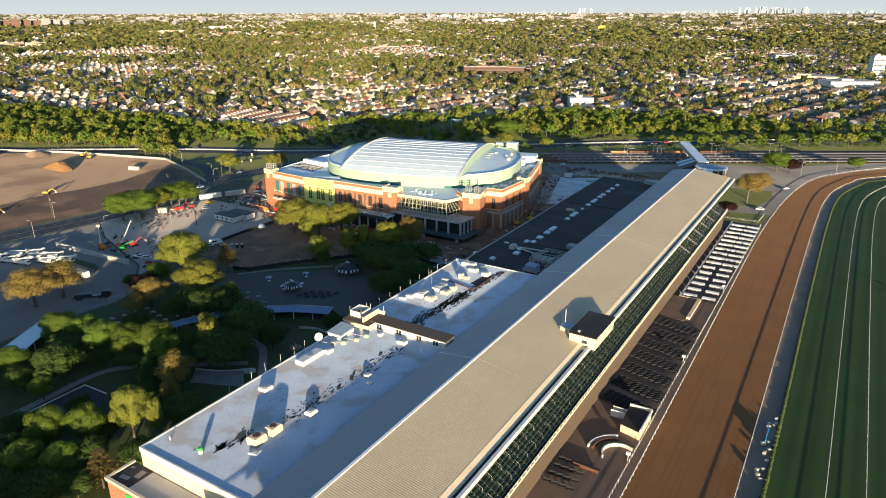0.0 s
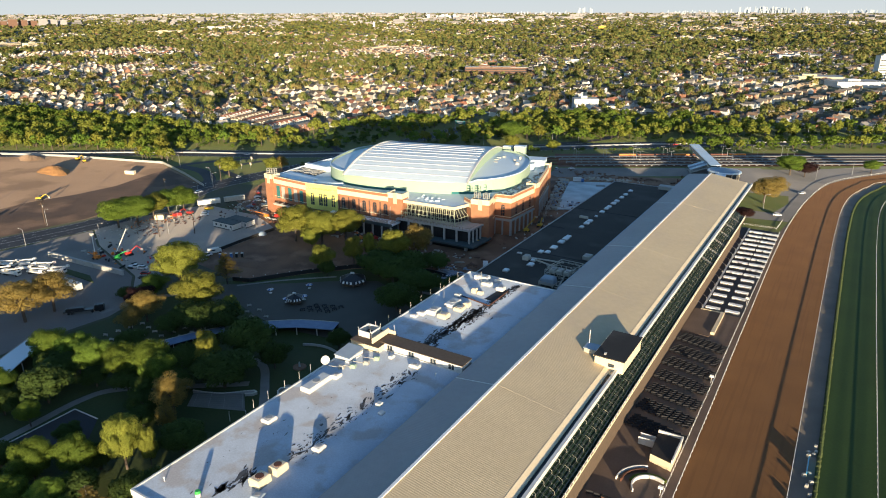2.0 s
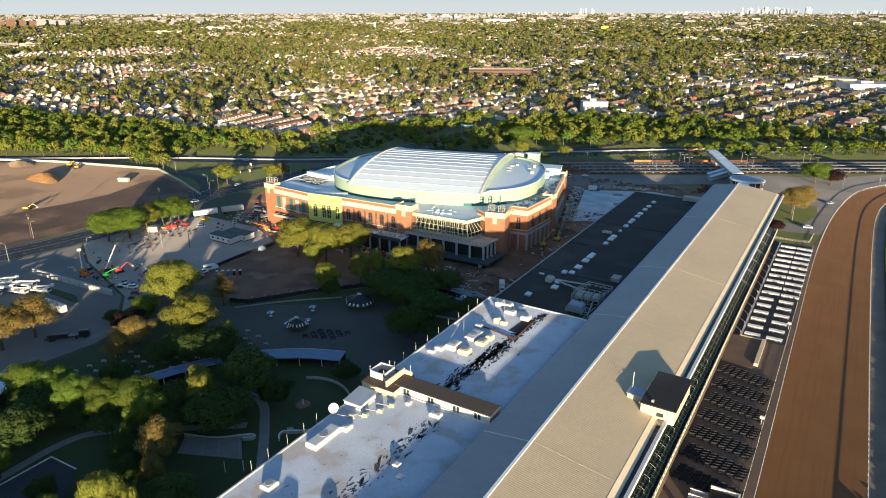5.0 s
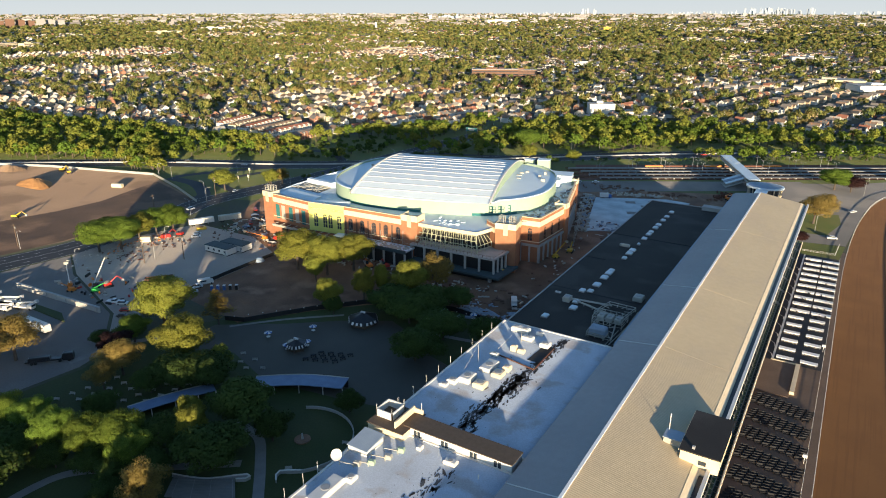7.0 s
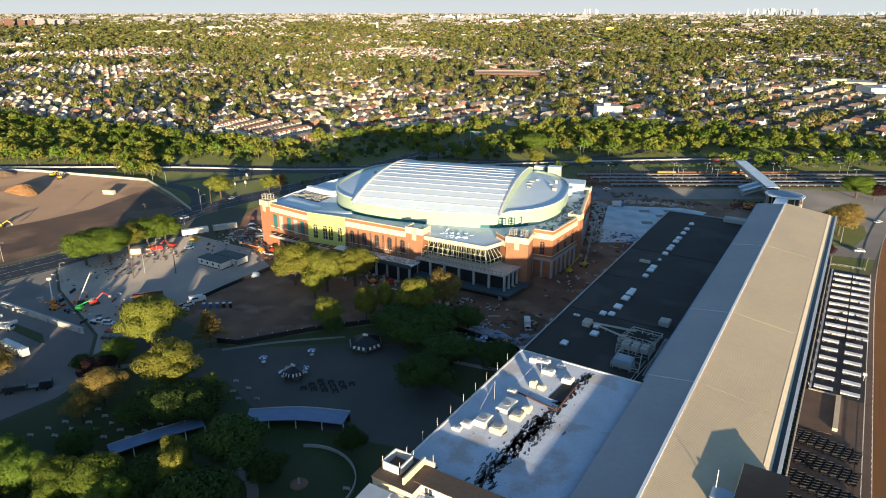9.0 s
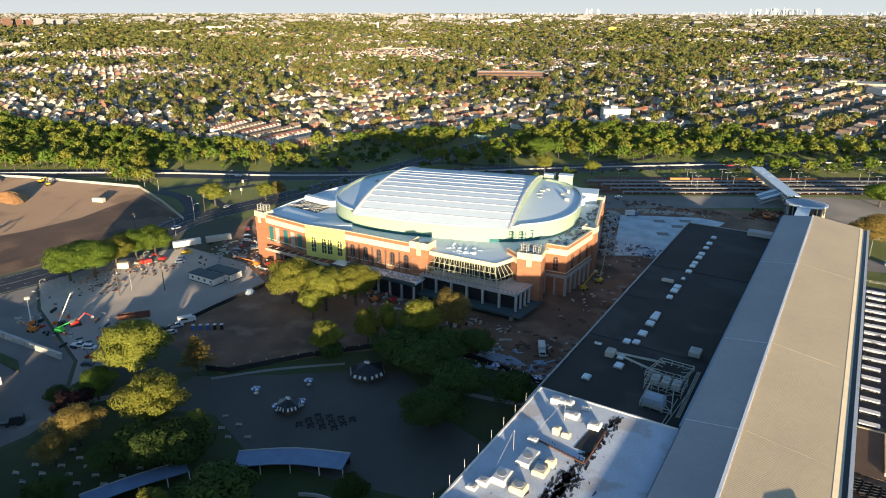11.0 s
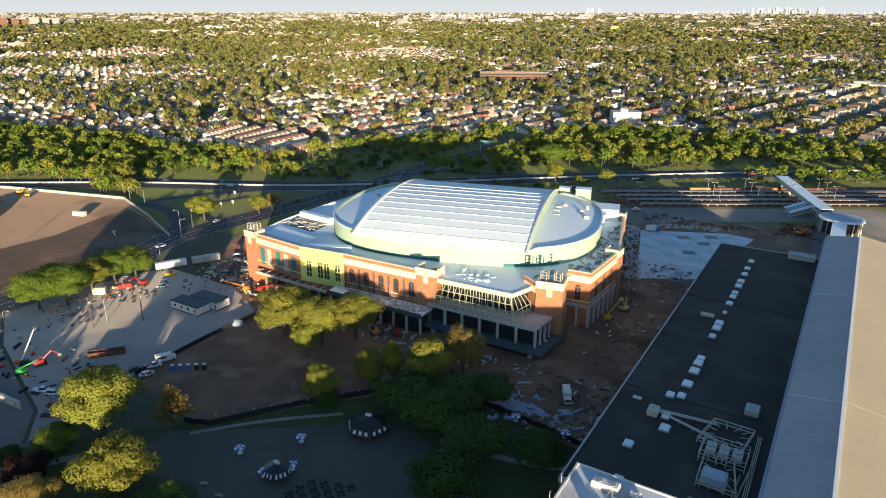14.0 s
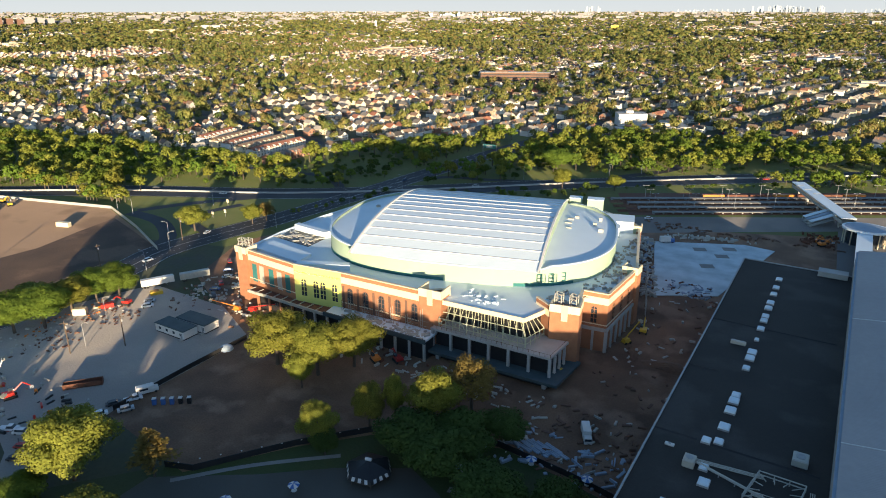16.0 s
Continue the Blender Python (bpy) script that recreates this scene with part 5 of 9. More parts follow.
# ---- arena ----
AO, ATH = Vector((-312.5, 293.4)), radians(15.5)


def aw(u, v, z=None):
    p = (AO.x + u * math.cos(ATH) - v * math.sin(ATH), AO.y + u * math.sin(ATH) + v * math.cos(ATH))
    return p if z is None else (*p, z)


def drum_outline(n, grow=0.0):
    """A rounded plan: a squarish oval about (90, 47)."""
    out = []
    for i in range(n):
        t = 2 * math.pi * i / n
        c, s = math.cos(t), math.sin(t)
        e = 2 / 2.7
        out.append((90 + (62 + grow) * math.copysign(abs(c) ** e, c), 47 + (50 + grow) * math.copysign(abs(s) ** e, s)))
    return out


def build_arena():
    a = thing("arena", "brick sports arena under construction with a white roof", "arena")
    zt, z0 = 22.8, 20.3
    front = [(-315, 295), (-281, 292.3), (-259.4, 295.3), (-223.2, 297.2), (-215.4, 304)]
    right = [(-186, 314), (-179, 309.5), (-169.6, 312), (-174, 328), (-164.8, 329), (-163.4, 359), (-178, 412.5)]
    back = [(-200, 428), (-240, 438), (-285, 428), (-315, 392), (-319, 350), (-318.5, 322)]
    outline = front + right + back
    part("lower_roof", Mb().prism([(x * 1.0, y) for x, y in front + [(-215.4, 307)] + [(-186, 316)] + right[1:] + back], z0 - 0.6, z0), M_MEMBRANE, a, "white membrane lower roof")

    def wall(name, p, q, za, zb, th, m, proud=0.0, label=""):
        p, q = Vector(p), Vector(q)
        t = (q - p).normalized()
        n = Vector((t.y, -t.x))
        o = n * proud
        i = -n * th
        mb = Mb().prism([tuple(p + o), tuple(q + o), tuple(q + i), tuple(p + i)], za, zb)
        return part(name, mb, m, a, label)

    segs = list(zip(outline, outline[1:] + outline[:1]))
    for k, (p, q) in enumerate(segs):
        if k > 11:
            wall("wall", p, q, 0, z0 + 0.9, 0.5, M_MEMBRANE)
            continue
        if k == 4:
            wall("wall", p, q, 9, z0 - 0.7, 0.6, M_BRICK)
            continue
        m = M_YELLOW if k == 1 else M_BRICK
        wall("wall", p, q, 0, zt, 0.6, m, 0, "bright yellow sheathed wall" if k == 1 else "")
        if k != 1:
            wall("band", p, q, 18.6, 21.2, 0.02, M_CREAM, 0.14, "cream cast band")
            wall("cornice", p, q, zt, zt + 0.3, 0.8, M_CREAM, 0.3)
            wall("string_course", p, q, 10.4, 10.8, 0.02, M_CREAM, 0.12)
        else:
            wall("cornice", p, q, zt, zt + 0.25, 0.7, M_CREAM, 0.1)

    def arch_window(p, q, s, w, zb, zh, frame_m=M_CREAM):
        """An arched window on the wall p to q at s metres along it."""
        p, q = Vector(p), Vector(q)
        t = (q - p).normalized()
        n = Vector((t.y, -t.x))
        c = p + t * s

        def arch(r, d, za):
            pts = [(-r, za), (r, za)] + [(r * math.cos(math.pi * i / 8), zh + r * math.sin(math.pi * i / 8)) for i in range(9)]
            return [(*(c + t * x + n * d), z) for x, z in pts]

        win = part("window", Mb().quad(*arch(w / 2, 0.06, zb)), M_GLASS, a)
        fr = Mb()
        o, i = arch(w / 2 + 0.3, 0.2, zb - 0.2), arch(w / 2, 0.2, zb)
        k = len(o)
        fr.add(o + i, [(j, (j + 1) % k, k + (j + 1) % k, k + j) for j in range(k)])
        part("frame", fr, frame_m, win)
        mull = Mb()
        for zz in (zb + (zh - zb) * 0.33, zb + (zh - zb) * 0.66, zh):
            mull.box(-w / 2, w / 2, -0.1, 0.0, zz - 0.08, zz + 0.08, math.degrees(math.atan2(t.y, t.x)), (*(c + n * 0.1), 0))
        mull.box(-0.08, 0.08, -0.1, 0.0, zb, zh + w / 2, math.degrees(math.atan2(t.y, t.x)), (*(c + n * 0.1), 0))
        part("mullion", mull, frame_m, win)

    for s in (4.2, 11.4, 18.6, 25.8, 33.0):
        arch_window(front[2], front[3], s, 2.3, 10.2, 15.8, M_BROWN)
    for s in (4.5, 10.2, 13.4, 18.8):
        arch_window(front[1], front[2], s, 2.5, 10.2, 16.2, M_YELLOW)
    for s in (9.5, 14.0, 20.0, 25.0, 30.0):
        pp, qq = Vector(front[0]), Vector(front[1])
        t = (qq - pp).normalized()
        c = pp + t * s
        part("window", Mb().box(-1.4, 1.4, -0.12, 0.05, 9.6, 17.4, math.degrees(math.atan2(t.y, t.x)), (*c, 0)), M_TEAL if s in (9.5, 20.0, 30.0) else M_STEEL, a)
    for p, q, ss in ((right[3], right[4], (4.5,)), (right[4], right[5], (6, 14, 22)), (right[5], right[6], (8, 20, 32, 44))):
        for s in ss:
            arch_window(p, q, s, 2.2, 11.2, 16.4, M_BRICK)
    # concrete frame bays along the east base
    for p, q, k in ((right[3], right[4], 2), (right[4], right[5], 6), (right[5], right[6], 8)):
        pp, qq = Vector(p), Vector(q)
        L, t = (qq - pp).length, (qq - pp).normalized()
        wall("base_beam", p, q, 8.2, 9.4, 0.02, M_CONC, 0.6)
        for i in range(k + 1):
            c = pp + t * (L * i / k)
            part("base_column", Mb().box(-0.4, 0.4, -0.7, 0.05, 0, 8.2, math.degrees(math.atan2(t.y, t.x)), (*c, 0)), M_CONC, a)
    # corner towers
    for (x, y, w, d, rot, h) in ((-312.2, 296.6, 6.5, 6.0, -4, 24.0), (-219.8, 300.2, 9.0, 7.0, 4, 24.2), (-174.6, 313.8, 10.0, 8.0, 12, 24.0), (-165.5, 359, 6.0, 5.0, 0, 24.0), (-180, 411, 6.0, 5.0, 10, 24.0)):
        part("tower", Mb().box(-w / 2, w / 2, -d / 2, d / 2, 0 if w < 8.9 or x > -200 else 0, 21.2, rot, (x, y)), M_BRICK, a)
        part("tower_cap", Mb().box(-w / 2 - 0.2, w / 2 + 0.2, -d / 2 - 0.2, -d / 2 + 0.4, 21.2, h, rot, (x, y)).box(-w / 2 - 0.2, -w / 2 + 0.4, -d / 2, d / 2, 21.2, h, rot, (x, y)).box(w / 2 - 0.4, w / 2 + 0.2, -d / 2, d / 2, 21.2, h, rot, (x, y)), M_CREAM, a, "cream tower parapet")
        part("tower_panel", Mb().box(-1.1, 1.1, -d / 2 - 0.32, -d / 2 + 0.1, 18.2, h - 0.2, rot, (x, y)), M_GREENSH, a)
    # steel cages on the tower tops
    for x, y in ((-313.5, 296), (-310.5, 297), (-177, 312.5), (-172, 313.5)):
        cage = Mb()
        for dx in (-1.2, 1.2):
            for dy in (-1.0, 1.0):
                cage.box(x + dx - .12, x + dx + .12, y + dy - .12, y + dy + .12, 21.2, 27.0)
        for zz in (24.4, 25.7, 27.0):
            cage.box(x - 1.3, x + 1.3, y - 1.1, y - .9, zz - .15, zz).box(x - 1.3, x + 1.3, y + .9, y + 1.1, zz - .15, zz).box(x - 1.3, x - 1.1, y - 1, y + 1, zz - .15, zz).box(x + 1.1, x + 1.3, y - 1, y + 1, zz - .15, zz)
        part("tower_cage", cage, M_STEEL, a)
    # drum wall
    n = 96
    o = drum_outline(n)
    rim = [28.25 if not 50.5 < u < 127.5 else 27.2 for u, _ in o]
    o2, o3 = drum_outline(n, 0.35), drum_outline(n, -0.5)
    mb = Mb()
    mb.add([aw(u, v, z0 - 0.1) for u, v in o] + [aw(u, v, z) for (u, v), z in zip(o, rim)], [(i, (i + 1) % n, n + (i + 1) % n, n + i) for i in range(n)])
    mb.add([aw(u, v, z) for (u, v), z in zip(o3, rim)] + [aw(u, v, 27.0) for u, v in o3], [(i, (i + 1) % n, n + (i + 1) % n, n + i) for i in range(n)])
    part("drum_wall", mb, M_GREENSH, a, "pale green sheathed drum wall")
    coping = Mb()
    coping.add([aw(u, v, z + dz) for dz, oo in ((-0.2, o2), (0.25, o2), (0.25, o3)) for (u, v), z in zip(oo, rim)], [(k * n + i, k * n + (i + 1) % n, (k + 1) * n + (i + 1) % n, (k + 1) * n + i) for k in (0, 1) for i in range(n)])
    part("drum_coping", coping, M_MEMBRANE, a)
    o4 = drum_outline(n, 0.12)
    for lo, hi in ((195, 268), (285, 312)):
        skirt = Mb()
        for i in range(n):
            if lo < 360 * i / n < hi:
                j = (i + 1) % n
                skirt.quad(aw(*o4[i], z0), aw(*o4[j], z0), aw(*o4[j], z0 + 1.3), aw(*o4[i], z0 + 1.3))
        part("drum_skirt", skirt, M_TEAL, a, "dark teal waterproofing skirt")
    for u in (126.0, 130.2, 134.4):
        v = 47 - 50 * (1 - ((u - 90) / 62) ** 2.7) ** (1 / 2.7)
        w = Mb()
        for p in ((-1.0, -0.75), (0.75, 1.0)):
            w.box(p[0], p[1], -0.3, 0.1, z0 + 1.6, z0 + 5.0, 15.5 + 4, aw(u, v, 0))
        w.box(-1, 1, -0.3, 0.1, z0 + 4.7, z0 + 5.0, 19.5, aw(u, v, 0)).box(-1, 1, -0.3, 0.1, z0 + 1.6, z0 + 1.9, 19.5, aw(u, v, 0)).box(-1, 1, -0.3, 0.1, z0 + 3.2, z0 + 3.4, 19.5, aw(u, v, 0))
        part("drum_window", w, M_TEAL, a)
    # side roofs: shallow crescents up to the barrel's ends
    def edge_v(u):
        c = min(1.0, abs((u - 90) / 62))
        return 50 * (1 - c ** 2.7) ** (1 / 2.7)

    for nm, ua, ub in (("side_roof", 28.4, 52.0), ("side_roof", 126.0, 151.6)):
        mb, nu, nv = Mb(), 14, 10
        for i in range(nu + 1):
            u = ua + (ub - ua) * i / nu
            f = 1 - abs(u - (ub if ua < 60 else ua)) / abs(ub - ua)
            for j in range(nv + 1):
                s = -1 + 2 * j / nv
                mb.v.append(aw(u, 47 + s * edge_v(u), 27.3 + 2.0 * f * (1 - abs(s) ** 2.2)))
        for i in range(nu):
            for j in range(nv):
                mb.f.append((i * (nv + 1) + j, (i + 1) * (nv + 1) + j, (i + 1) * (nv + 1) + j + 1, i * (nv + 1) + j + 1))
                mb.m.append(0)
        part(nm, mb, M_MEMBRANE, a)
    for u, v, w, d, h in ((131, 62, 2.6, 1.6, 0.9), (130.5, 56, 3.0, 1.4, 0.8), (133.5, 66, 1.8, 1.8, 1.0), (131.5, 49, 2.4, 1.2, 0.7), (142, 58, 1.6, 1.2, 0.9), (145, 50, 2.2, 1.4, 0.8), (144, 66, 1.4, 1.4, 1.1), (40, 58, 1.6, 1.4, 0.8)):
        part("roof_vent", Mb().bevelbox(-w / 2, w / 2, -d / 2, d / 2, 27.4, 28.9 + h * 0.5, 0.15, 15.5, aw(u, v, 0)), M_STEEL, a, "small grey roof vent box")
    # the barrel: shallow arch front to back, stepped in panels
    K, H, va, vb = 15, 7.2, -3.2, 97.2

    def arch_z(v):
        s = (v - 47) / 50.2
        return 27.6 + H * (1 - abs(s) ** 2.2)

    for k in range(K):
        v0, v1 = va + (vb - va) * k / K, va + (vb - va) * (k + 1) / K
        pz0, pz1 = arch_z(v0), arch_z(v1)
        mb = Mb()
        mb.add([aw(51.8, v0, pz0), aw(126.2, v0, pz0), aw(126.2, v1 - 0.5, pz1 - 0.05), aw(51.8, v1 - 0.5, pz1 - 0.05)], [(0, 1, 2, 3)])
        part("roof_panel", mb, M_MEMBRANE, a)
        s = Mb()
        s.add([aw(u, v, z) for u in (51.6, 126.4) for v, z in ((v1 - 0.55, pz1 - 0.3), (v1 - 0.55, pz1 + 0.14), (v1 + 0.1, pz1 + 0.14), (v1 + 0.1, pz1 - 0.3))], [(0, 4, 5, 1), (1, 5, 6, 2), (2, 6, 7, 3), (0, 1, 2, 3), (7, 6, 5, 4)])
        part("roof_rib", s, M_WHITE, a)
    for u, lab in ((51.7, "end_wall"), (126.3, "end_wall")):
        mb = Mb()
        vs = [va + (vb - va) * i / 30 for i in range(31)]
        mb.add([aw(u, v, 27.0) for v in vs] + [aw(u, v, arch_z(v) + 0.1) for v in vs], [(i, i + 1, 31 + i + 1, 31 + i) for i in range(30)])
        part(lab, mb, M_GREENSH, a)
        cp = Mb()
        ring = [[aw(u + du, v, arch_z(v) + dz) for du, dz in ((-0.45, 0.0), (-0.45, 0.6), (0.45, 0.6), (0.45, 0.0))] for v in vs]
        cp.add([p for r in ring for p in r], [(4 * i + j, 4 * i + (j + 1) % 4, 4 * i + 4 + (j + 1) % 4, 4 * i + 4 + j) for i in range(30) for j in range(4)])
        part("end_coping", cp, M_WHITE, a)
    # plant boxes at the back right
    for u, v, sx, sy, zb, zt2 in ((130, 97, 6, 4, 26, 29.5), (140, 89, 7.5, 5, 20, 31.6), (152, 80, 13, 11, 20, 25.6), (150, 70, 5, 6, 20, 24.6)):
        part("plant_room", Mb().box(-sx / 2, sx / 2, -sy / 2, sy / 2, zb, zt2, 15.5, aw(u, v, 0)), M_GREENSH if u < 145 else M_MEMBRANE, a)
        part("plant_roof", Mb().box(-sx / 2 - .2, sx / 2 + .2, -sy / 2 - .2, sy / 2 + .2, zt2, zt2 + .3, 15.5, aw(u, v, 0)), M_MEMBRANE, a)
    # glazed front gallery under a sloping white canopy, on an open deck
    eave = [(-216.5, 298.2), (-184.2, 300.2), (-181.6, 308.5), (-180.6, 314)]
    part("gallery_roof", Mb().prism(eave + [(-186, 318), (-193, 322.5), (-218.5, 315)], z0 - 0.5, z0 + 0.1), M_MEMBRANE, a, "white flat gallery roof with a pointed prow")
    for p, q in zip(eave, eave[1:]):
        wall("gallery_fascia", p, q, z0 - 1.3, z0 + 0.35, 0.3, M_CREAM, 0.12)
    # solid block, its near-black colour stands in for the gallery's shaded inside
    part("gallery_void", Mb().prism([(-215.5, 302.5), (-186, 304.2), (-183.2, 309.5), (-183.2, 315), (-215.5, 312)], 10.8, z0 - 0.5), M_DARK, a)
    for i in range(13):
        f = i / 12
        part("gallery_mullion", Mb().box(-0.14, 0.14, -0.2, 0.1, 10.8, z0 - 0.5, 3, (-215.3 + 29.2 * f, 302.4 + 1.7 * f)), M_FRAME, a)
    # bare frame of the winter garden: posts, arches, rafters and a hipped end
    ridge, foot = ((-215.5, 300.8), (-186.5, 302.6)), ((-215.5, 296.4), (-182.6, 298.2))
    for i in range(13):
        f = i / 12
        rx, ry = (ridge[0][0] + (ridge[1][0] - ridge[0][0]) * f, ridge[0][1] + (ridge[1][1] - ridge[0][1]) * f)
        fx, fy = (foot[0][0] + (foot[1][0] - foot[0][0]) * f, foot[0][1] + (foot[1][1] - foot[0][1]) * f)
        part("gallery_post", Mb().tube((fx, fy, 10.8), (fx, fy, 14.4), 0.15, n=4), M_FRAME, a)
        part("gallery_rafter", Mb().tube((fx, fy, 14.4), (rx, ry, 17.7), 0.13, n=4), M_FRAME, a)
        if i % 2 == 0 and i < 12:
            arc = Mb()
            for j in range(8):
                t0, t1 = math.pi * j / 8, math.pi * (j + 1) / 8
                arc.tube((fx + 2.74 - 1.9 * math.cos(t0), fy + 0.1, 12.2 + 1.9 * math.sin(t0)), (fx + 2.74 - 1.9 * math.cos(t1), fy + 0.1, 12.2 + 1.9 * math.sin(t1)), 0.13, n=4)
            part("gallery_arch", arc, M_FRAME, a)
    for za, zb, k in ((17.7, 17.7, 0), (16.0, 16.0, 0.5), (14.4, 14.4, 1), (12.2, 12.2, 1)):
        p, q = (Vector(ridge[j]).lerp(Vector(foot[j]), k) for j in (0, 1))
        part("gallery_rail", Mb().tube((*p, za), (*q, zb), 0.14, n=4), M_FRAME, a)
    for i in range(5):
        x, y = -182.4 + 0.5 * i, 298.4 + 2.6 * i
        part("gallery_post", Mb().tube((x, y, 10.8), (x, y, 14.4), 0.15, n=4), M_FRAME, a)
        part("gallery_rafter", Mb().tube((x, y, 14.4), (-186.0 + 0.5 * i, 302.8 + 1.6 * i, 17.7), 0.13, n=4), M_FRAME, a)
    for zz in (12.2, 14.4):
        part("gallery_rail", Mb().tube((-182.4, 298.4, zz), (-180.4, 308.8, zz), 0.14, n=4), M_FRAME, a)
    deck = [(-218, 294.6), (-172.6, 296.2), (-171.6, 311.5), (-178, 316), (-216, 306)]
    part("deck", Mb().prism(deck, 9.9, 10.8), M_CONC, a, "pale concrete deck")
    # solid near-black block between deck and podium
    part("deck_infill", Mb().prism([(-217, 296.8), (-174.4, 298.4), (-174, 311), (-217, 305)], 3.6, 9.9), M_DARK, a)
    for i in range(7):
        f = i / 6
        part("deck_column", Mb().box(-0.45, 0.45, -0.45, 0.45, 3.4, 9.9, 2, (-217.4 + 44.6 * f, 295.2 + 1.5 * f)), M_CONC, a)
    for i in range(1, 5):
        part("deck_column", Mb().box(-0.4, 0.4, -0.4, 0.4, 3.4, 9.9, 2, (-172.6 + 0.2 * i, 296.6 + 3.6 * i)), M_CONC, a)
    part("podium", Mb().prism([(-222, 291.2), (-168.5, 292.8), (-167.5, 312), (-222, 306)], 2.4, 3.4), M_SLATE, a, "dark slate membrane podium edge")
    part("podium_base", Mb().prism([(-220, 294), (-172, 295.4), (-171, 311), (-220, 305)], 0, 2.4), M_DARK, a)
    for x, y in ((-173.5, 294.6), (-195, 294), (-214, 293.4)):
        part("podium_column", Mb().box(-0.7, 0.7, -0.7, 0.7, 0, 2.4, 0, (x, y)), M_CONC, a)
    rail = Mb()
    for i in range(24):
        f = i / 23
        x, y = -217.5 + 45 * f, 294.9 + 1.4 * f
        rail.box(x - 0.05, x + 0.05, y - 0.05, y + 0.05, 10.8, 11.9)
    rail.tube((-217.5, 294.9, 11.9), (-172.5, 296.3, 11.9), 0.05).tube((-172.5, 296.3, 11.9), (-171.8, 311, 11.9), 0.05)
    part("deck_rail", rail, M_RUST, a)
    # low front terrace
    ter = [(-262, 287.7), (-216.5, 288.4), (-216.5, 297.0), (-259, 295.0), (-263, 294.4)]
    part("terrace_roof", Mb().prism(ter, 7.6, 8.4), M_MEMBRANE, a, "cluttered white terrace roof")
    part("terrace_edge", Mb().prism([(-262.4, 287.3), (-216.2, 288.0), (-216.2, 288.5), (-262.4, 287.8)], 7.2, 8.9), M_SLATE, a)
    # solid block painted near-black for the shade below the terrace
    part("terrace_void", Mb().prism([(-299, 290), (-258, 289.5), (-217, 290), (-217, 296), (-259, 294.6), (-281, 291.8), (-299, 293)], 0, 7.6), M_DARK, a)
    for i in range(14):
        part("terrace_column", Mb().box(-0.4, 0.4, -0.4, 0.4, 0, 6.8, 0, (-299 + 6.3 * i, 288.9 - (0.7 if 4 < i < 9 else 0))), M_BRICK if i < 4 else M_CONC, a)
    # unfinished steel canopy before the yellow wall
    part("canopy_deck", Mb().prism([(-304, 288.6), (-263, 287.9), (-263, 293.4), (-281, 291.4), (-304, 293.6)], 7.7, 7.95), M_RUST, a, "rusty steel deck of the unfinished canopy")
    part("canopy_edge", Mb().prism([(-304.2, 288.1), (-263, 287.4), (-263, 287.9), (-304.2, 288.6)], 7.1, 8.3), M_STEEL, a)
    for i in range(9):
        x = -303.5 + 4.6 * i
        part("canopy_joist", Mb().box(x - .12, x + .12, 287.2, 292.0, 8.0, 8.35), M_STEEL, a)
    # scaffold lifts standing on the terrace against the brick
    for i in range(12):
        x = -257.5 + 3.2 * i
        y = 294.2 + (x + 259) * 0.053
        bay = Mb()
        for yy in (y - 0.2, y - 1.5):
            bay.tube((x, yy, 8.4), (x, yy, 13.2 + 1.6 * (i % 3)), 0.06, n=4)
        bay.tube((x, y - 1.5, 10.4), (x + 3.2, y - 1.35, 10.4), 0.05, n=4).tube((x, y - 1.5, 12.4), (x + 3.2, y - 1.35, 12.4), 0.05, n=4)
        if i % 3 == 0:
            bay.tube((x, y - 1.5, 8.4), (x + 3.2, y - 1.35, 12.4), 0.05, n=4)
        part("scaffold_bay", bay, M_STEEL if i % 2 else M_RUST, a)
    # bare pilaster strips between the windows
    for s2 in (1.0, 7.8, 15.0, 22.2, 29.4):
        pp, qq = Vector(front[2]), Vector(front[3])
        t = (qq - pp).normalized()
        part("pilaster", Mb().box(-0.5, 0.5, -0.16, 0.05, 8.4, 17.6, math.degrees(math.atan2(t.y, t.x)), (*(pp + t * s2), 0)), M_BROWN, a)
    # roof rims on the front left
    part("roof_block", Mb().prism([(-311, 301), (-284, 298), (-286, 308), (-312, 312)], z0, z0 + 1.2), M_MEMBRANE, a)
    part("roof_block", Mb().prism([(-282, 294), (-262, 304), (-264, 306.5), (-283, 297.5)], z0, z0 + 2.2), M_MEMBRANE, a)
    # raised near-black plate, painting the shade of a pit in the roof
    part("roof_pit", Mb().prism([(-315, 318), (-295, 316), (-296, 328), (-318, 330)], z0 + 0.004, z0 + 0.3), M_DARK, a)
    part("roof_block", Mb().prism([(-316, 330), (-296, 328), (-295, 331), (-316, 333)], z0, z0 + 3), M_MEMBRANE, a)
    return a


build_arena()


# ---- trees ----
def unit(a):
    return a / np.maximum(np.linalg.norm(a, axis=1, keepdims=True), 1e-9)


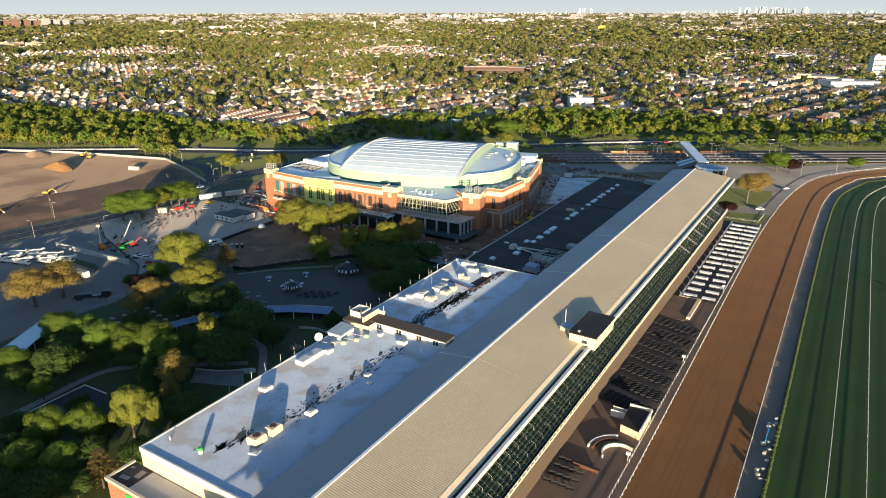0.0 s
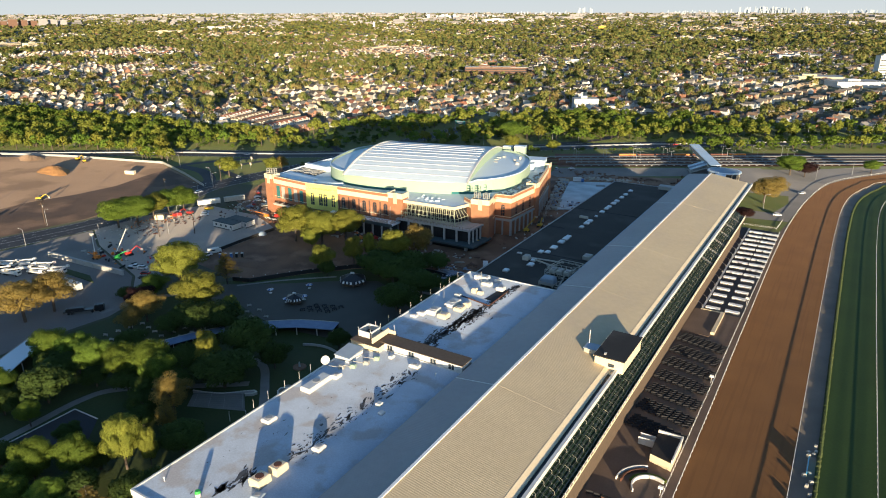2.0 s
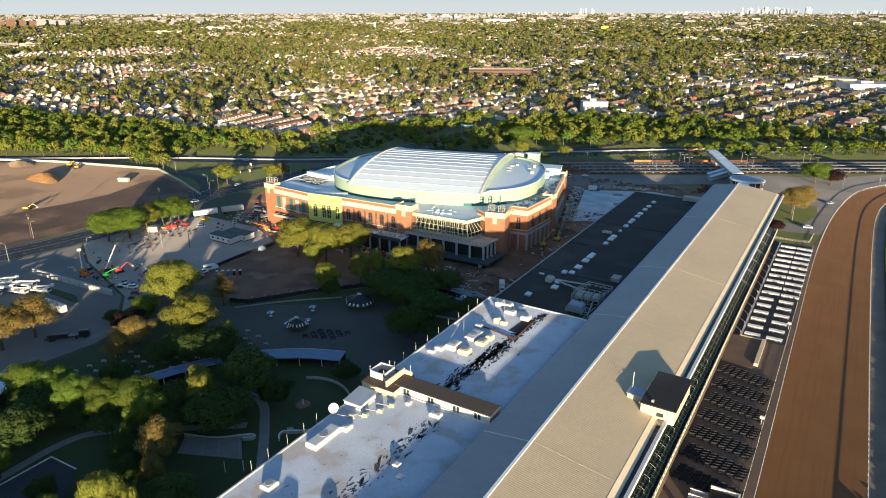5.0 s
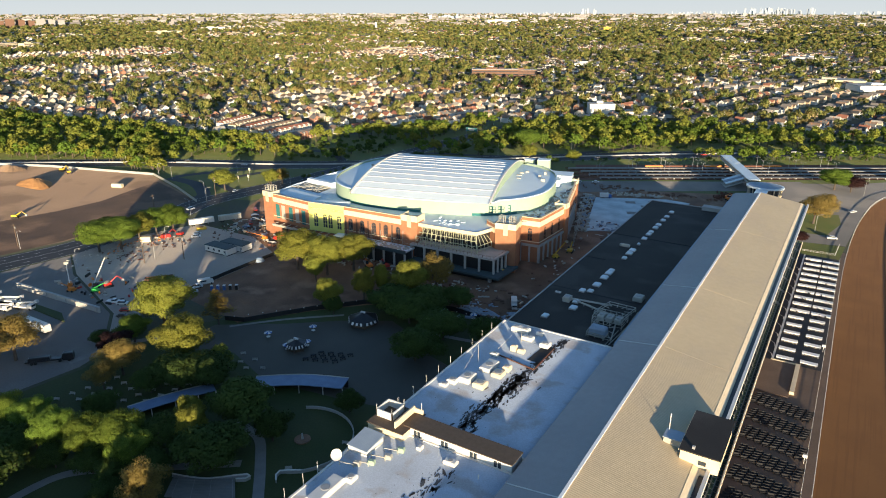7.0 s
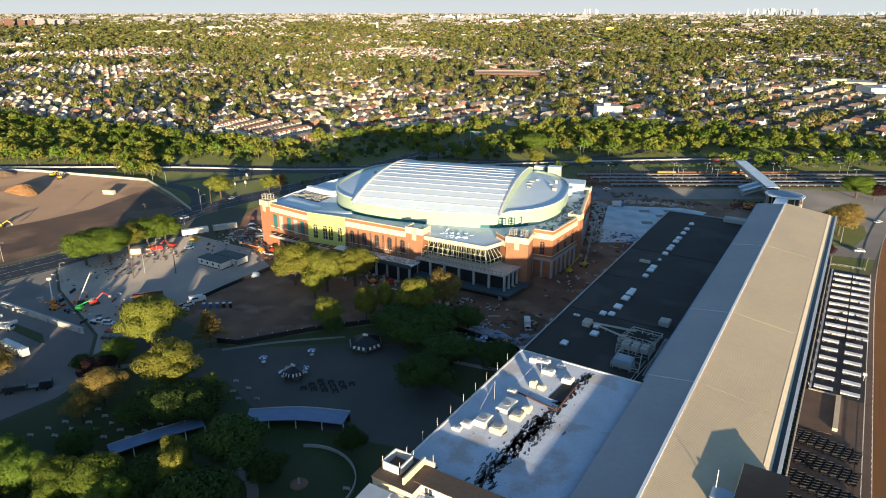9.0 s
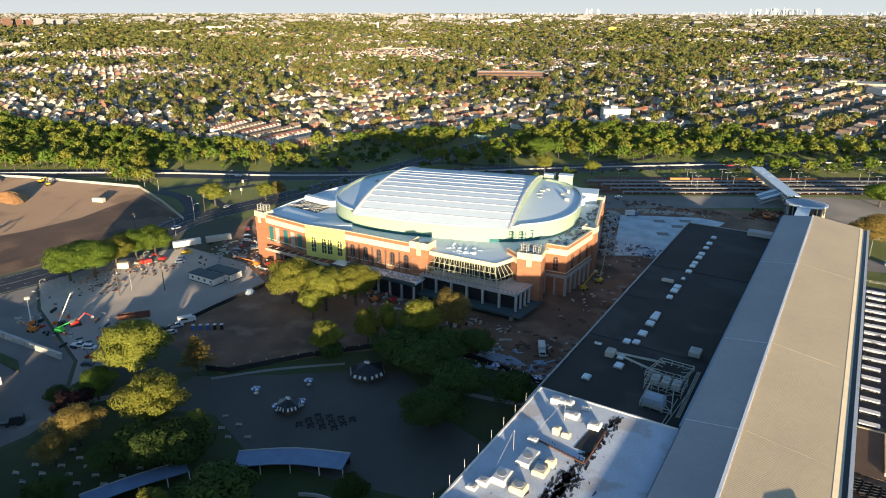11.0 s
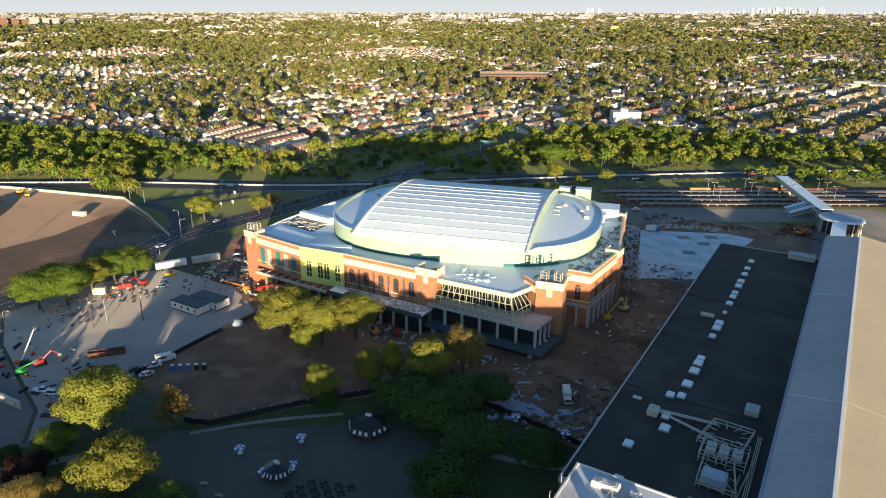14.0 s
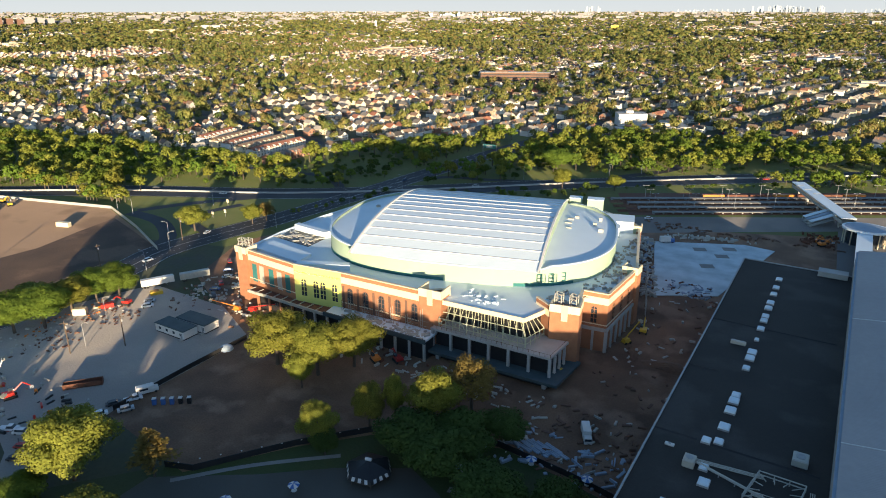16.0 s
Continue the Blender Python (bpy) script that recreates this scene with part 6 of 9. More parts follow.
def leaf_cloud(g, clumps, per, size, squash=0.8):
    """Leaf triangles over the shells of several clumps, (centre, radius) each: vertices, faces, normals."""
    heart = np.mean([c for c, _ in clumps], axis=0) - np.array((0, 0, 1.2))
    vs, ws = [], []
    for c, r in clumps:
        n = max(3, int(per * r * r))
        z, t = g.uniform(-0.75, 1, n), g.uniform(0, 2 * math.pi, n)
        q = np.sqrt(1 - z * z)
        out = np.stack([q * np.cos(t), q * np.sin(t), z], 1)
        p = np.array(c) + out * (r * g.uniform(0.66, 1.08, n))[:, None] * np.array((1, 1, squash))
        d = unit(out + np.array((0, 0, 0.25)) + g.normal(0, 0.42, (n, 3)))
        d = np.where((d * out).sum(1, keepdims=True) < 0, -d, d)
        a = unit(np.cross(d, g.normal(0, 1, (n, 3))))
        b = np.cross(d, a)
        s = (size * g.uniform(0.6, 1.3, n))[:, None]
        vs.append(np.stack([p + a * s, p + (b * 0.85 - a * 0.5) * s, p - (b * 0.85 + a * 0.5) * s], 1).reshape(-1, 3))
        w = unit(0.5 * out + 0.45 * unit(p - heart) + 0.5 * d)
        ws.append(np.repeat(w, 3, axis=0))
    v = np.concatenate(vs)
    return v, np.arange(len(v)).reshape(-1, 3), np.concatenate(ws)


def crown_clumps(rnd, r, h0, h1, n):
    out = []
    for i in range(n):
        f = (i + 0.5) / n
        z = h0 + (h1 - h0) * f
        env = r * math.sin(math.pi * (0.18 + 0.72 * f)) ** 0.8
        t = i * 2.4 + rnd.uniform(-0.4, 0.4)
        k = env * rnd.uniform(0.3, 0.9)
        out.append(((k * math.cos(t), k * math.sin(t), z + rnd.uniform(-0.06, 0.06) * r), r * rnd.choice((rnd.uniform(0.17, 0.25), rnd.uniform(0.25, 0.38)))))
    return out


def make_tree(seed, h, r, leafm, per=185, size=0.185, n=36, trunk_f=0.3):
    """Meshes of one tree at the origin: trunk and crown."""
    rnd = random.Random(seed)
    cl = crown_clumps(rnd, r, h * trunk_f + r * 0.2, h - r * 0.32, n)
    far = per < 33
    if not far:
        cl.append(((0, 0, h * 0.5 + r * 0.12), r * 0.74))
    tr = Mb().tube((0, 0, 0), (0.1, 0, h * 0.35), 0.028 * h, 0.02 * h, 7).tube((0.1, 0, h * 0.35), (0, 0.1, h * 0.8), 0.02 * h, 0.006 * h, 6)
    for (c, rr) in cl[:4:2] if far else cl[::2]:
        tr.tube((0.05, 0, h * rnd.uniform(0.25, 0.45)), c, 0.011 * h, 0.004 * h, 4)
    return tr.mesh("trunk", M_BARK), fast_mesh("crown", *leaf_cloud(np.random.default_rng(seed), cl, per, size)[:2], leafm, leaf_cloud(np.random.default_rng(seed), cl, per, size)[2])


def make_conifer(seed, h, r):
    rnd = random.Random(seed)
    tr = Mb().tube((0, 0, 0), (0, 0, h), 0.02 * h, 0.004 * h, 6)
    mb = Mb()
    for i in range(9):
        f = 0.3 + 0.7 * i / 9
        rr = r * (1 - f) * 1.3 + 0.4
        for j in range(5 if i < 6 else 4):
            t = j * 6.283 / 5 + i * 1.3 + rnd.uniform(-.3, .3)
            reach = rr * rnd.uniform(0.6, 1.15)
            tr.tube((0, 0, f * h), (reach * math.cos(t), reach * math.sin(t), f * h + 0.12 * reach), 0.06, 0.02, 4)
            for _ in range(34):
                d = reach * rnd.uniform(0.25, 1.05)
                u = rnd.gauss(0, 0.16) * reach
                p = Vector((d * math.cos(t) - u * math.sin(t), d * math.sin(t) + u * math.cos(t), f * h + 0.12 * d + rnd.uniform(-.12, .3)))
                a = Vector((math.cos(t + rnd.uniform(-1, 1)), math.sin(t + rnd.uniform(-1, 1)), rnd.uniform(-.3, .4))) * 0.3
                b = Vector((-a.y, a.x, rnd.uniform(-.1, .1))) * 0.8
                mb.quad(p - a, p - b, p + a, p + b)
    return tr.mesh("trunk", M_BARK), mb.mesh("crown", M_LEAFO)


TREE_KINDS = {
    "green": [make_tree(10 + i, 13, 6.2, M_LEAF) for i in range(3)],
    "spring": [make_tree(20 + i, 13, 6.0, M_LEAFY, per=180) for i in range(3)],
    "copper": [make_tree(30 + i, 12, 5.2, M_LEAFO, per=130, size=0.16) for i in range(2)],
    "purple": [make_tree(40, 10, 5.0, M_LEAFR)],
    "dark": [make_tree(50 + i, 10, 5.5, M_LEAFD, per=110, size=0.22) for i in range(2)],
    "conifer": [make_conifer(60, 11, 3.6)],
    "belt": [make_tree(70 + i, 13, 5.6, M_LEAF, per=10.5, size=0.74, n=18) for i in range(3)],
    "beltspring": [make_tree(80 + i, 13, 5.6, M_LEAFY, per=10.5, size=0.74, n=18) for i in range(2)],
    "beltdark": [make_tree(90 + i, 10, 5.2, M_LEAFD, per=10.5, size=0.74, n=16) for i in range(2)],
}
TREE_WORDS = {"green": "leafy green deciduous tree", "spring": "yellow-green tree in spring leaf", "copper": "thin coppery tree in bud", "purple": "dark purple-leaved tree",
              "dark": "dark green shade tree", "belt": "broad green tree", "beltspring": "yellow-green tree in spring leaf", "beltdark": "dark green scrubby tree", "conifer": "thin coppery tree in layered bud"}


def tree(kind, x, y, h, wide=1.0, where="", i=None, z=0.0):
    ms = TREE_KINDS[kind]
    k = (int(abs(x * 7 + y * 3)) if i is None else i) % len(ms)
    base = {"green": 13, "spring": 13, "copper": 12, "purple": 10, "dark": 10, "conifer": 11, "belt": 13, "beltspring": 13, "beltdark": 10}[kind]
    s = h / base
    t = thing("tree", TREE_WORDS[kind] + (" " + where if where else ""), "tree")
    t.matrix_basis = pose(x, y, z, 0, 0, (x * 37 + y * 11) % 360) @ Matrix.Diagonal((s * wide, s * wide, s * max(1.0, wide) ** 0.45, 1))
    part("trunk", ms[k][0], None, t)
    part("crown", ms[k][1], None, t)
    return t


# kind, x, y, height, spread
TREES_PADDOCK = (
    ('spring', -262, 187, 19, 1.42), ('conifer', -245, 199, 13, 1.52), ('green', -260, 172, 9, 1.6), ('spring', -260, 260, 18.5, 1.4),
    ('spring', -243, 262, 18, 1.35), ('spring', -236, 273, 17, 1.4), ('spring', -242, 253, 13, 0.91), ('spring', -216, 232, 15, 0.95),
    ('spring', -193.1, 257.7, 20, 1.0), ('copper', -187.1, 269.7, 20, 1.05), ('spring', -208.3, 245.7, 17, 0.7), ('spring', -204.1, 253.1, 17, 0.5),
    ('dark', -181, 240, 10.5, 1.7), ('dark', -181, 253, 10, 1.58), ('dark', -212, 230, 8, 1.1), ('dark', -171, 262, 8, 1.64),
)
TREES_LOTROW = (
    ('green', -364, 224, 14, 1.66), ('green', -359, 233, 14, 1.74), ('spring', -362, 246, 13, 1.68), ('green', -364, 258, 13, 1.56),
    ('green', -360, 266, 13, 1.56), ('spring', -373, 236, 13, 1.49), ('green', -266, 177, 6.5, 1.5), ('purple', -255, 162, 8, 1.7),
    ('dark', -269, 164, 5, 1.5),
)
TREES_PARK = (
    ('spring', -231, 172, 15, 1.54), ('spring', -214, 174, 11, 0.86), ('copper', -242, 155, 11.5, 1.5), ('copper', -239, 146, 10, 1.12),
    ('copper', -284, 141, 15, 1.5), ('green', -232, 120, 12, 1.25), ('green', -220, 119, 14.5, 1.0), ('green', -208, 122, 14.5, 1.05),
    ('green', -193, 125, 14.5, 0.95), ('spring', -187, 140, 15, 0.76), ('dark', -193, 134, 11, 1.27), ('copper', -176.5, 117.5, 15, 0.95),
    ('dark', -184, 156, 14, 1.34), ('dark', -210, 165, 9, 2.04), ('dark', -218, 159, 10, 1.69), ('dark', -171, 155, 9, 1.28),
    ('dark', -176, 137, 10, 1.96), ('dark', -224, 153, 8, 1.28), ('dark', -223, 135, 9, 1.28),
)
TREES_SOUTH = (
    ('spring', -166, 94, 18.5, 0.72), ('spring', -159, 97, 14.5, 0.42), ('copper', -171, 111, 10, 0.8),
    ('green', -172, 84, 15.5, 0.82), ('green', -180, 77, 15, 0.85), ('green', -173, 67, 13, 0.9), ('green', -164.5, 72, 12.5, 0.85), ('dark', -158.5, 64, 11, 1.1),
    ('dark', -182, 66, 10, 1.2), ('dark', -167, 59, 10, 1.1), ('dark', -217, 101, 12, 1.35), ('green', -209, 91, 9, 0.95), ('green', -230, 93, 13, 1.0),
    ('dark', -224, 109, 10.5, 1.3), ('dark', -163, 79, 9, 1.3), ('conifer', -153, 76, 11, 1.38), ('spring', -193, 145, 14, 0.76),
    ('green', -242, 116, 13, 1.1), ('green', -200, 127, 15.5, 1.05), ('dark', -159, 107, 8, 1.7), ('dark', -150, 86, 8, 1.70),
    ('copper', -284, 129, 15, 1.6), ('dark', -172, 90, 8, 1.2), ('dark', -186, 80, 8, 1.2), ('dark', -236, 112, 7, 1.5), ('dark', -226, 117, 7, 1.5), ('dark', -213, 115, 6.5, 1.5),
    ('dark', -202, 119, 7, 1.5), ('dark', -194, 120, 7, 1.4), ('dark', -186, 126, 8, 1.4), ('dark', -186, 113, 6, 1.6), ('dark', -180, 109, 6, 1.5), ('dark', -190, 92, 6.5, 1.3), ('dark', -222, 90, 8, 1.4), ('dark', -196, 76, 7, 1.4), ('dark', -155, 70, 7, 1.3), ('dark', -147, 80, 6, 1.4),
)
# unseen trees, added south-east of the grove to shade park and truck yard
TREES_UNSEEN = tuple(('dark' if k % 3 else 'green', -212 + 13 * (k % 7) + 6.5 * (k // 7), 36 - 14 * (k // 7) + 4 * (k % 2), 12.5 + k % 3, 1.35) for k in range(14)) + tuple(('dark' if k % 2 else 'green', -288 + 11 * k, 54 + 7 * (k % 3), 12.5 + k % 2, 1.4) for k in range(7))
TREES_COURT = (
    ('dark', -162, 216, 9, 2.07), ('dark', -162, 235, 9, 2.00), ('dark', -191, 243, 9, 2.37), ('dark', -178, 248, 9, 1.92),
    ('dark', -161, 178, 8, 1.13), ('dark', -145, 240, 9, 1.6),
)
TREES_VERGE = (
    ('spring', -407, 344, 12, 1.79), ('spring', -389, 370, 11, 1.34), ('copper', -387, 379, 11, 1.23), ('spring', -267, 540, 13, 1.32),
    ('copper', -54, 473, 13, 1.92), ('copper', -50, 495, 11, 1.72), ('green', -48, 567, 11, 2.31), ('purple', -38, 566, 8, 2.33),
    ('green', 4, 604, 8, 1.94), ('purple', -59, 428, 6, 2.04), ('green', -290, 585, 14, 1.88), ('spring', -234, 553, 9, 1.65),
)
WHERE = {"PADDOCK": "beside the building site", "LOTROW": "along the car park edge", "PARK": "in the shaded paddock park", "SOUTH": "in the grove below the stand", "GROVE": "in the grove below the stand", "COURT": "in the shaded backyard lawn", "VERGE": "on the grass verge"}
for area, rows in (("PADDOCK", TREES_PADDOCK), ("LOTROW", TREES_LOTROW), ("PARK", TREES_PARK), ("SOUTH", TREES_SOUTH), ("GROVE", TREES_UNSEEN), ("COURT", TREES_COURT), ("VERGE", TREES_VERGE)):
    for kind, x, y, h, wide in rows:
        tree(kind, x, y, h, wide, WHERE[area])


# ---- vehicles and machines ----
def at_pose(x, y, rot):
    return pose(x, y, 0.06, 0, 0, rot)


def wheels(parent, xs, half, r=0.45, w=0.3):
    for x in xs:
        for s in (-1, 1):
            wh = part("wheel", Mb().cyl(0, 0, -w / 2, w / 2, r, n=10), M_TYRE, parent)
            wh.matrix_local = pose(x, s * half, r, 90)


def car(x, y, rot, m, kind="car"):
    c = thing(kind, {"car": "parked saloon car in %s paint", "suv": "parked tall estate car in %s paint", "pickup": "parked pickup truck in %s paint"}[kind] % m.name.replace("car_", "").split(".")[0], "car", at=at_pose(x, y, rot))
    L, W, H = {"car": (4.6, 1.8, 1.45), "suv": (4.9, 1.95, 1.8), "pickup": (5.6, 2.0, 1.85)}[kind]
    part("body", Mb().bevelbox(-L / 2, L / 2, -W / 2, W / 2, 0.35, 0.95 if kind == "car" else 1.15, 0.15), m, c)
    b = 0.9 if kind == "car" else 1.1
    x0, x1 = (-L * 0.36, L * 0.22) if kind != "pickup" else (-L * 0.08, L * 0.24)
    cab = Mb()
    cab.add([(x0, -W / 2 + .08, b), (x1 + 0.5, -W / 2 + .08, b), (x1 + 0.5, W / 2 - .08, b), (x0, W / 2 - .08, b), (x0 + 0.35, -W / 2 + .22, H), (x1, -W / 2 + .22, H), (x1, W / 2 - .22, H), (x0 + 0.35, W / 2 - .22, H)],
            [(0, 1, 5, 4), (1, 2, 6, 5), (2, 3, 7, 6), (3, 0, 4, 7)])
    part("glasshouse", cab, M_GLASS, c)
    part("roof", Mb().bevelbox(x0 + 0.33, x1 + 0.02, -W / 2 + .2, W / 2 - .2, H - 0.02, H + 0.06, 0.04), m, c)
    wheels(c, (-L * 0.31, L * 0.31), W / 2 - 0.1, 0.33, 0.22)
    return c


def trailer(x, y, rot, L=15.5, m=None, label="long white box trailer parked on asphalt"):
    t = thing("box_trailer", label, "trailer", at=at_pose(x, y, rot))
    part("box", Mb().bevelbox(-L / 2, L / 2, -1.3, 1.3, 1.1, 4.0, 0.06), m or M_WHITE, t)
    part("chassis", Mb().box(-L / 2, L / 2, -0.5, 0.5, 0.8, 1.1), M_BLACKV, t)
    part("landing_leg", Mb().box(L * 0.25, L * 0.25 + 0.2, -0.8, 0.8, 0, 0.8), M_POLE, t)
    wheels(t, (-L * 0.4, -L * 0.32), 1.05, 0.5, 0.4)
    return t


def box_truck(x, y, rot, cabm=None, boxm=None, L=7.5):
    t = thing("box_truck", "white box delivery truck on bare soil", "truck", at=at_pose(x, y, rot))
    part("box", Mb().bevelbox(-L / 2, L / 2 - 2.1, -1.2, 1.2, 0.9, 3.5, 0.06), boxm or M_WHITE, t)
    part("cab", Mb().bevelbox(L / 2 - 2.0, L / 2, -1.1, 1.1, 0.5, 2.5, 0.25), cabm or M_WHITE, t)
    part("windscreen", Mb().box(L / 2 - 0.25, L / 2 + 0.02, -0.95, 0.95, 1.5, 2.25), M_GLASS, t)
    part("chassis", Mb().box(-L / 2, L / 2, -0.5, 0.5, 0.5, 0.85), M_BLACKV, t)
    wheels(t, (-L * 0.28, L * 0.36), 1.0, 0.45, 0.35)
    return t


def boom_truck(x, y, rot, lean=8, m=None):
    t = thing("boom_truck", "white boom truck with a folded pale boom", "truck", "white boom trucks in the yard", at=at_pose(x, y, rot))
    part("bed", Mb().bevelbox(-4.5, 2.6, -1.2, 1.2, 0.9, 1.5, 0.08), m or M_WHITE, t)
    part("cab", Mb().bevelbox(2.7, 4.8, -1.15, 1.15, 0.6, 2.7, 0.3), m or M_WHITE, t)
    part("windscreen", Mb().box(4.5, 4.83, -1, 1, 1.6, 2.4), M_GLASS, t)
    part("turret", Mb().cyl(-2.6, 0, 1.5, 2.6, 0.8, n=10), M_STEEL, t)
    part("boom", Mb().tube((-2.6, 0, 2.5), (6.5, 0, 2.7 + lean * 0.12), 0.4, 0.28, 6), M_WHITE, t)
    part("bucket", Mb().bevelbox(6.2, 7.4, -0.5, 0.5, 2.4 + lean * 0.12, 3.5 + lean * 0.12, 0.05), M_WHITE, t)
    wheels(t, (-3.2, -2.0, 3.6), 1.05, 0.5, 0.4)
    return t


def excavator(x, y, rot, m=None, raised=1.0, label="yellow tracked excavator on bare soil"):
    e = thing("excavator", label, "excavator", at=at_pose(x, y, rot))
    m = m or M_AMBER
    for s in (-1, 1):
        part("track", Mb().bevelbox(-2.0, 2.0, s * 1.2 - 0.3, s * 1.2 + 0.3, 0, 0.9, 0.25), M_TYRE, e)
    part("house", Mb().bevelbox(-2.0, 1.2, -1.3, 1.3, 1.0, 2.1, 0.15), m, e)
    part("cab", Mb().bevelbox(-0.2, 1.3, 0.3, 1.3, 2.1, 3.1, 0.12), M_GLASS, e)
    part("boom", Mb().tube((1.0, 0, 1.9), (4.0, 0, 3.0 + 1.6 * raised), 0.32, 0.26, 5), m, e)
    part("stick", Mb().tube((4.0, 0, 3.0 + 1.6 * raised), (6.2, 0, 1.4 + raised), 0.24, 0.2, 5), m, e)
    part("bucket", Mb().bevelbox(5.7, 6.8, -0.5, 0.5, 0.5 + raised, 1.6 + raised, 0.2), M_POLE, e)
    return e


def boom_lift(x, y, rot, m, reach=8.0, up=55, label="orange boom lift with raised arm"):
    e = thing("boom_lift", label, "boom lift", at=at_pose(x, y, rot))
    part("chassis", Mb().bevelbox(-1.6, 1.6, -1.1, 1.1, 0.5, 1.2, 0.1), m, e)
    part("turret", Mb().bevelbox(-1.4, 1.0, -0.8, 0.8, 1.2, 2.1, 0.1), m, e)
    u = radians(up)
    tip = (-1 + reach * math.cos(u), 0, 1.9 + reach * math.sin(u))
    part("arm", Mb().tube((-1, 0, 1.9), tip, 0.28, 0.2, 5), M_WHITE if up > 50 else m, e)
    part("basket", Mb().box(tip[0], tip[0] + 0.9, -0.9, 0.9, tip[2] - 0.4, tip[2] - 0.3).box(tip[0], tip[0] + 0.06, -0.9, 0.9, tip[2] - .4, tip[2] + .6).box(tip[0] + .84, tip[0] + 0.9, -0.9, 0.9, tip[2] - .4, tip[2] + .6), M_STEEL, e)
    wheels(e, (-1.1, 1.1), 1.1, 0.5, 0.35)
    return e


def office(x, y, rot, L=17.5, W=7.0):
    o = thing("site_office", "white site office cabin with a dark flat roof", "cabin", at=at_pose(x, y, rot))
    part("wall", Mb().box(-L / 2, L / 2, -W / 2, W / 2, 0.5, 3.5), M_WHITE, o)
    part("roof", Mb().bevelbox(-L / 2 - .2, L / 2 + .2, -W / 2 - .2, W / 2 + .2, 3.5, 3.9, 0.2), M_SLATE, o)
    part("skirt", Mb().box(-L / 2 + .1, L / 2 - .1, -W / 2 + .1, W / 2 - .1, 0, 0.5), M_DARK, o)
    for k in range(4):
        part("window", Mb().box(-L / 2 + 2 + 4 * k, -L / 2 + 3.2 + 4 * k, -W / 2 - 0.05, -W / 2 + 0.05, 1.5, 2.6), M_GLASS, o)
    part("window", Mb().box(-L / 2 - .05, -L / 2 + .05, -2.6, 2.6, 1.4, 2.7), M_GLASS, o)
    part("door", Mb().box(L / 2 - 1.6, L / 2 - 0.7, -W / 2 - 0.06, -W / 2 + .05, 0.6, 2.7), M_POLE, o)
    part("step", Mb().box(L / 2 - 1.8, L / 2 - 0.5, -W / 2 - 1.3, -W / 2, 0.1, 0.55), M_STEEL, o)


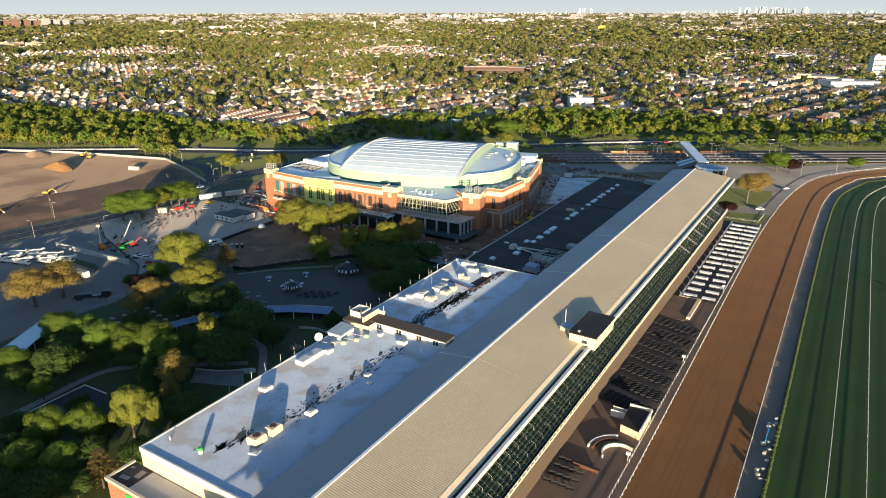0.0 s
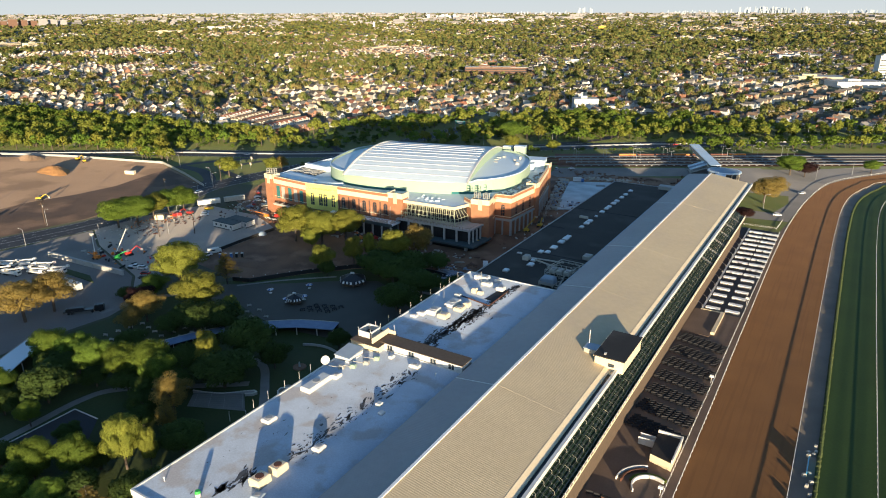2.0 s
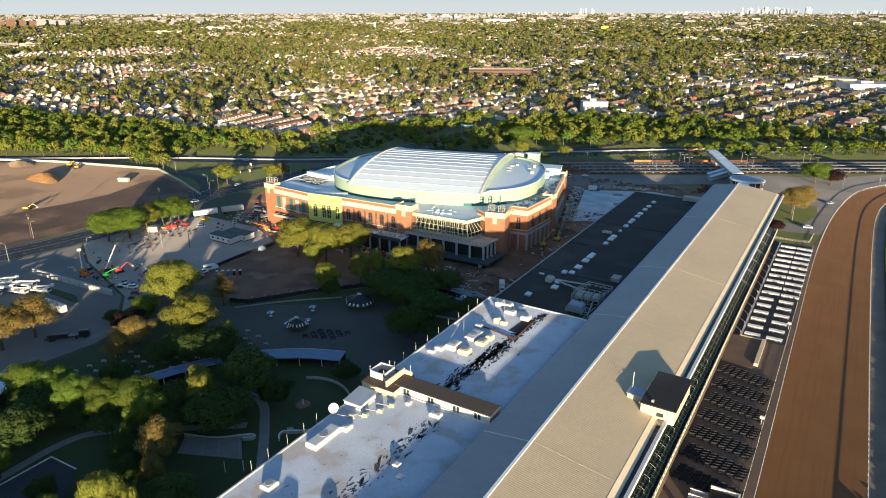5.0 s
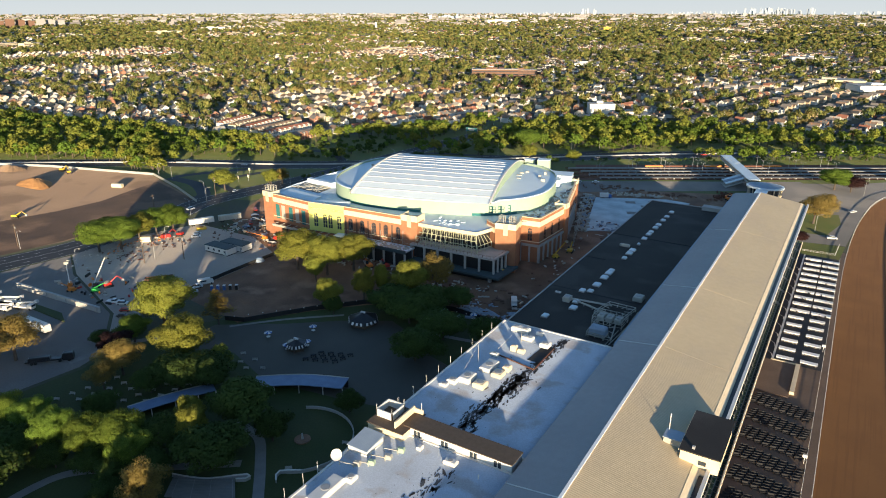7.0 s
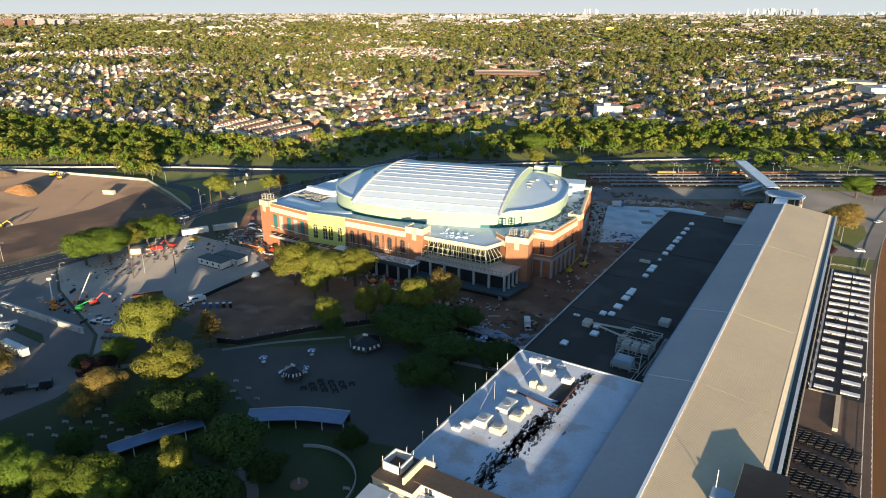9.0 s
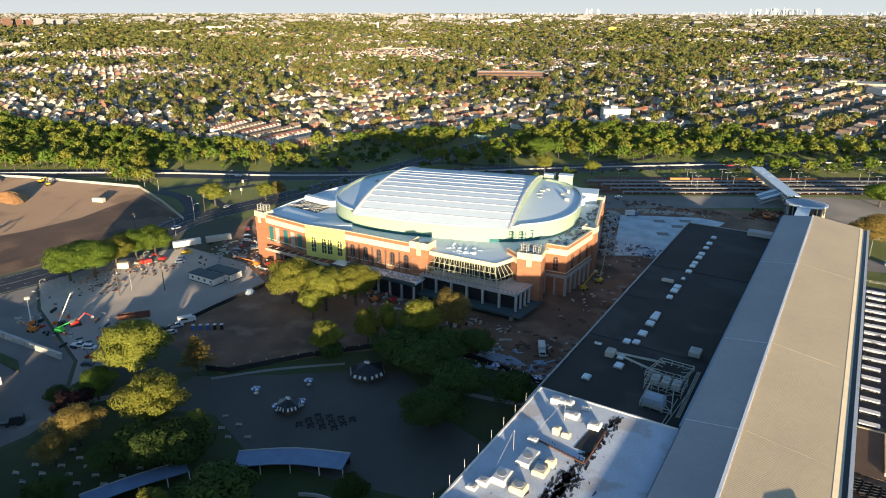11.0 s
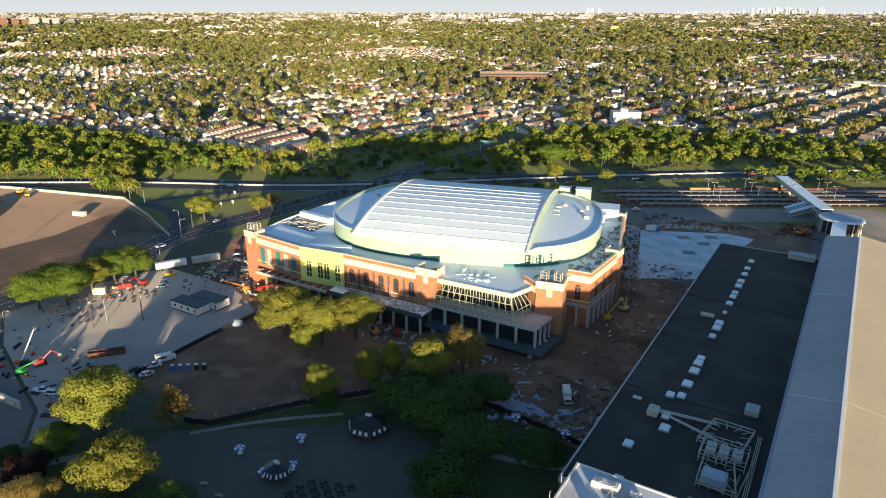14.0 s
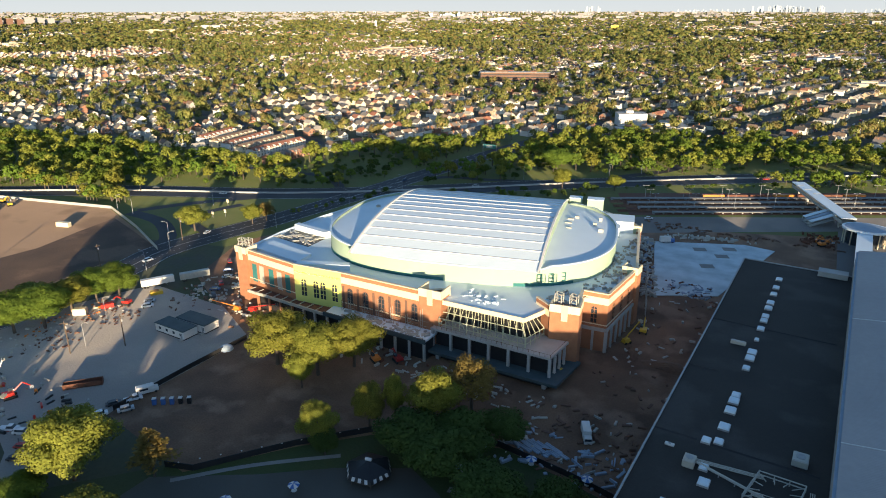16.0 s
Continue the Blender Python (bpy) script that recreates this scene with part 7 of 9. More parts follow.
def build_vehicles():
    office(-310.8, 257.2, 0.5, 16.2, 6.4)
    office(-308.0, 265.0, 2.0, 15.6, 7.0)
    trailer(-301.3, 158.3, 1, 14.5)
    trailer(-357, 283, 62, 14, label="white tanker trailer beside the avenue")
    trailer(-349, 297, 60, 13, M_STEEL, "grey flat trailer beside the avenue")
    for k, (x, y, r) in enumerate(((-356, 158, 22), (-350, 163, 24), (-343, 160, 20), (-349, 151, 18), (-338, 166, 22), (-333, 160, 16), (-326, 166, 20), (-341, 153, 15), (-360, 150, 20))):
        boom_truck(x, y, r, 4 + 3 * (k % 4))
    box_truck(-152, 276, -62)
    box_truck(-176, 463, 30, M_BLUE)
    truck = thing("flatbed_truck", "long black flatbed truck on the yard road", "truck", at=at_pose(-272, 147, 48))
    part("bed", Mb().bevelbox(-8, 3.5, -1.25, 1.25, 1.0, 1.5, 0.06), M_BLACKV, truck)
    part("load", Mb().bevelbox(-7, 0, -1.1, 1.1, 1.5, 2.6, 0.3), M_BLACKV, truck)
    part("cab", Mb().bevelbox(4, 7.5, -1.2, 1.2, 0.6, 3.2, 0.3), M_BLACKV, truck)
    wheels(truck, (-6, -4.8, 3, 6), 1.05, 0.5, 0.4)
    # lot machines
    boom_lift(-333, 190, 150, M_ORANGE, 9, 72, "orange boom lift with a white raised arm")
    boom_lift(-322, 196, 40, M_BLACKV, 14, 62, "dark boom lift with a tall white arm")
    boom_lift(-327, 187, 200, M_ORANGE, 6, 15, "orange boom lift folded low")
    boom_lift(-317, 192, 30, M_GREEN, 7, 25, "green boom lift half raised")
    excavator(-318, 199, 70, M_REDV, 0.8, "red crawler machine in the car park")
    for x, y, m, k in ((-300, 189.5, M_CARS[0], "pickup"), (-295, 190.5, M_CARS[0], "suv"), (-288, 187, M_CARS[3], "car"), (-284, 183, M_CARS[2], "car")):
        car(x, y, 30, m, k)
    skip = thing("waste_skip", "long rusty open waste skip on asphalt", "skip", at=at_pose(-304.5, 215.5, 50))
    part("shell", Mb().box(-6, 6, -1.2, 1.2, 0.2, 0.4).box(-6, 6, -1.25, -1.1, 0.2, 2.0).box(-6, 6, 1.1, 1.25, 0.2, 2.0).box(-6, -5.85, -1.2, 1.2, 0.2, 2.0).box(5.85, 6, -1.2, 1.2, 0.2, 2.0), M_RUST, skip)
    for k in range(6):
        part("rib", Mb().box(-5.6 + 2.2 * k, -5.4 + 2.2 * k, -1.36, -1.25, 0.2, 2.0), M_RUST, skip)
    tank = thing("storage_tank", "cream square storage tank in the lot", "tank", at=at_pose(-358, 247, 40))
    part("shell", Mb().bevelbox(-2.6, 2.6, -1.4, 1.4, 0.2, 3.0, 0.3), M_CREAM, tank)
    part("skid", Mb().box(-2.6, 2.6, -1.2, 1.2, 0, 0.2), M_POLE, tank)
    excavator(-351, 263, 200, M_REDV, 0.3, "bright red loader in the car park")
    red = thing("red_container", "low red container in the car park", "container", at=at_pose(-355, 257, 60))
    part("box", Mb().bevelbox(-2.5, 2.5, -1.2, 1.2, 0.1, 1.8, 0.08), M_REDV, red)
    part("lid", Mb().box(-2.4, 2.4, -1.1, 1.1, 1.8, 1.9), M_REDV, red)
    bags = thing("sand_bin", "orange open bin of sand", "bin", at=at_pose(-350, 277, 60))
    part("wall", Mb().bevelbox(-2.6, 2.6, -1.5, 1.5, 0, 1.4, 0.1), M_AMBER, bags)
    part("fill", Mb().dome(0, 0, 1.35, 1.4, 0.6), M_PILE, bags)
    # cars round the site entrance and the lot's lower edge
    rnd = random.Random(8)
    for k, (x, y) in enumerate(((-345, 270), (-341, 266), (-337, 290), (-331, 293), (-334, 299), (-326, 288), (-338, 306), (-329, 308), (-324, 300), (-344, 312), (-352, 320), (-336, 318))):
        car(x, y, rnd.choice((40, 60, 150)) + rnd.uniform(-8, 8), M_CARS[(k * 5 + 1) % 6], ("car", "suv", "pickup")[k % 3])
    for k, (x, y, r) in enumerate(((-283, 219, 62), (-279.5, 214, 62), (-286, 214, 62), (-284, 208, 62))):
        car(x, y, r, M_CARS[(0, 1, 2, 0)[k]], ("pickup", "suv", "car", "suv")[k])
    camper = thing("camper_van", "white camper van parked by the fence", "van", at=at_pose(-283.0, 224, 62))
    part("body", Mb().bevelbox(-3.2, 2.4, -1.15, 1.15, 0.5, 2.9, 0.25), M_WHITE, camper)
    part("cab", Mb().bevelbox(2.3, 3.6, -1.05, 1.05, 0.5, 2.0, 0.3), M_WHITE, camper)
    part("window", Mb().box(-2.2, 0.4, -1.2, -1.1, 1.6, 2.3), M_GLASS, camper)
    wheels(camper, (-2, 2.6), 1.0, 0.4)
    for k in range(5):
        w = thing("portable_toilet", "blue portable toilet cabin", "toilet", "portable toilets", at=at_pose(-275 + 2.2 * k, 221 + 1.6 * k, 40))
        part("cabin", Mb().bevelbox(-0.6, 0.6, -0.6, 0.6, 0, 2.1, 0.1), M_BLUE if k < 3 else M_BLACKV, w)
        part("roof", Mb().bevelbox(-0.65, 0.65, -0.65, 0.65, 2.1, 2.35, 0.15), M_WHITE, w)
    cart = thing("site_cart", "pale tarpaulin covered heap by the fence", "heap", at=at_pose(-284, 258, 50))
    part("cover", Mb().dome(0, 0, 0, 2.6, 2.0, 10), M_BLUEROOF, cart)
    excavator(-157, 352, 100)
    excavator(-105, 500, 40, M_ORANGE, 0.6, "orange excavator beside the link")
    excavator(-172, 300, 80, M_AMBER, 0.4)
    boom_lift(-160, 340, 60, M_AMBER, 9, 40, "yellow boom lift beside the arena wall")
    boom_lift(-300, 286, 20, M_REDV, 12, 12, "red boom lift stretched along the facade")
    boom_lift(-306, 283, 200, M_ORANGE, 12, 10, "orange boom lift stretched low by the facade")
    for x, y, m in ((-225, 284, M_REDV), (-197, 287, M_REDV), (-232, 280, M_ORANGE)):
        excavator(x, y, 150, m, 0.2, "small red telehandler under the terrace")
    # graded lot machines
    excavator(-463, 233, 40, M_AMBER, 0.5, "yellow bulldozer on the dirt lot")
    excavator(-560, 318, 20, M_AMBER, 0.9, "yellow excavator beside the white hoarding")
    excavator(-548, 316, 160, M_AMBER, 0.4, "yellow loader beside the white hoarding")
    excavator(-438, 186, 70, M_AMBER, 1.2, "yellow excavator on the dark bank")
    b = thing("site_bin", "cream box on the dirt lot", "bin", at=at_pose(-478, 310, 20))
    part("box", Mb().bevelbox(-4, 4, -1.3, 1.3, 0, 2.6, 0.1), M_CREAM, b)
    part("skid", Mb().box(-3.8, 3.8, -1.1, 1.1, -0.05, 0.0), M_POLE, b)
    for k in range(26):
        x, y = -625 - 18 * (k % 9) + rnd.uniform(-4, 4), 268 - 9 * (k % 9) * 0.9 - 9 * (k // 9) + rnd.uniform(-3, 3)
        trailer(x, y, 25 + rnd.uniform(-6, 6), rnd.uniform(8, 13), M_WHITE if k % 4 else M_STEEL, "white lorry trailer parked behind the lot")
    # traffic
    for k, (x, y, r, i) in enumerate(((-398, 345, 105, 0), (-506, 392, 30, 2), (-455, 406, 30, 0), (-320, 512, 40, 1), (-180, 626, 37, 0), (-150, 640, 37, 3), (-372, 500, 95, 4), (-388, 300, 80, 0), (-35, 511, 45, 0), (-43, 447, 15, 0), (-196, 500, 32, 0), (-205, 492, 100, 1))):
        car(x, y, r, M_CARS[i], ("car", "suv")[k % 2])


build_vehicles()


# ---- earth pile and site clutter ----
def heap(name, x, y, rx, ry, h, m, label, seed):
    rnd = random.Random(seed)
    mb, n, k = Mb(), 20, 6
    for j in range(k):
        f = j / k
        for i in range(n):
            t = 2 * math.pi * i / n
            r = (1 - f) * (1 + 0.14 * math.sin(3 * t + seed) + rnd.uniform(-.07, .07))
            mb.v.append((x + rx * r * math.cos(t), y + ry * r * math.sin(t), h * math.sin(f * math.pi / 2) * (1 + rnd.uniform(-.06, .06))))
    mb.v.append((x, y, h))
    for j in range(k - 1):
        mb.f += [(j * n + i, j * n + (i + 1) % n, (j + 1) * n + (i + 1) % n, (j + 1) * n + i) for i in range(n)]
    mb.f += [((k - 1) * n + i, (k - 1) * n + (i + 1) % n, k * n) for i in range(n)]
    mb.m = [0] * len(mb.f)
    return tagged(part(name, mb, m), label, "heap")


heap("soil_mound", -533, 283, 17, 9, 5.0, M_PILE, "large orange clay heap on the dirt lot", 3)
heap("soil_mound", -600, 300, 14, 8, 3.0, M_LOTDIRT, "low brown earth heap on the dirt lot", 5)
heap("soil_mound", -640, 255, 22, 9, 4.0, M_LOTDIRT, "low brown earth heap on the dirt lot", 6)
heap("soil_mound", -228, 250, 8, 4, 1.0, M_SOIL, "low soil heap on the building site", 7)
heap("soil_mound", -258, 222, 11, 5, 0.8, M_SOIL, "low soil heap on the building site", 9)
heap("soil_mound", -142, 330, 9, 4, 1.5, M_SOIL, "low soil heap beside the hall", 10)


def build_clutter():
    rnd = random.Random(17)

    def scatter(name, label, n, box, m, zmax=0.9, long=3.0, where=lambda x, y: True, z=0.05):
        mb = Mb()
        while n > 0:
            x, y = rnd.uniform(box[0], box[1]), rnd.uniform(box[2], box[3])
            if not where(x, y):
                continue
            n -= 1
            L, W, H = rnd.uniform(0.5, long), rnd.uniform(0.3, 1.0), rnd.uniform(0.15, zmax)
            mb.bevelbox(-L / 2, L / 2, -W / 2, W / 2, z, z + H, min(H, W) * 0.25, rnd.uniform(0, 180), (x, y))
        tagged(part(name, mb, m), label, "clutter", kind="stuff")

    east = lambda x, y: x > -164 + max(0, (y - 340)) * -0.1
    scatter("site_rubble", "scattered pale building materials on the soil", 45, (-160, -135, 300, 400), M_STEEL, 0.8, 2.5, east)
    scatter("site_rubble", "scattered dark building materials on the soil", 60, (-164, -134, 265, 400), M_BROWN, 0.8, 3.0, east)
    scatter("site_rubble", "pale stacked materials between arena and slab", 170, (-196, -160, 388, 464), M_STEEL, 1.5, 4.0, lambda x, y: -5 < x + 165.5 + (y - 393) * 0.3 < 2.5)
    scatter("site_rubble", "blue wrapped pallets between arena and slab", 50, (-196, -160, 388, 464), M_BLUEROOF, 1.7, 2.4, lambda x, y: -4 < x + 165.5 + (y - 393) * 0.3 < 3)
    scatter("site_rubble", "dark timber stacks between arena and slab", 60, (-196, -160, 388, 464), M_BROWN, 1.4, 4.0, lambda x, y: -7 < x + 165.5 + (y - 393) * 0.3 < 1)
    scatter("site_rubble", "pale stacks beside the station road", 70, (-180, -125, 466, 486), M_STEEL, 1.3, 4.0, lambda x, y: 0 < y - 472 - (x + 172) * 0.35 < 7)
    scatter("site_rubble", "rusty plant and steel beside the drum hall", 50, (-116, -98, 498, 520), M_RUST, 1.6, 4.0)
    scatter("site_rubble", "orange plant parts beside the drum hall", 14, (-112, -102, 506, 516), M_ORANGE, 1.6, 3.0)
    scatter("site_rubble", "pale stacked materials on the slab edge", 60, (-160, -142, 396, 411), M_BLUEROOF, 1.0, 4.0)
    scatter("site_rubble", "rusty materials on the slab edge", 30, (-163, -140, 394, 410), M_RUST, 1.0, 3.0)
    scatter("site_rubble", "scattered timber below the terrace", 60, (-258, -180, 276, 290), M_STEEL, 0.8, 3.5)
    scatter("site_rubble", "scattered red crates below the terrace", 40, (-300, -180, 277, 288), M_RUST, 1.2, 3.0)
    scatter("site_rubble", "scattered materials at the site entrance", 70, (-345, -292, 272, 310), M_STEEL, 0.9, 3.5, lambda x, y: y > 283 - (x + 345) * 0.12 and not (x > -318 and y > 294))
    scatter("site_rubble", "dark materials at the site entrance", 100, (-345, -292, 268, 330), M_BROWN, 0.8, 2.2, lambda x, y: not (x > -318 and y > 290))
    scatter("site_rubble", "bright barrels along the car park edge", 40, (-366, -352, 222, 262), M_ORANGE, 0.8, 0.7)
    scatter("site_rubble", "mixed crates along the car park edge", 50, (-366, -344, 205, 262), M_STEEL, 0.7, 1.5)
    scatter("site_rubble", "dark scrap along the car park edge", 45, (-364, -338, 196, 262), M_BROWN, 0.6, 1.6)
    scatter("site_rubble", "mixed site clutter beside the screened fence", 60, (-200, -140, 260, 290), M_STEEL, 0.8, 3.0)
    scatter("site_rubble", "orange and red plant parts on the car park", 11, (-338, -312, 186, 206), M_ORANGE, 1.6, 4.0)
    scatter("site_rubble", "red hoses and crates on the car park", 8, (-338, -290, 188, 204), M_REDV, 1.2, 3.0)
    scatter("site_rubble", "dark plant parts on the car park", 30, (-340, -285, 186, 208), M_BLACKV, 1.3, 4.0)
    scatter("site_rubble", "pale crates and frames on the car park", 24, (-344, -280, 188, 212), M_STEEL, 1.0, 3.0)
    scatter("site_rubble", "pink and red materials along the hedge", 60, (-356, -336, 222, 262), M_RUST, 0.5, 1.5)
    scatter("site_rubble", "dark spoil and timber beyond the slab", 70, (-200, -95, 478, 498), M_BROWN, 1.2, 4.0, lambda x, y: y > 480 + (x + 200) * 0.15)
    scatter("terrace_materials", "building materials lying on the terrace roof", 110, (-256, -218, 288.8, 294.5), M_STEEL, 0.8, 2.5, z=8.42)
    scatter("roof_materials", "insulation packs lying on the arena's lower roof", 26, (-214, -196, 303, 312), M_MEMBRANE, 0.7, 2.0, z=20.42)
    scatter("roof_materials", "dark materials on the arena's lower roof", 60, (-184, -172, 316, 330), M_STEEL, 0.7, 3.0, z=20.32)
    scatter("roof_materials", "mixed materials on the arena's east roof", 110, (-178, -166, 335, 400), M_STEEL, 1.2, 2.5, lambda x, y: x < -166 - max(0, y - 360) * 0.22, z=20.32)
    scatter("roof_materials", "pipes over the arena's west roof pit", 50, (-316, -296, 318, 328), M_STEEL, 0.5, 5.0, z=20.62)
    for k in range(9):
        p = thing("pipe_bundle", "bundle of grey pipes on the soil", "pipes", "pipe bundles", at=at_pose(-166 + 2.6 * (k % 5), 262 + 2.0 * (k // 5) + 0.6 * (k % 5), -20))
        part("pipe", Mb().tube((-3, 0, 0.3), (3, 0, 0.3), 0.3, n=6), M_BLUEROOF, p)
        part("pipe", Mb().tube((-3, 0.65, 0.3), (3, 0.65, 0.3), 0.3, n=6), M_BLUEROOF, p)
    scatter("site_rubble", "pale bundles and sheets beside the plaza fence", 60, (-176, -138, 254, 272), M_BLUEROOF, 0.9, 4.5)
    scatter("site_rubble", "dark bundles beside the plaza fence", 60, (-176, -134, 256, 290), M_BROWN, 0.9, 3.5)
    # steel scaffold bays on the east facade
    sc = thing("scaffold", "pale steel scaffold along the arena's east base", "scaffold")
    for i in range(8):
        x, y = -160.6 - 0.25 * i, 362 + 6 * i - 0
        part("bay", Mb().tube((x + 1.4 - 1.4 * i, y, 0), (x + 1.4 - 1.4 * i, y, 7), 0.1).tube((x + 1.4 - 1.4 * i, y, 7), (x - 1.4 * i, y + 6, 7), 0.1).tube((x + 1.4 - 1.4 * i, y, 3.5), (x - 1.4 * i, y + 6, 3.5), 0.1), M_STEEL, sc)


build_clutter()


# ---- lamp posts and poles ----
def build_poles():
    lamp = thing("street_lamp", "grey street lamp with a curved arm", "street lamp", "street lamps")
    part("pole", Mb().cyl(0, 0, 0, 9.5, 0.14, 0.09, n=6), M_POLE, lamp)
    part("arm", Mb().tube((0, 0, 9.4), (1.2, 0, 10.1), 0.07).tube((1.2, 0, 10.1), (2.4, 0, 10.2), 0.06), M_POLE, lamp)
    part("lamp_head", Mb().bevelbox(2.2, 3.1, -0.18, 0.18, 10.05, 10.28, 0.06), M_STEEL, lamp)
    spots = [(-392, 316, 60), (-407, 327, 200), (-466, 346, 300), (-481, 346, 20), (-378, 292, 190), (-368, 235, 190), (-376, 178, 190), (-404, 205, 10), (-372, 372, 180), (-366, 430, 180), (-360, 480, 180), (-420, 360, 80), (-440, 385, 80),
             (-346, 560, 190), (-250, 590, 300), (-232, 610, 300), (-120, 690, 300), (-50, 745, 300), (-560, 372, 300), (-610, 345, 300), (-300, 548, 300), (-52, 456, 30), (-30, 560, 60), (-8, 590, 60), (-345, 250, 20), (-330, 232, 20), (-352, 205, 20)]
    lamp.matrix_basis = pose(*spots[0][:2], 0, 0, 0, spots[0][2])
    for x, y, r in spots[1:]:
        copy_thing(lamp, pose(x, y, 0, 0, 0, r))
    pole = thing("utility_pole", "dark wooden utility pole with crossarm", "utility pole", "utility poles")
    part("shaft", Mb().cyl(0, 0, 0, 13, 0.24, 0.17, n=7), M_WOODPOLE, pole)
    part("crossarm", Mb().box(-1.3, 1.3, -0.08, 0.08, 12.0, 12.2), M_WOODPOLE, pole)
    part("transformer", Mb().cyl(0.4, 0, 10.2, 11.2, 0.3, n=8), M_POLE, pole)
    ps = [(-397, 281, 80), (-408, 206, 80), (-421, 140, 80), (-330, 226, 40), (-318, 240, 40), (-436, 60, 80), (-400, 330, 80)]
    pole.matrix_basis = pose(*ps[0][:2], 0, 0, 0, ps[0][2])
    for x, y, r in ps[1:]:
        copy_thing(pole, pose(x, y, 0, 0, 0, r))
    sign = thing("road_sign", "green overhead road sign on posts", "sign")
    for x in (-6, 6):
        part("post", Mb().cyl(-362 + x, 612 + x * 0.1, 0, 8.5, 0.25, n=6), M_POLE, sign)
    part("board", Mb().box(-368, -356, 611.3, 611.6, 5.6, 9.0), M_TEAL, sign, "teal sign board")
    for k, (w, z) in enumerate(((8, 8.1), (6.5, 7.2), (5, 6.3))):
        part("text_bar", Mb().box(-362 - w / 2, -362 + w / 2, 611.15, 611.3, z - 0.22, z + 0.22), M_WHITE, sign)
    for x, y in ((-418, 366), (-414, 372), (-430, 388)):
        b = thing("road_sign", "small pale roadside sign on a post", "sign")
        part("post", Mb().cyl(x, y, 0, 3.2, 0.1, n=5), M_POLE, b)
        part("board", Mb().box(x - 0.9, x + 0.9, y - 0.06, y + 0.06, 2.4, 4.4), M_CREAM, b)


build_poles()


# ---- paddock park ----
def shed(name, pts, w, h, m, label):
    s = thing(name, label, "shed")
    c = curve_through(pts, 4)
    l, r = offset_line(c, w / 2), offset_line(c, -w / 2)
    n = len(c)
    roof = Mb()
    roof.add([(*p, h) for p in l] + [(*p, h + 0.5) for p in r] + [(*p, h + 0.25) for p in l] + [(*p, h + 0.75) for p in r],
             [(i, i + 1, n + i + 1, n + i) for i in range(n - 1)] + [(2 * n + i, 3 * n + i, 3 * n + i + 1, 2 * n + i + 1) for i in range(n - 1)] +
             [(i, 2 * n + i, 2 * n + i + 1, i + 1) for i in range(n - 1)] + [(n + i, n + i + 1, 3 * n + i + 1, 3 * n + i) for i in range(n - 1)] + [(0, n, 3 * n, 2 * n), (n - 1, 2 * n - 1, 4 * n - 1, 3 * n - 1)])
    part("roof", roof, m, s)
    l2, r2 = offset_line(c, w / 2 - 0.6), offset_line(c, w / 2 - 1.0)
    part("back_wall", Mb().prism(l2 + r2[::-1], 0, h), M_DARK, s)
    for p in offset_line(c, -w / 2 + 0.5)[::2]:
        part("post", Mb().box(p[0] - .12, p[0] + .12, p[1] - .12, p[1] + .12, 0, h + 0.4), M_RAIL, s)
    for a, b in zip(l, l[1:]):
        part("gutter", Mb().tube((*a, h + 0.3), (*b, h + 0.3), 0.2, n=5), M_STEEL, s)


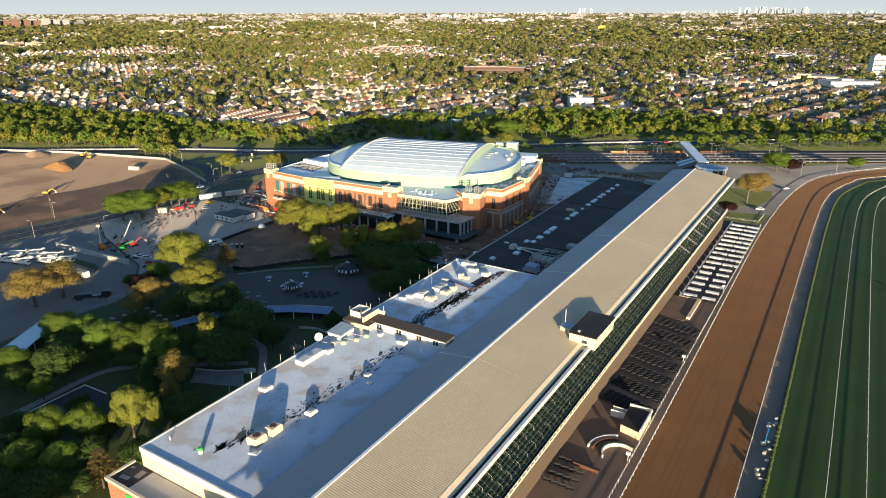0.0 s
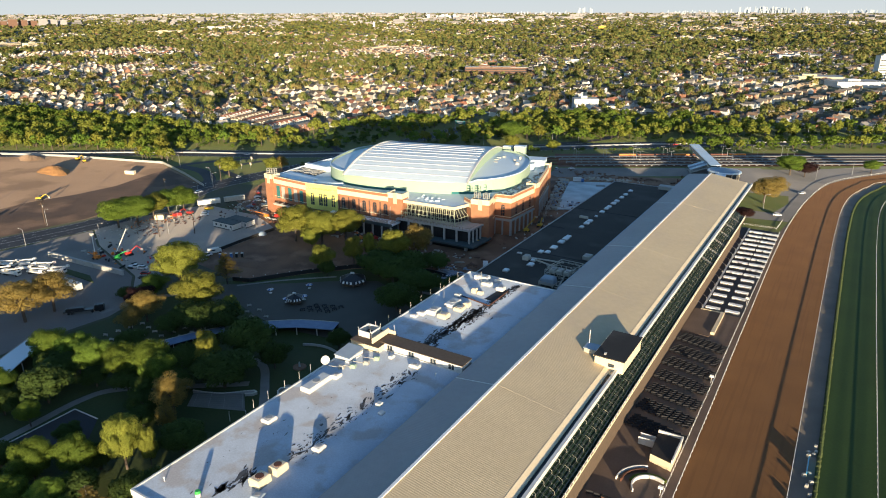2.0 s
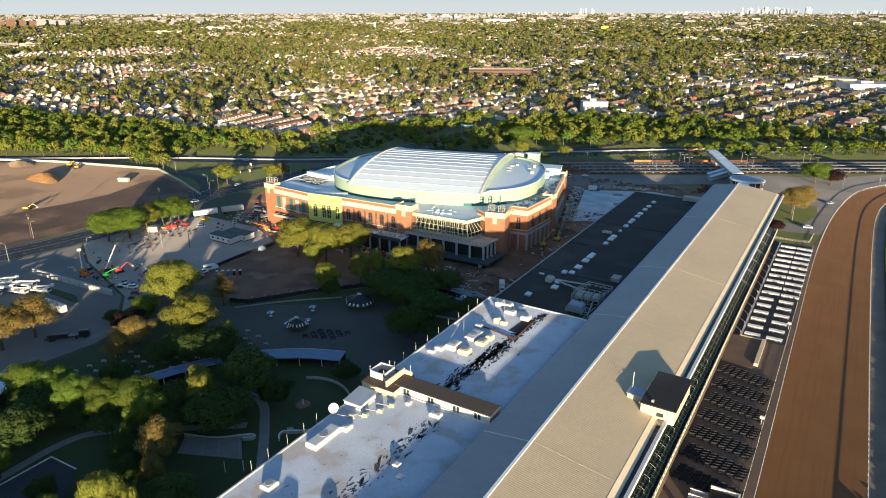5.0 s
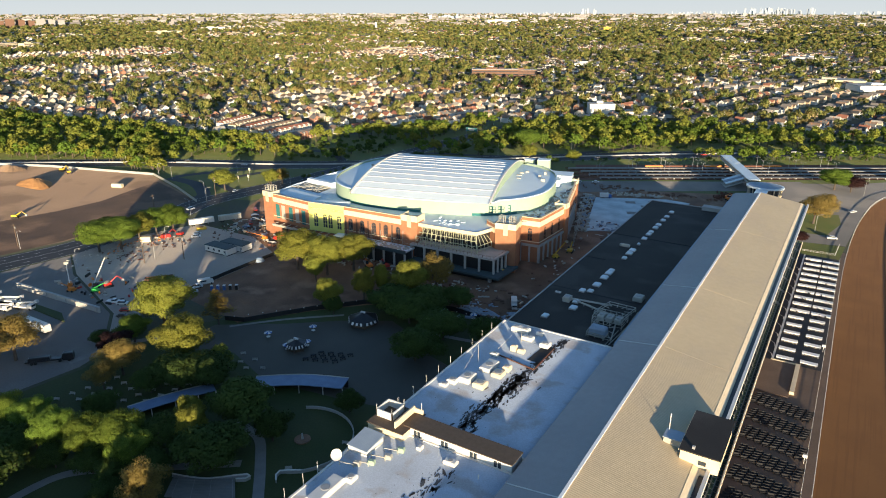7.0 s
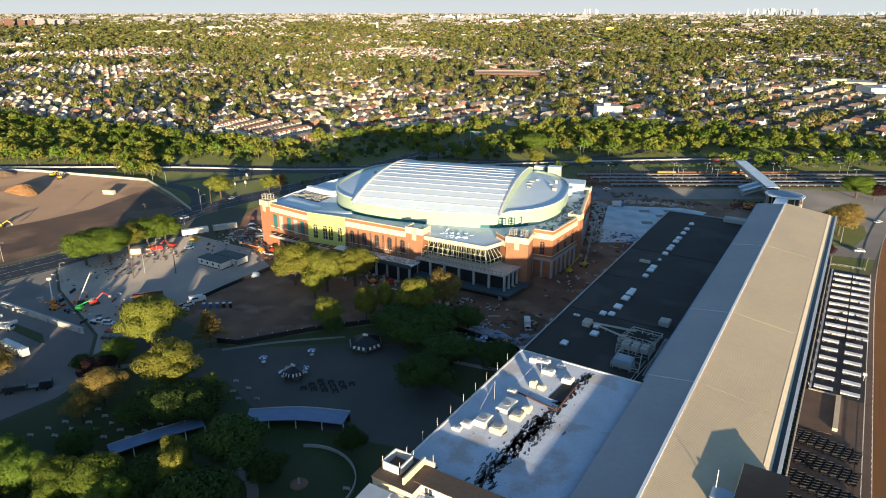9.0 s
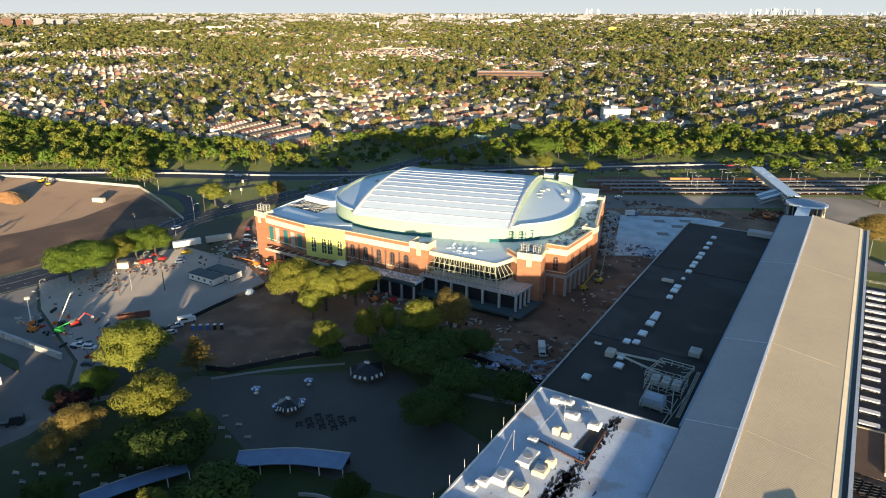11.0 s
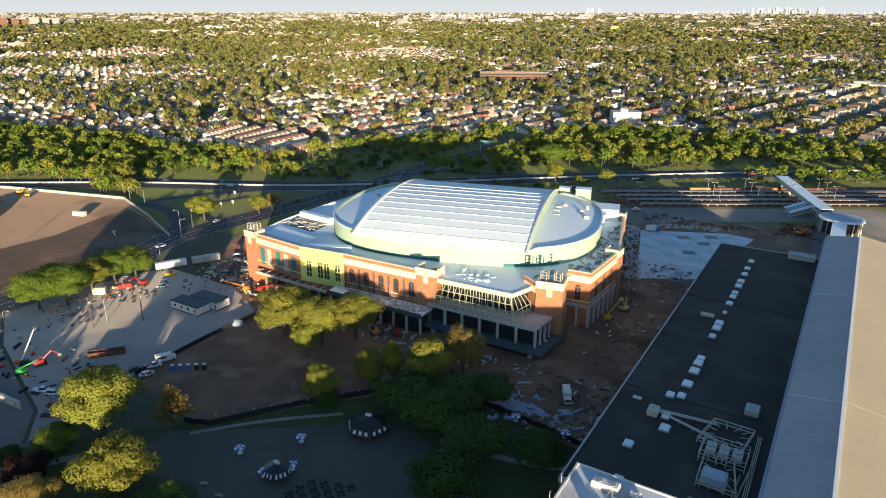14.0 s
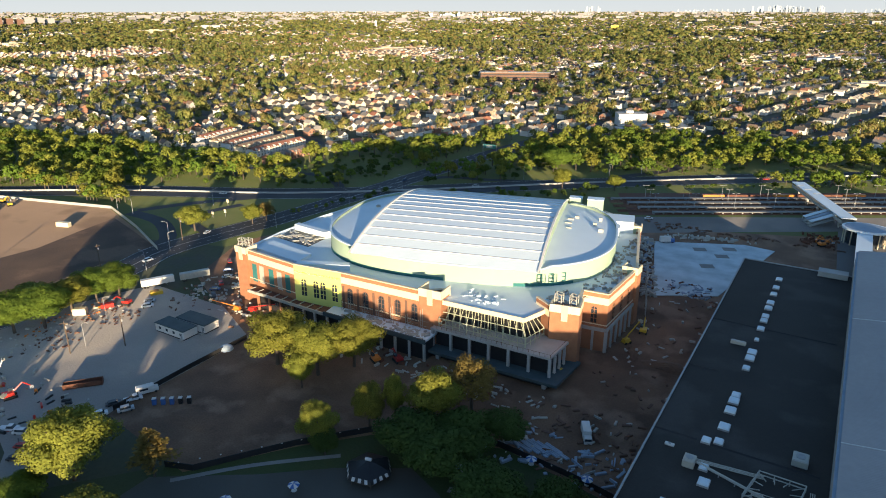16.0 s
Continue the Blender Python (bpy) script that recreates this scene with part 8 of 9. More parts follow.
def build_paddock():
    shed("saddling_shed", [(-196, 172), (-184, 181), (-170, 187)], 7.5, 2.7, M_SHED, "long open saddling shed with bluish roof")
    shed("saddling_shed", [(-216, 140), (-211, 152), (-205, 163)], 6.0, 2.7, M_SHED, "long open saddling shed with bluish roof")
    shed("stable_shed", [(-238, 92), (-247, 105), (-256, 121)], 9.0, 4.0, M_MEMBRANE, "long white roofed stable shed")

    def gazebo(x, y, r, h, rot, label):
        g = thing("refreshment_kiosk", label, "kiosk", at=pose(x, y, 0.05, 0, 0, rot))
        a = [2 * math.pi * i / 6 for i in range(6)]
        ring = lambda rr, z: [(rr * math.cos(t), rr * math.sin(t), z) for t in a]
        part("counter", Mb().prism([p[:2] for p in ring(r * 0.75, 0)], 0, 1.1), M_WOODPOLE, g)
        part("roof", Mb().add(ring(r, h) + [(0, 0, h + r * 0.35)], [(i, (i + 1) % 6, 6) for i in range(6)] + [(5, 4, 3, 2, 1, 0)]), M_BLACKV, g)
        for i in range(6):
            p, q = Vector(ring(r, h)[i]), Vector(ring(r, h)[(i + 1) % 6])
            k = 7
            for j in range(k):
                u, v = p + (q - p) * (j / k), p + (q - p) * ((j + 1) / k)
                o = Vector((u.x + v.x, u.y + v.y, 0)).normalized() * 0.5
                part("awning_stripe", Mb().quad(tuple(u), tuple(v), tuple(v + o - Vector((0, 0, 1.0))), tuple(u + o - Vector((0, 0, 1.0)))), M_WHITE if j % 2 else M_BLACKV, g)
            part("post", Mb().box(p.x * .9 - .1, p.x * .9 + .1, p.y * .9 - .1, p.y * .9 + .1, 0, h), M_WOODPOLE, g)
        part("vent", Mb().bevelbox(-0.9, 0.9, -0.35, 0.35, h + r * 0.32, h + r * 0.32 + 0.7, 0.1), M_WHITE, g)

    gazebo(-196, 229.5, 6.2, 3.0, 12, "black roofed kiosk with striped awning skirt")
    gazebo(-204, 200, 3.8, 2.9, 0, "small kiosk with striped awning skirt")

    def umbrella(x, y, m=M_BLUE):
        u = thing("parasol", "blue and white striped parasol on a table", "parasol", "parasols on the lawn")
        part("pole", Mb().cyl(x, y, 0, 2.8, 0.05, n=5), M_POLE, u)
        for i in range(8):
            t0, t1 = math.pi * i / 4, math.pi * (i + 1) / 4
            part("canopy_panel", Mb().quad((x, y, 3.0), (x + 1.6 * math.cos(t0), y + 1.6 * math.sin(t0), 2.4), (x + 1.6 * math.cos(t1), y + 1.6 * math.sin(t1), 2.4)), M_WHITE if i % 2 else m, u)
        part("tabletop", Mb().cyl(x, y, 0.7, 0.76, 0.8, n=10), M_WHITE, u)

    for x, y in ((-219.5, 201), (-208.5, 214), (-160.5, 256), (-144.5, 256), (-175.5, 243), (-202.0, 203.5), (-206.5, 197.5)):
        umbrella(x, y)
    bench = thing("park_bench", "pale slatted bench on shaded lawn", "bench", "benches on the paddock lawn")
    part("seat", Mb().box(-0.95, 0.95, -0.25, 0.25, 0.42, 0.5), M_STEEL, bench)
    part("backrest", Mb().box(-0.95, 0.95, 0.22, 0.3, 0.5, 0.95), M_STEEL, bench)
    for x in (-0.8, 0.8):
        part("leg", Mb().box(x - .06, x + .06, -0.22, 0.28, 0.02, 0.42), M_POLE, bench)
    spots = [(-246 + 6.4 * (i % 5) + 1.1 * (i // 5), 134 + 3.6 * (i % 5) + 4.6 * (i // 5)) for i in range(25)] + [(-204, 183), (-209, 180), (-214, 182), (-218, 187), (-199, 176), (-211, 186), (-150, 152), (-158, 148), (-152, 165)]
    bench.matrix_basis = pose(*spots[0], 0, 0, 0, 30)
    for k, p in enumerate(spots[1:]):
        copy_thing(bench, pose(*p, 0, 0, 0, 22 + 6 * (k % 4)))
    table = thing("plaza_table", "dark round table with stools on the plaza", "table", "tables on the plaza")
    part("tabletop", Mb().cyl(0, 0, 0.7, 0.78, 0.7, n=10), M_BENCH, table)
    part("pedestal", Mb().cyl(0, 0, 0.05, 0.7, 0.1, n=6), M_BENCH, table)
    for i in range(4):
        part("stool", Mb().cyl(1.1 * math.cos(i * 1.57), 1.1 * math.sin(i * 1.57), 0.05, 0.45, 0.25, n=7), M_BENCH, table)
    tp = [(-196 + 3.4 * (i % 4) + 0.9 * (i // 4), 196 + 3.2 * (i // 4) + 1.4 * (i % 4)) for i in range(12)]
    table.matrix_basis = pose(*tp[0], 0)
    for p in tp[1:]:
        copy_thing(table, pose(*p, 0))
    # walking ring with a white rail wall
    for name, cx, cy, r, a0, a1, h, label in (("ring_wall", -165, 160, 15.5, -60, 130, 1.0, "curved white wall of the walking ring"),):
        w = thing(name, label, "wall")
        n = int((a1 - a0) / 6)
        for i in range(n):
            t0, t1 = radians(a0 + 6 * i), radians(a0 + 6 * (i + 1))
            part("segment", Mb().prism([(cx + rr * math.cos(t), cy + rr * math.sin(t)) for rr, t in ((r, t0), (r + 0.3, t0), (r + 0.3, t1), (r, t1))], 0, h), M_CONC, w)
    for line, label in (([(-182.4, 129.4), (-178.8, 130.5), (-175.4, 131.8), (-172.6, 133.3), (-170.2, 135.3), (-167.6, 137.9), (-165.2, 139.9), (-163.9, 139.7), (-164.3, 138.4), (-166.3, 137.0)], "curved white wall above shaded steps"), ([(-154.0, 148.7), (-156.8, 147.1), (-158.7, 145.5), (-158.4, 143.8), (-156.9, 142.3)], "short curved white wall beside the park path")):
        w = thing("terrace_wall", label, "wall")
        for a, b in zip(line, line[1:]):
            a, b = Vector(a), Vector(b)
            t = b - a
            rot = math.degrees(math.atan2(t.y, t.x))
            part("segment", Mb().box(-0.1, t.length + 0.1, -0.18, 0.18, 0, 0.95, rot, tuple(a)), M_CONC, w)
            part("rail", Mb().box(-0.1, t.length + 0.1, -0.22, 0.22, 0.95, 1.1, rot, tuple(a)), M_RAIL, w, "white top rail")
    st_ = thing("shaded_steps", "shaded concrete steps with dividing rails", "steps")
    p0, p1, q0, q1 = Vector((-181.0, 128.5)), Vector((-166.6, 136.8)), Vector((-177.6, 123.0)), Vector((-159.8, 130.8))
    for i in range(8):
        f0, f1 = i / 8, (i + 1) / 8
        part("step", Mb().prism([tuple(p0.lerp(q0, f0)), tuple(p0.lerp(q0, f1)), tuple(p1.lerp(q1, f1)), tuple(p1.lerp(q1, f0))], 0, 0.95 - 0.11 * i), M_PATH, st_)
    for f in (0.12, 0.38, 0.64, 0.97):
        a, b = p0.lerp(p1, f), q0.lerp(q1, f)
        part("rail", Mb().tube((*a, 1.75), (*b, 1.0), 0.05, 0.05, 5).tube((*a, 0.9), (*a, 1.75), 0.05, 0.05, 5).tube((*b, 0.05), (*b, 1.0), 0.05, 0.05, 5), M_POLE, st_)
    for x, y in ((-159.5, 124.5), (-155.5, 127.5)):
        lp = thing("lamp_post", "slim white post beside the shaded lawn", "post")
        part("post", Mb().cyl(x, y, 0, 3.6, 0.1, 0.07, n=6), M_RAIL, lp)
    pad = thing("fenced_pad", "dark asphalt pad with a white kerb line", "pad")
    poly = [(-206, 76), (-206.3, 103.2), (-195.3, 103.8), (-182, 90)]
    part("surface", Mb().prism(poly, 0.03, 0.09), M_ASPHALT, pad)
    for a, b in zip(poly, poly[1:3]):
        a, b = Vector(a), Vector(b)
        t = (b - a).normalized()
        part("kerb", Mb().box(0, (b - a).length, -0.15, 0.15, 0.0, 0.35, math.degrees(math.atan2(t.y, t.x)), tuple(a)), M_WHITE, pad)
    cir = thing("statue_bed", "round bed with a small pale statue", "flower bed")
    part("bed", Mb().cyl(-164, 160, 0.02, 0.4, 2.4, n=16), M_SOIL, cir)
    part("statue", Mb().cyl(-164, 160, 0.4, 2.2, 0.4, 0.25, n=7), M_CONC, cir)


build_paddock()


# ---- wooded belts along the parkway ----
TOWN_ROWS = (((-609, 514), (-620, 562), 8, 0), ((-587, 511), (-597, 566), 9, 1), ((-566, 506), (-577, 568), 10, 0), ((-546, 502), (-551, 560), 9, 1), ((-527, 498), (-526, 558), 9, 0), ((-496, 486), (-497, 545), 8, 2))


def in_rows(x, y, reach=13.0):
    """Whether a place lies on the townhouse rows or their yards."""
    for p, q, _, _ in TOWN_ROWS:
        a, b, c = Vector(p), Vector(q), Vector((x, y))
        f = max(0, min(1, (c - a).dot(b - a) / (b - a).length_squared))
        if (c - a.lerp(b, f)).length < reach:
            return True
    return False


def build_belts():
    rnd = random.Random(77)
    count, joined = 0, []

    def belt(pts, half, step, kinds, hmin, hmax, where, gap=0.0):
        nonlocal count
        c = curve_through(pts, 8)
        for a, b in zip(c, c[1:]):
            L = (Vector(b) - Vector(a)).length
            for _ in range(max(1, int(L * 2 * half / (step * step)))):
                if rnd.random() < gap:
                    continue
                f = rnd.random()
                q = Vector(a).lerp(Vector(b), f)
                t = (Vector(b) - Vector(a)).normalized()
                q = q + Vector((-t.y, t.x)) * rnd.uniform(-half, half)
                k = rnd.choice(kinds)
                if count < 150:
                    tree(k, q.x, q.y, rnd.uniform(hmin, hmax), rnd.uniform(0.95, 1.35), where, rnd.randrange(6))
                else:
                    joined.append((k, q.x, q.y, rnd.uniform(hmin, hmax) / 13, rnd.uniform(0.95, 1.35), rnd.uniform(0, 6.28)))
                count += 1

    mixed = ("belt", "beltspring", "beltspring", "beltspring", "belt")
    belt([(-760, 268), (-650, 322), (-585, 348), (-510, 385)], 9, 9.5, mixed, 10, 15, "behind the white hoarding")
    belt([(-520, 350), (-505, 362), (-495, 356)], 6, 9, ("belt", "beltspring"), 8, 11, "beside the slip road")
    park = curve_through(PARK, 10)
    avenue = curve_through(ROAD, 6)

    def side(x, y):
        """Metres beyond the parkway, on the houses' side."""
        k = min(range(len(park)), key=lambda n: (park[n][0] - x) ** 2 + (park[n][1] - y) ** 2)
        a, b = Vector(park[max(k - 1, 0)]), Vector(park[min(k + 1, len(park) - 1)])
        t = (b - a).normalized()
        return (Vector((x, y)) - Vector(park[k])).dot(Vector((-t.y, t.x)))

    spots = []
    for gx in range(-1000, 260, 12):
        for gy in range(200, 860, 12):
            x, y = gx + rnd.uniform(-3.5, 3.5), gy + rnd.uniform(-3.5, 3.5)
            if not in_view(x, y, 2) or near_edge(x, y) > -3 or in_rows(x, y, 16):
                continue
            q = side(x, y)
            if q < 16 or min((a - x) ** 2 + (b - y) ** 2 for a, b in avenue) < 17 ** 2:
                continue
            loop = (x + 425) ** 2 + (y - 505) ** 2 < 48 ** 2
            if loop and rnd.random() < 0.15:
                continue
            open_patch = noise.noise(Vector((x / 60, y / 60, 8.0))) > 0.4
            if open_patch and q < 34:
                continue
            low = loop or (q < 30 and rnd.random() < 0.4)
            k = rnd.choice(("beltdark", "beltdark", "belt")) if low else rnd.choice(mixed)
            if rnd.random() < 0.6:
                joined.append(("beltdark", x + rnd.uniform(-5, 5), y + rnd.uniform(-5, 5), rnd.uniform(2.5, 4.5) / 10, rnd.uniform(1.2, 1.7), rnd.uniform(0, 6.28)))
            spots.append(((x - HUB[0]) ** 2 + (y - HUB[1]) ** 2, k, x, y, rnd.uniform(4, 8) if low else rnd.choice((rnd.uniform(8, 11), rnd.uniform(10.5, 15.5)))))
    for _, k, x, y, h in sorted(spots):
        if count < 150:
            tree(k, x, y, h, rnd.uniform(0.95, 1.3), "in the wood beside the parkway", rnd.randrange(6))
        else:
            joined.append((k, x, y, h / 13, rnd.uniform(0.95, 1.35), rnd.uniform(0, 6.28)))
        count += 1
    # scrub on the railway's far side and the near verge of the parkway
    belt([(-330, 462), (-300, 500), (-262, 520), (-240, 540)], 10, 9, ("beltdark", "beltdark", "belt"), 4, 7, "on the arena's rear bank")
    belt([(-150, 622), (-90, 656), (0, 716), (100, 776)], 9, 9, ("beltspring", "belt", "belt"), 9, 14, "beside the railway")
    belt([(-230, 560), (-160, 606), (-80, 655), (0, 708), (90, 765)], 4, 6, ("beltdark", "beltdark", "belt"), 2.5, 5, "beside the railway")
    belt([(-400, 372), (-372, 420), (-362, 470)], 7, 11, ("beltdark", "belt", "beltspring"), 3, 6, "on the avenue verge")
    arrays = {k: [(mesh_pieces(tr), mesh_arrays(cr)) for tr, cr in TREE_KINDS[k]] for k in ("belt", "beltspring", "beltdark")}
    for mat_kind, m in (("belt", M_LEAF), ("beltspring", M_LEAFY), ("beltdark", M_LEAFD)):
        crowns, stems = Cloud(), Cloud()
        for k, x, y, sc, wide, rot in joined:
            if k == mat_kind:
                tr, cr = arrays[k][int(abs(x)) % len(arrays[k])]
                crowns.add(cr, x, y, 0, sc * wide, sc, rot)
                stems.add(tr, x, y, 0, sc * wide, sc, rot)
        if crowns.v:
            tagged(new("wooded_belt", crowns.mesh("wooded_belt", m)), "joined crowns of the wood between parkway and houses", "trees", kind="stuff")
            tagged(new("wooded_belt_trunks", stems.mesh("wooded_belt_trunks", M_BARK)), "trunks of the wood between parkway and houses", "trunks", kind="stuff")


def mesh_arrays(me):
    v, w = np.empty(len(me.vertices) * 3), np.empty(len(me.vertices) * 3)
    me.vertices.foreach_get("co", v)
    me.attributes["custom_normal"].data.foreach_get("vector", w)
    return v.reshape(-1, 3), np.arange(len(me.vertices)).reshape(-1, 3), w.reshape(-1, 3)


def mesh_pieces(me):
    """Faces of one mesh, by their number of corners."""
    v = np.empty(len(me.vertices) * 3)
    me.vertices.foreach_get("co", v)
    quads = np.array([tuple(p.vertices) for p in me.polygons if len(p.vertices) == 4])
    return v.reshape(-1, 3), quads, None


build_belts()


# ---- suburb: houses, street trees, distant town ----
GRID = radians(-14)
GU, GV = Vector((-math.sin(GRID), math.cos(GRID))), Vector((-math.cos(GRID), -math.sin(GRID)))


def house_mesh(mb_parts, x, y, z, w, d, h, rise, rot, s=1.0):
    """Walls and a gabled roof into the two given builders."""
    walls, roof = mb_parts
    c, sn = math.cos(rot), math.sin(rot)

    def P(a, b, hh):
        return (x + s * (c * a - sn * b), y + s * (sn * a + c * b), z + s * hh)

    w2, d2, e = w / 2, d / 2, 0.35
    walls.add([P(-w2, -d2, 0), P(w2, -d2, 0), P(w2, d2, 0), P(-w2, d2, 0), P(-w2, -d2, h), P(w2, -d2, h), P(w2, d2, h), P(-w2, d2, h), P(0, -d2, h + rise), P(0, d2, h + rise)],
              [(0, 1, 5, 8, 4), (2, 3, 7, 9, 6), (1, 2, 6, 5), (3, 0, 4, 7)])
    k = rise * e / w2
    roof.add([P(-w2 - e, -d2 - e, h - k), P(0, -d2 - e, h + rise), P(0, d2 + e, h + rise), P(-w2 - e, d2 + e, h - k), P(w2 + e, -d2 - e, h - k), P(w2 + e, d2 + e, h - k)],
             [(0, 1, 2, 3), (1, 4, 5, 2)])


def far_crown(g, n, r, size):
    """A street tree of a few lobes."""
    lobes = [((0, 0, r * 1.05), r * 0.78)]
    for i in range(6):
        t = i * 2.4 + g.uniform(-0.4, 0.4)
        k = r * g.uniform(0.35, 0.62)
        lobes.append(((k * math.cos(t), k * math.sin(t), r * g.uniform(0.8, 1.55)), r * g.uniform(0.34, 0.52)))
    return leaf_cloud(g, lobes, n / (r * r * 1.8), size)


def house_things(spots):
    """The nearest houses, each a thing of its own, from a few shared designs."""
    designs = []
    rnd = random.Random(5)
    for k in range(8):
        w, d, h, rise = (7.2, 10.5, 5.6, 2.6) if k % 2 else (8.2, 9.5, 4.6, 3.0)
        a, b = Mb(), Mb()
        house_mesh((a, b), 0, 0, 0, w, d, h, rise, 0.0)
        roof = Mb().add([(x, y, z - 0.2) for x, y, z in b.v] + b.v, [tuple(reversed(f)) for f in b.f] + [tuple(6 + i for i in f) for f in b.f] + [(0, 3, 9, 6), (4, 10, 11, 5), (0, 6, 7, 1), (1, 7, 10, 4), (3, 2, 8, 9), (2, 5, 11, 8)])
        win = Mb().box(-0.5, 0.5, -0.05, 0.05, 0, 1.3)
        wins = [(x, s * (d / 2 + 0.02), z) for s in (-1, 1) for x in (-1.9, 1.9) for z in (1.0, 3.4)][: 8 if k % 2 else 4]
        chim = Mb().box(-0.4, 0.4, -0.4, 0.4, h + 0.5, h + rise + 0.9)
        porch = Mb().box(-w * 0.35, w * 0.35, -d / 2 - 1.8, -d / 2, 2.4, 2.6).box(-w * .33, -w * .33 + .15, -d / 2 - 1.7, -d / 2 - 1.55, 0, 2.4).box(w * .33 - .15, w * .33, -d / 2 - 1.7, -d / 2 - 1.55, 0, 2.4)
        designs.append((a.mesh("wall", M_WALLS[(0, 1, 0, 2, 3, 0, 4, 1)[k]]), roof.mesh("roof", M_ROOFS[(0, 1, 2, 0, 3, 1, 0, 4)[k]]), win.mesh("window", M_GLASS), wins, chim.mesh("chimney", M_BRICK), porch.mesh("porch", M_WHITE)))
    words = ("white sided", "cream sided", "white sided", "tan sided", "grey sided", "white sided", "brick", "cream sided")
    for x, y, rot in spots:
        k = rnd.randrange(8)
        wall, roof, win, wins, chim, porch = designs[k]
        t = thing("house", words[k] + " suburban house with a gabled roof", "house", "houses beyond the wooded belt", at=pose(x, y, 0, 0, 0, math.degrees(rot)))
        part("wall", wall, None, t)
        part("roof", roof, None, t)
        part("porch", porch, None, t)
        if rnd.random() < 0.6:
            part("chimney", chim, None, t).matrix_local = pose(1.6, rnd.uniform(-2, 2), 0)
        for wx, wy, wz in wins[: 4]:
            part("window", win, None, t).matrix_local = pose(wx, wy, wz)


def town_rows():
    """Rows of attached townhouses with one pitched roof for each unit."""
    for p, q, n, kind in TOWN_ROWS:
        a, b = Vector(p), Vector(q)
        t = (b - a).normalized()
        rot = math.degrees(math.atan2(t.y, t.x))
        w = (b - a).length / n
        wm, rm, lab = ((M_WALLS[0], M_ROOFS[3], "white attached townhouse with a red-brown roof"), (M_WALLS[1], M_ROOFS[1], "cream attached townhouse with a brown roof"), (M_WALLS[4], M_ROOFS[0], "brick attached townhouse with a grey roof"))[kind]
        wall = Mb().box(-w / 2 + .05, w / 2 - .05, -5, 5, 0, 6.0).mesh("wall", wm)
        roof = Mb().add([(x, y, z) for x in (-w / 2 + .1, w / 2 - .1) for y, z in ((-5.4, 5.9), (0, 8.4), (5.4, 5.9), (5.4, 5.7), (0, 8.1), (-5.4, 5.7))], [(0, 6, 7, 1), (1, 7, 8, 2), (5, 4, 10, 11), (4, 3, 9, 10), (0, 1, 4, 5), (1, 2, 3, 4), (7, 6, 11, 10), (8, 7, 10, 9), (0, 5, 11, 6)]).mesh("roof", rm)
        gable = Mb().add([(-1.8, -5.2, 5.5), (1.8, -5.2, 5.5), (0, -5.2, 7.4), (0, -1.5, 7.4), (-1.8, -4.4, 5.5), (1.8, -4.4, 5.5)], [(0, 1, 2), (0, 2, 3, 4), (1, 5, 3, 2)]).mesh("gable", wm)
        party = Mb().box(w / 2 - .12, w / 2 + .12, -5.3, 5.3, 0, 6.6).mesh("party_wall", M_WHITE)
        win = Mb().box(-0.5, 0.5, -0.06, 0.04, 0, 1.4).mesh("window", M_GLASS)
        for k in range(n):
            c = a + t * (w * (k + 0.5))
            h = thing("townhouse", lab, "house", "townhouse rows", at=pose(c.x, c.y, 0, 0, 0, rot))
            part("wall", wall, None, h)
            part("roof", roof, None, h)
            part("gable", gable, None, h)
            part("party_wall", party, None, h)
            for x, z in ((-1.6, 1.0), (1.6, 1.0), (-1.6, 3.6), (1.6, 3.6)):
                part("window", win, None, h).matrix_local = pose(x, -5.02, z)


# open ground round the large buildings: x, y, radius
CLEARED = ((-308, 818, 24), (-640, 1118, 32), (-610, 1132, 32), (-580, 1148, 32), (-560, 1168, 26), (-50, 1250, 34), (-20, 1258, 34), (9, 1420, 24))


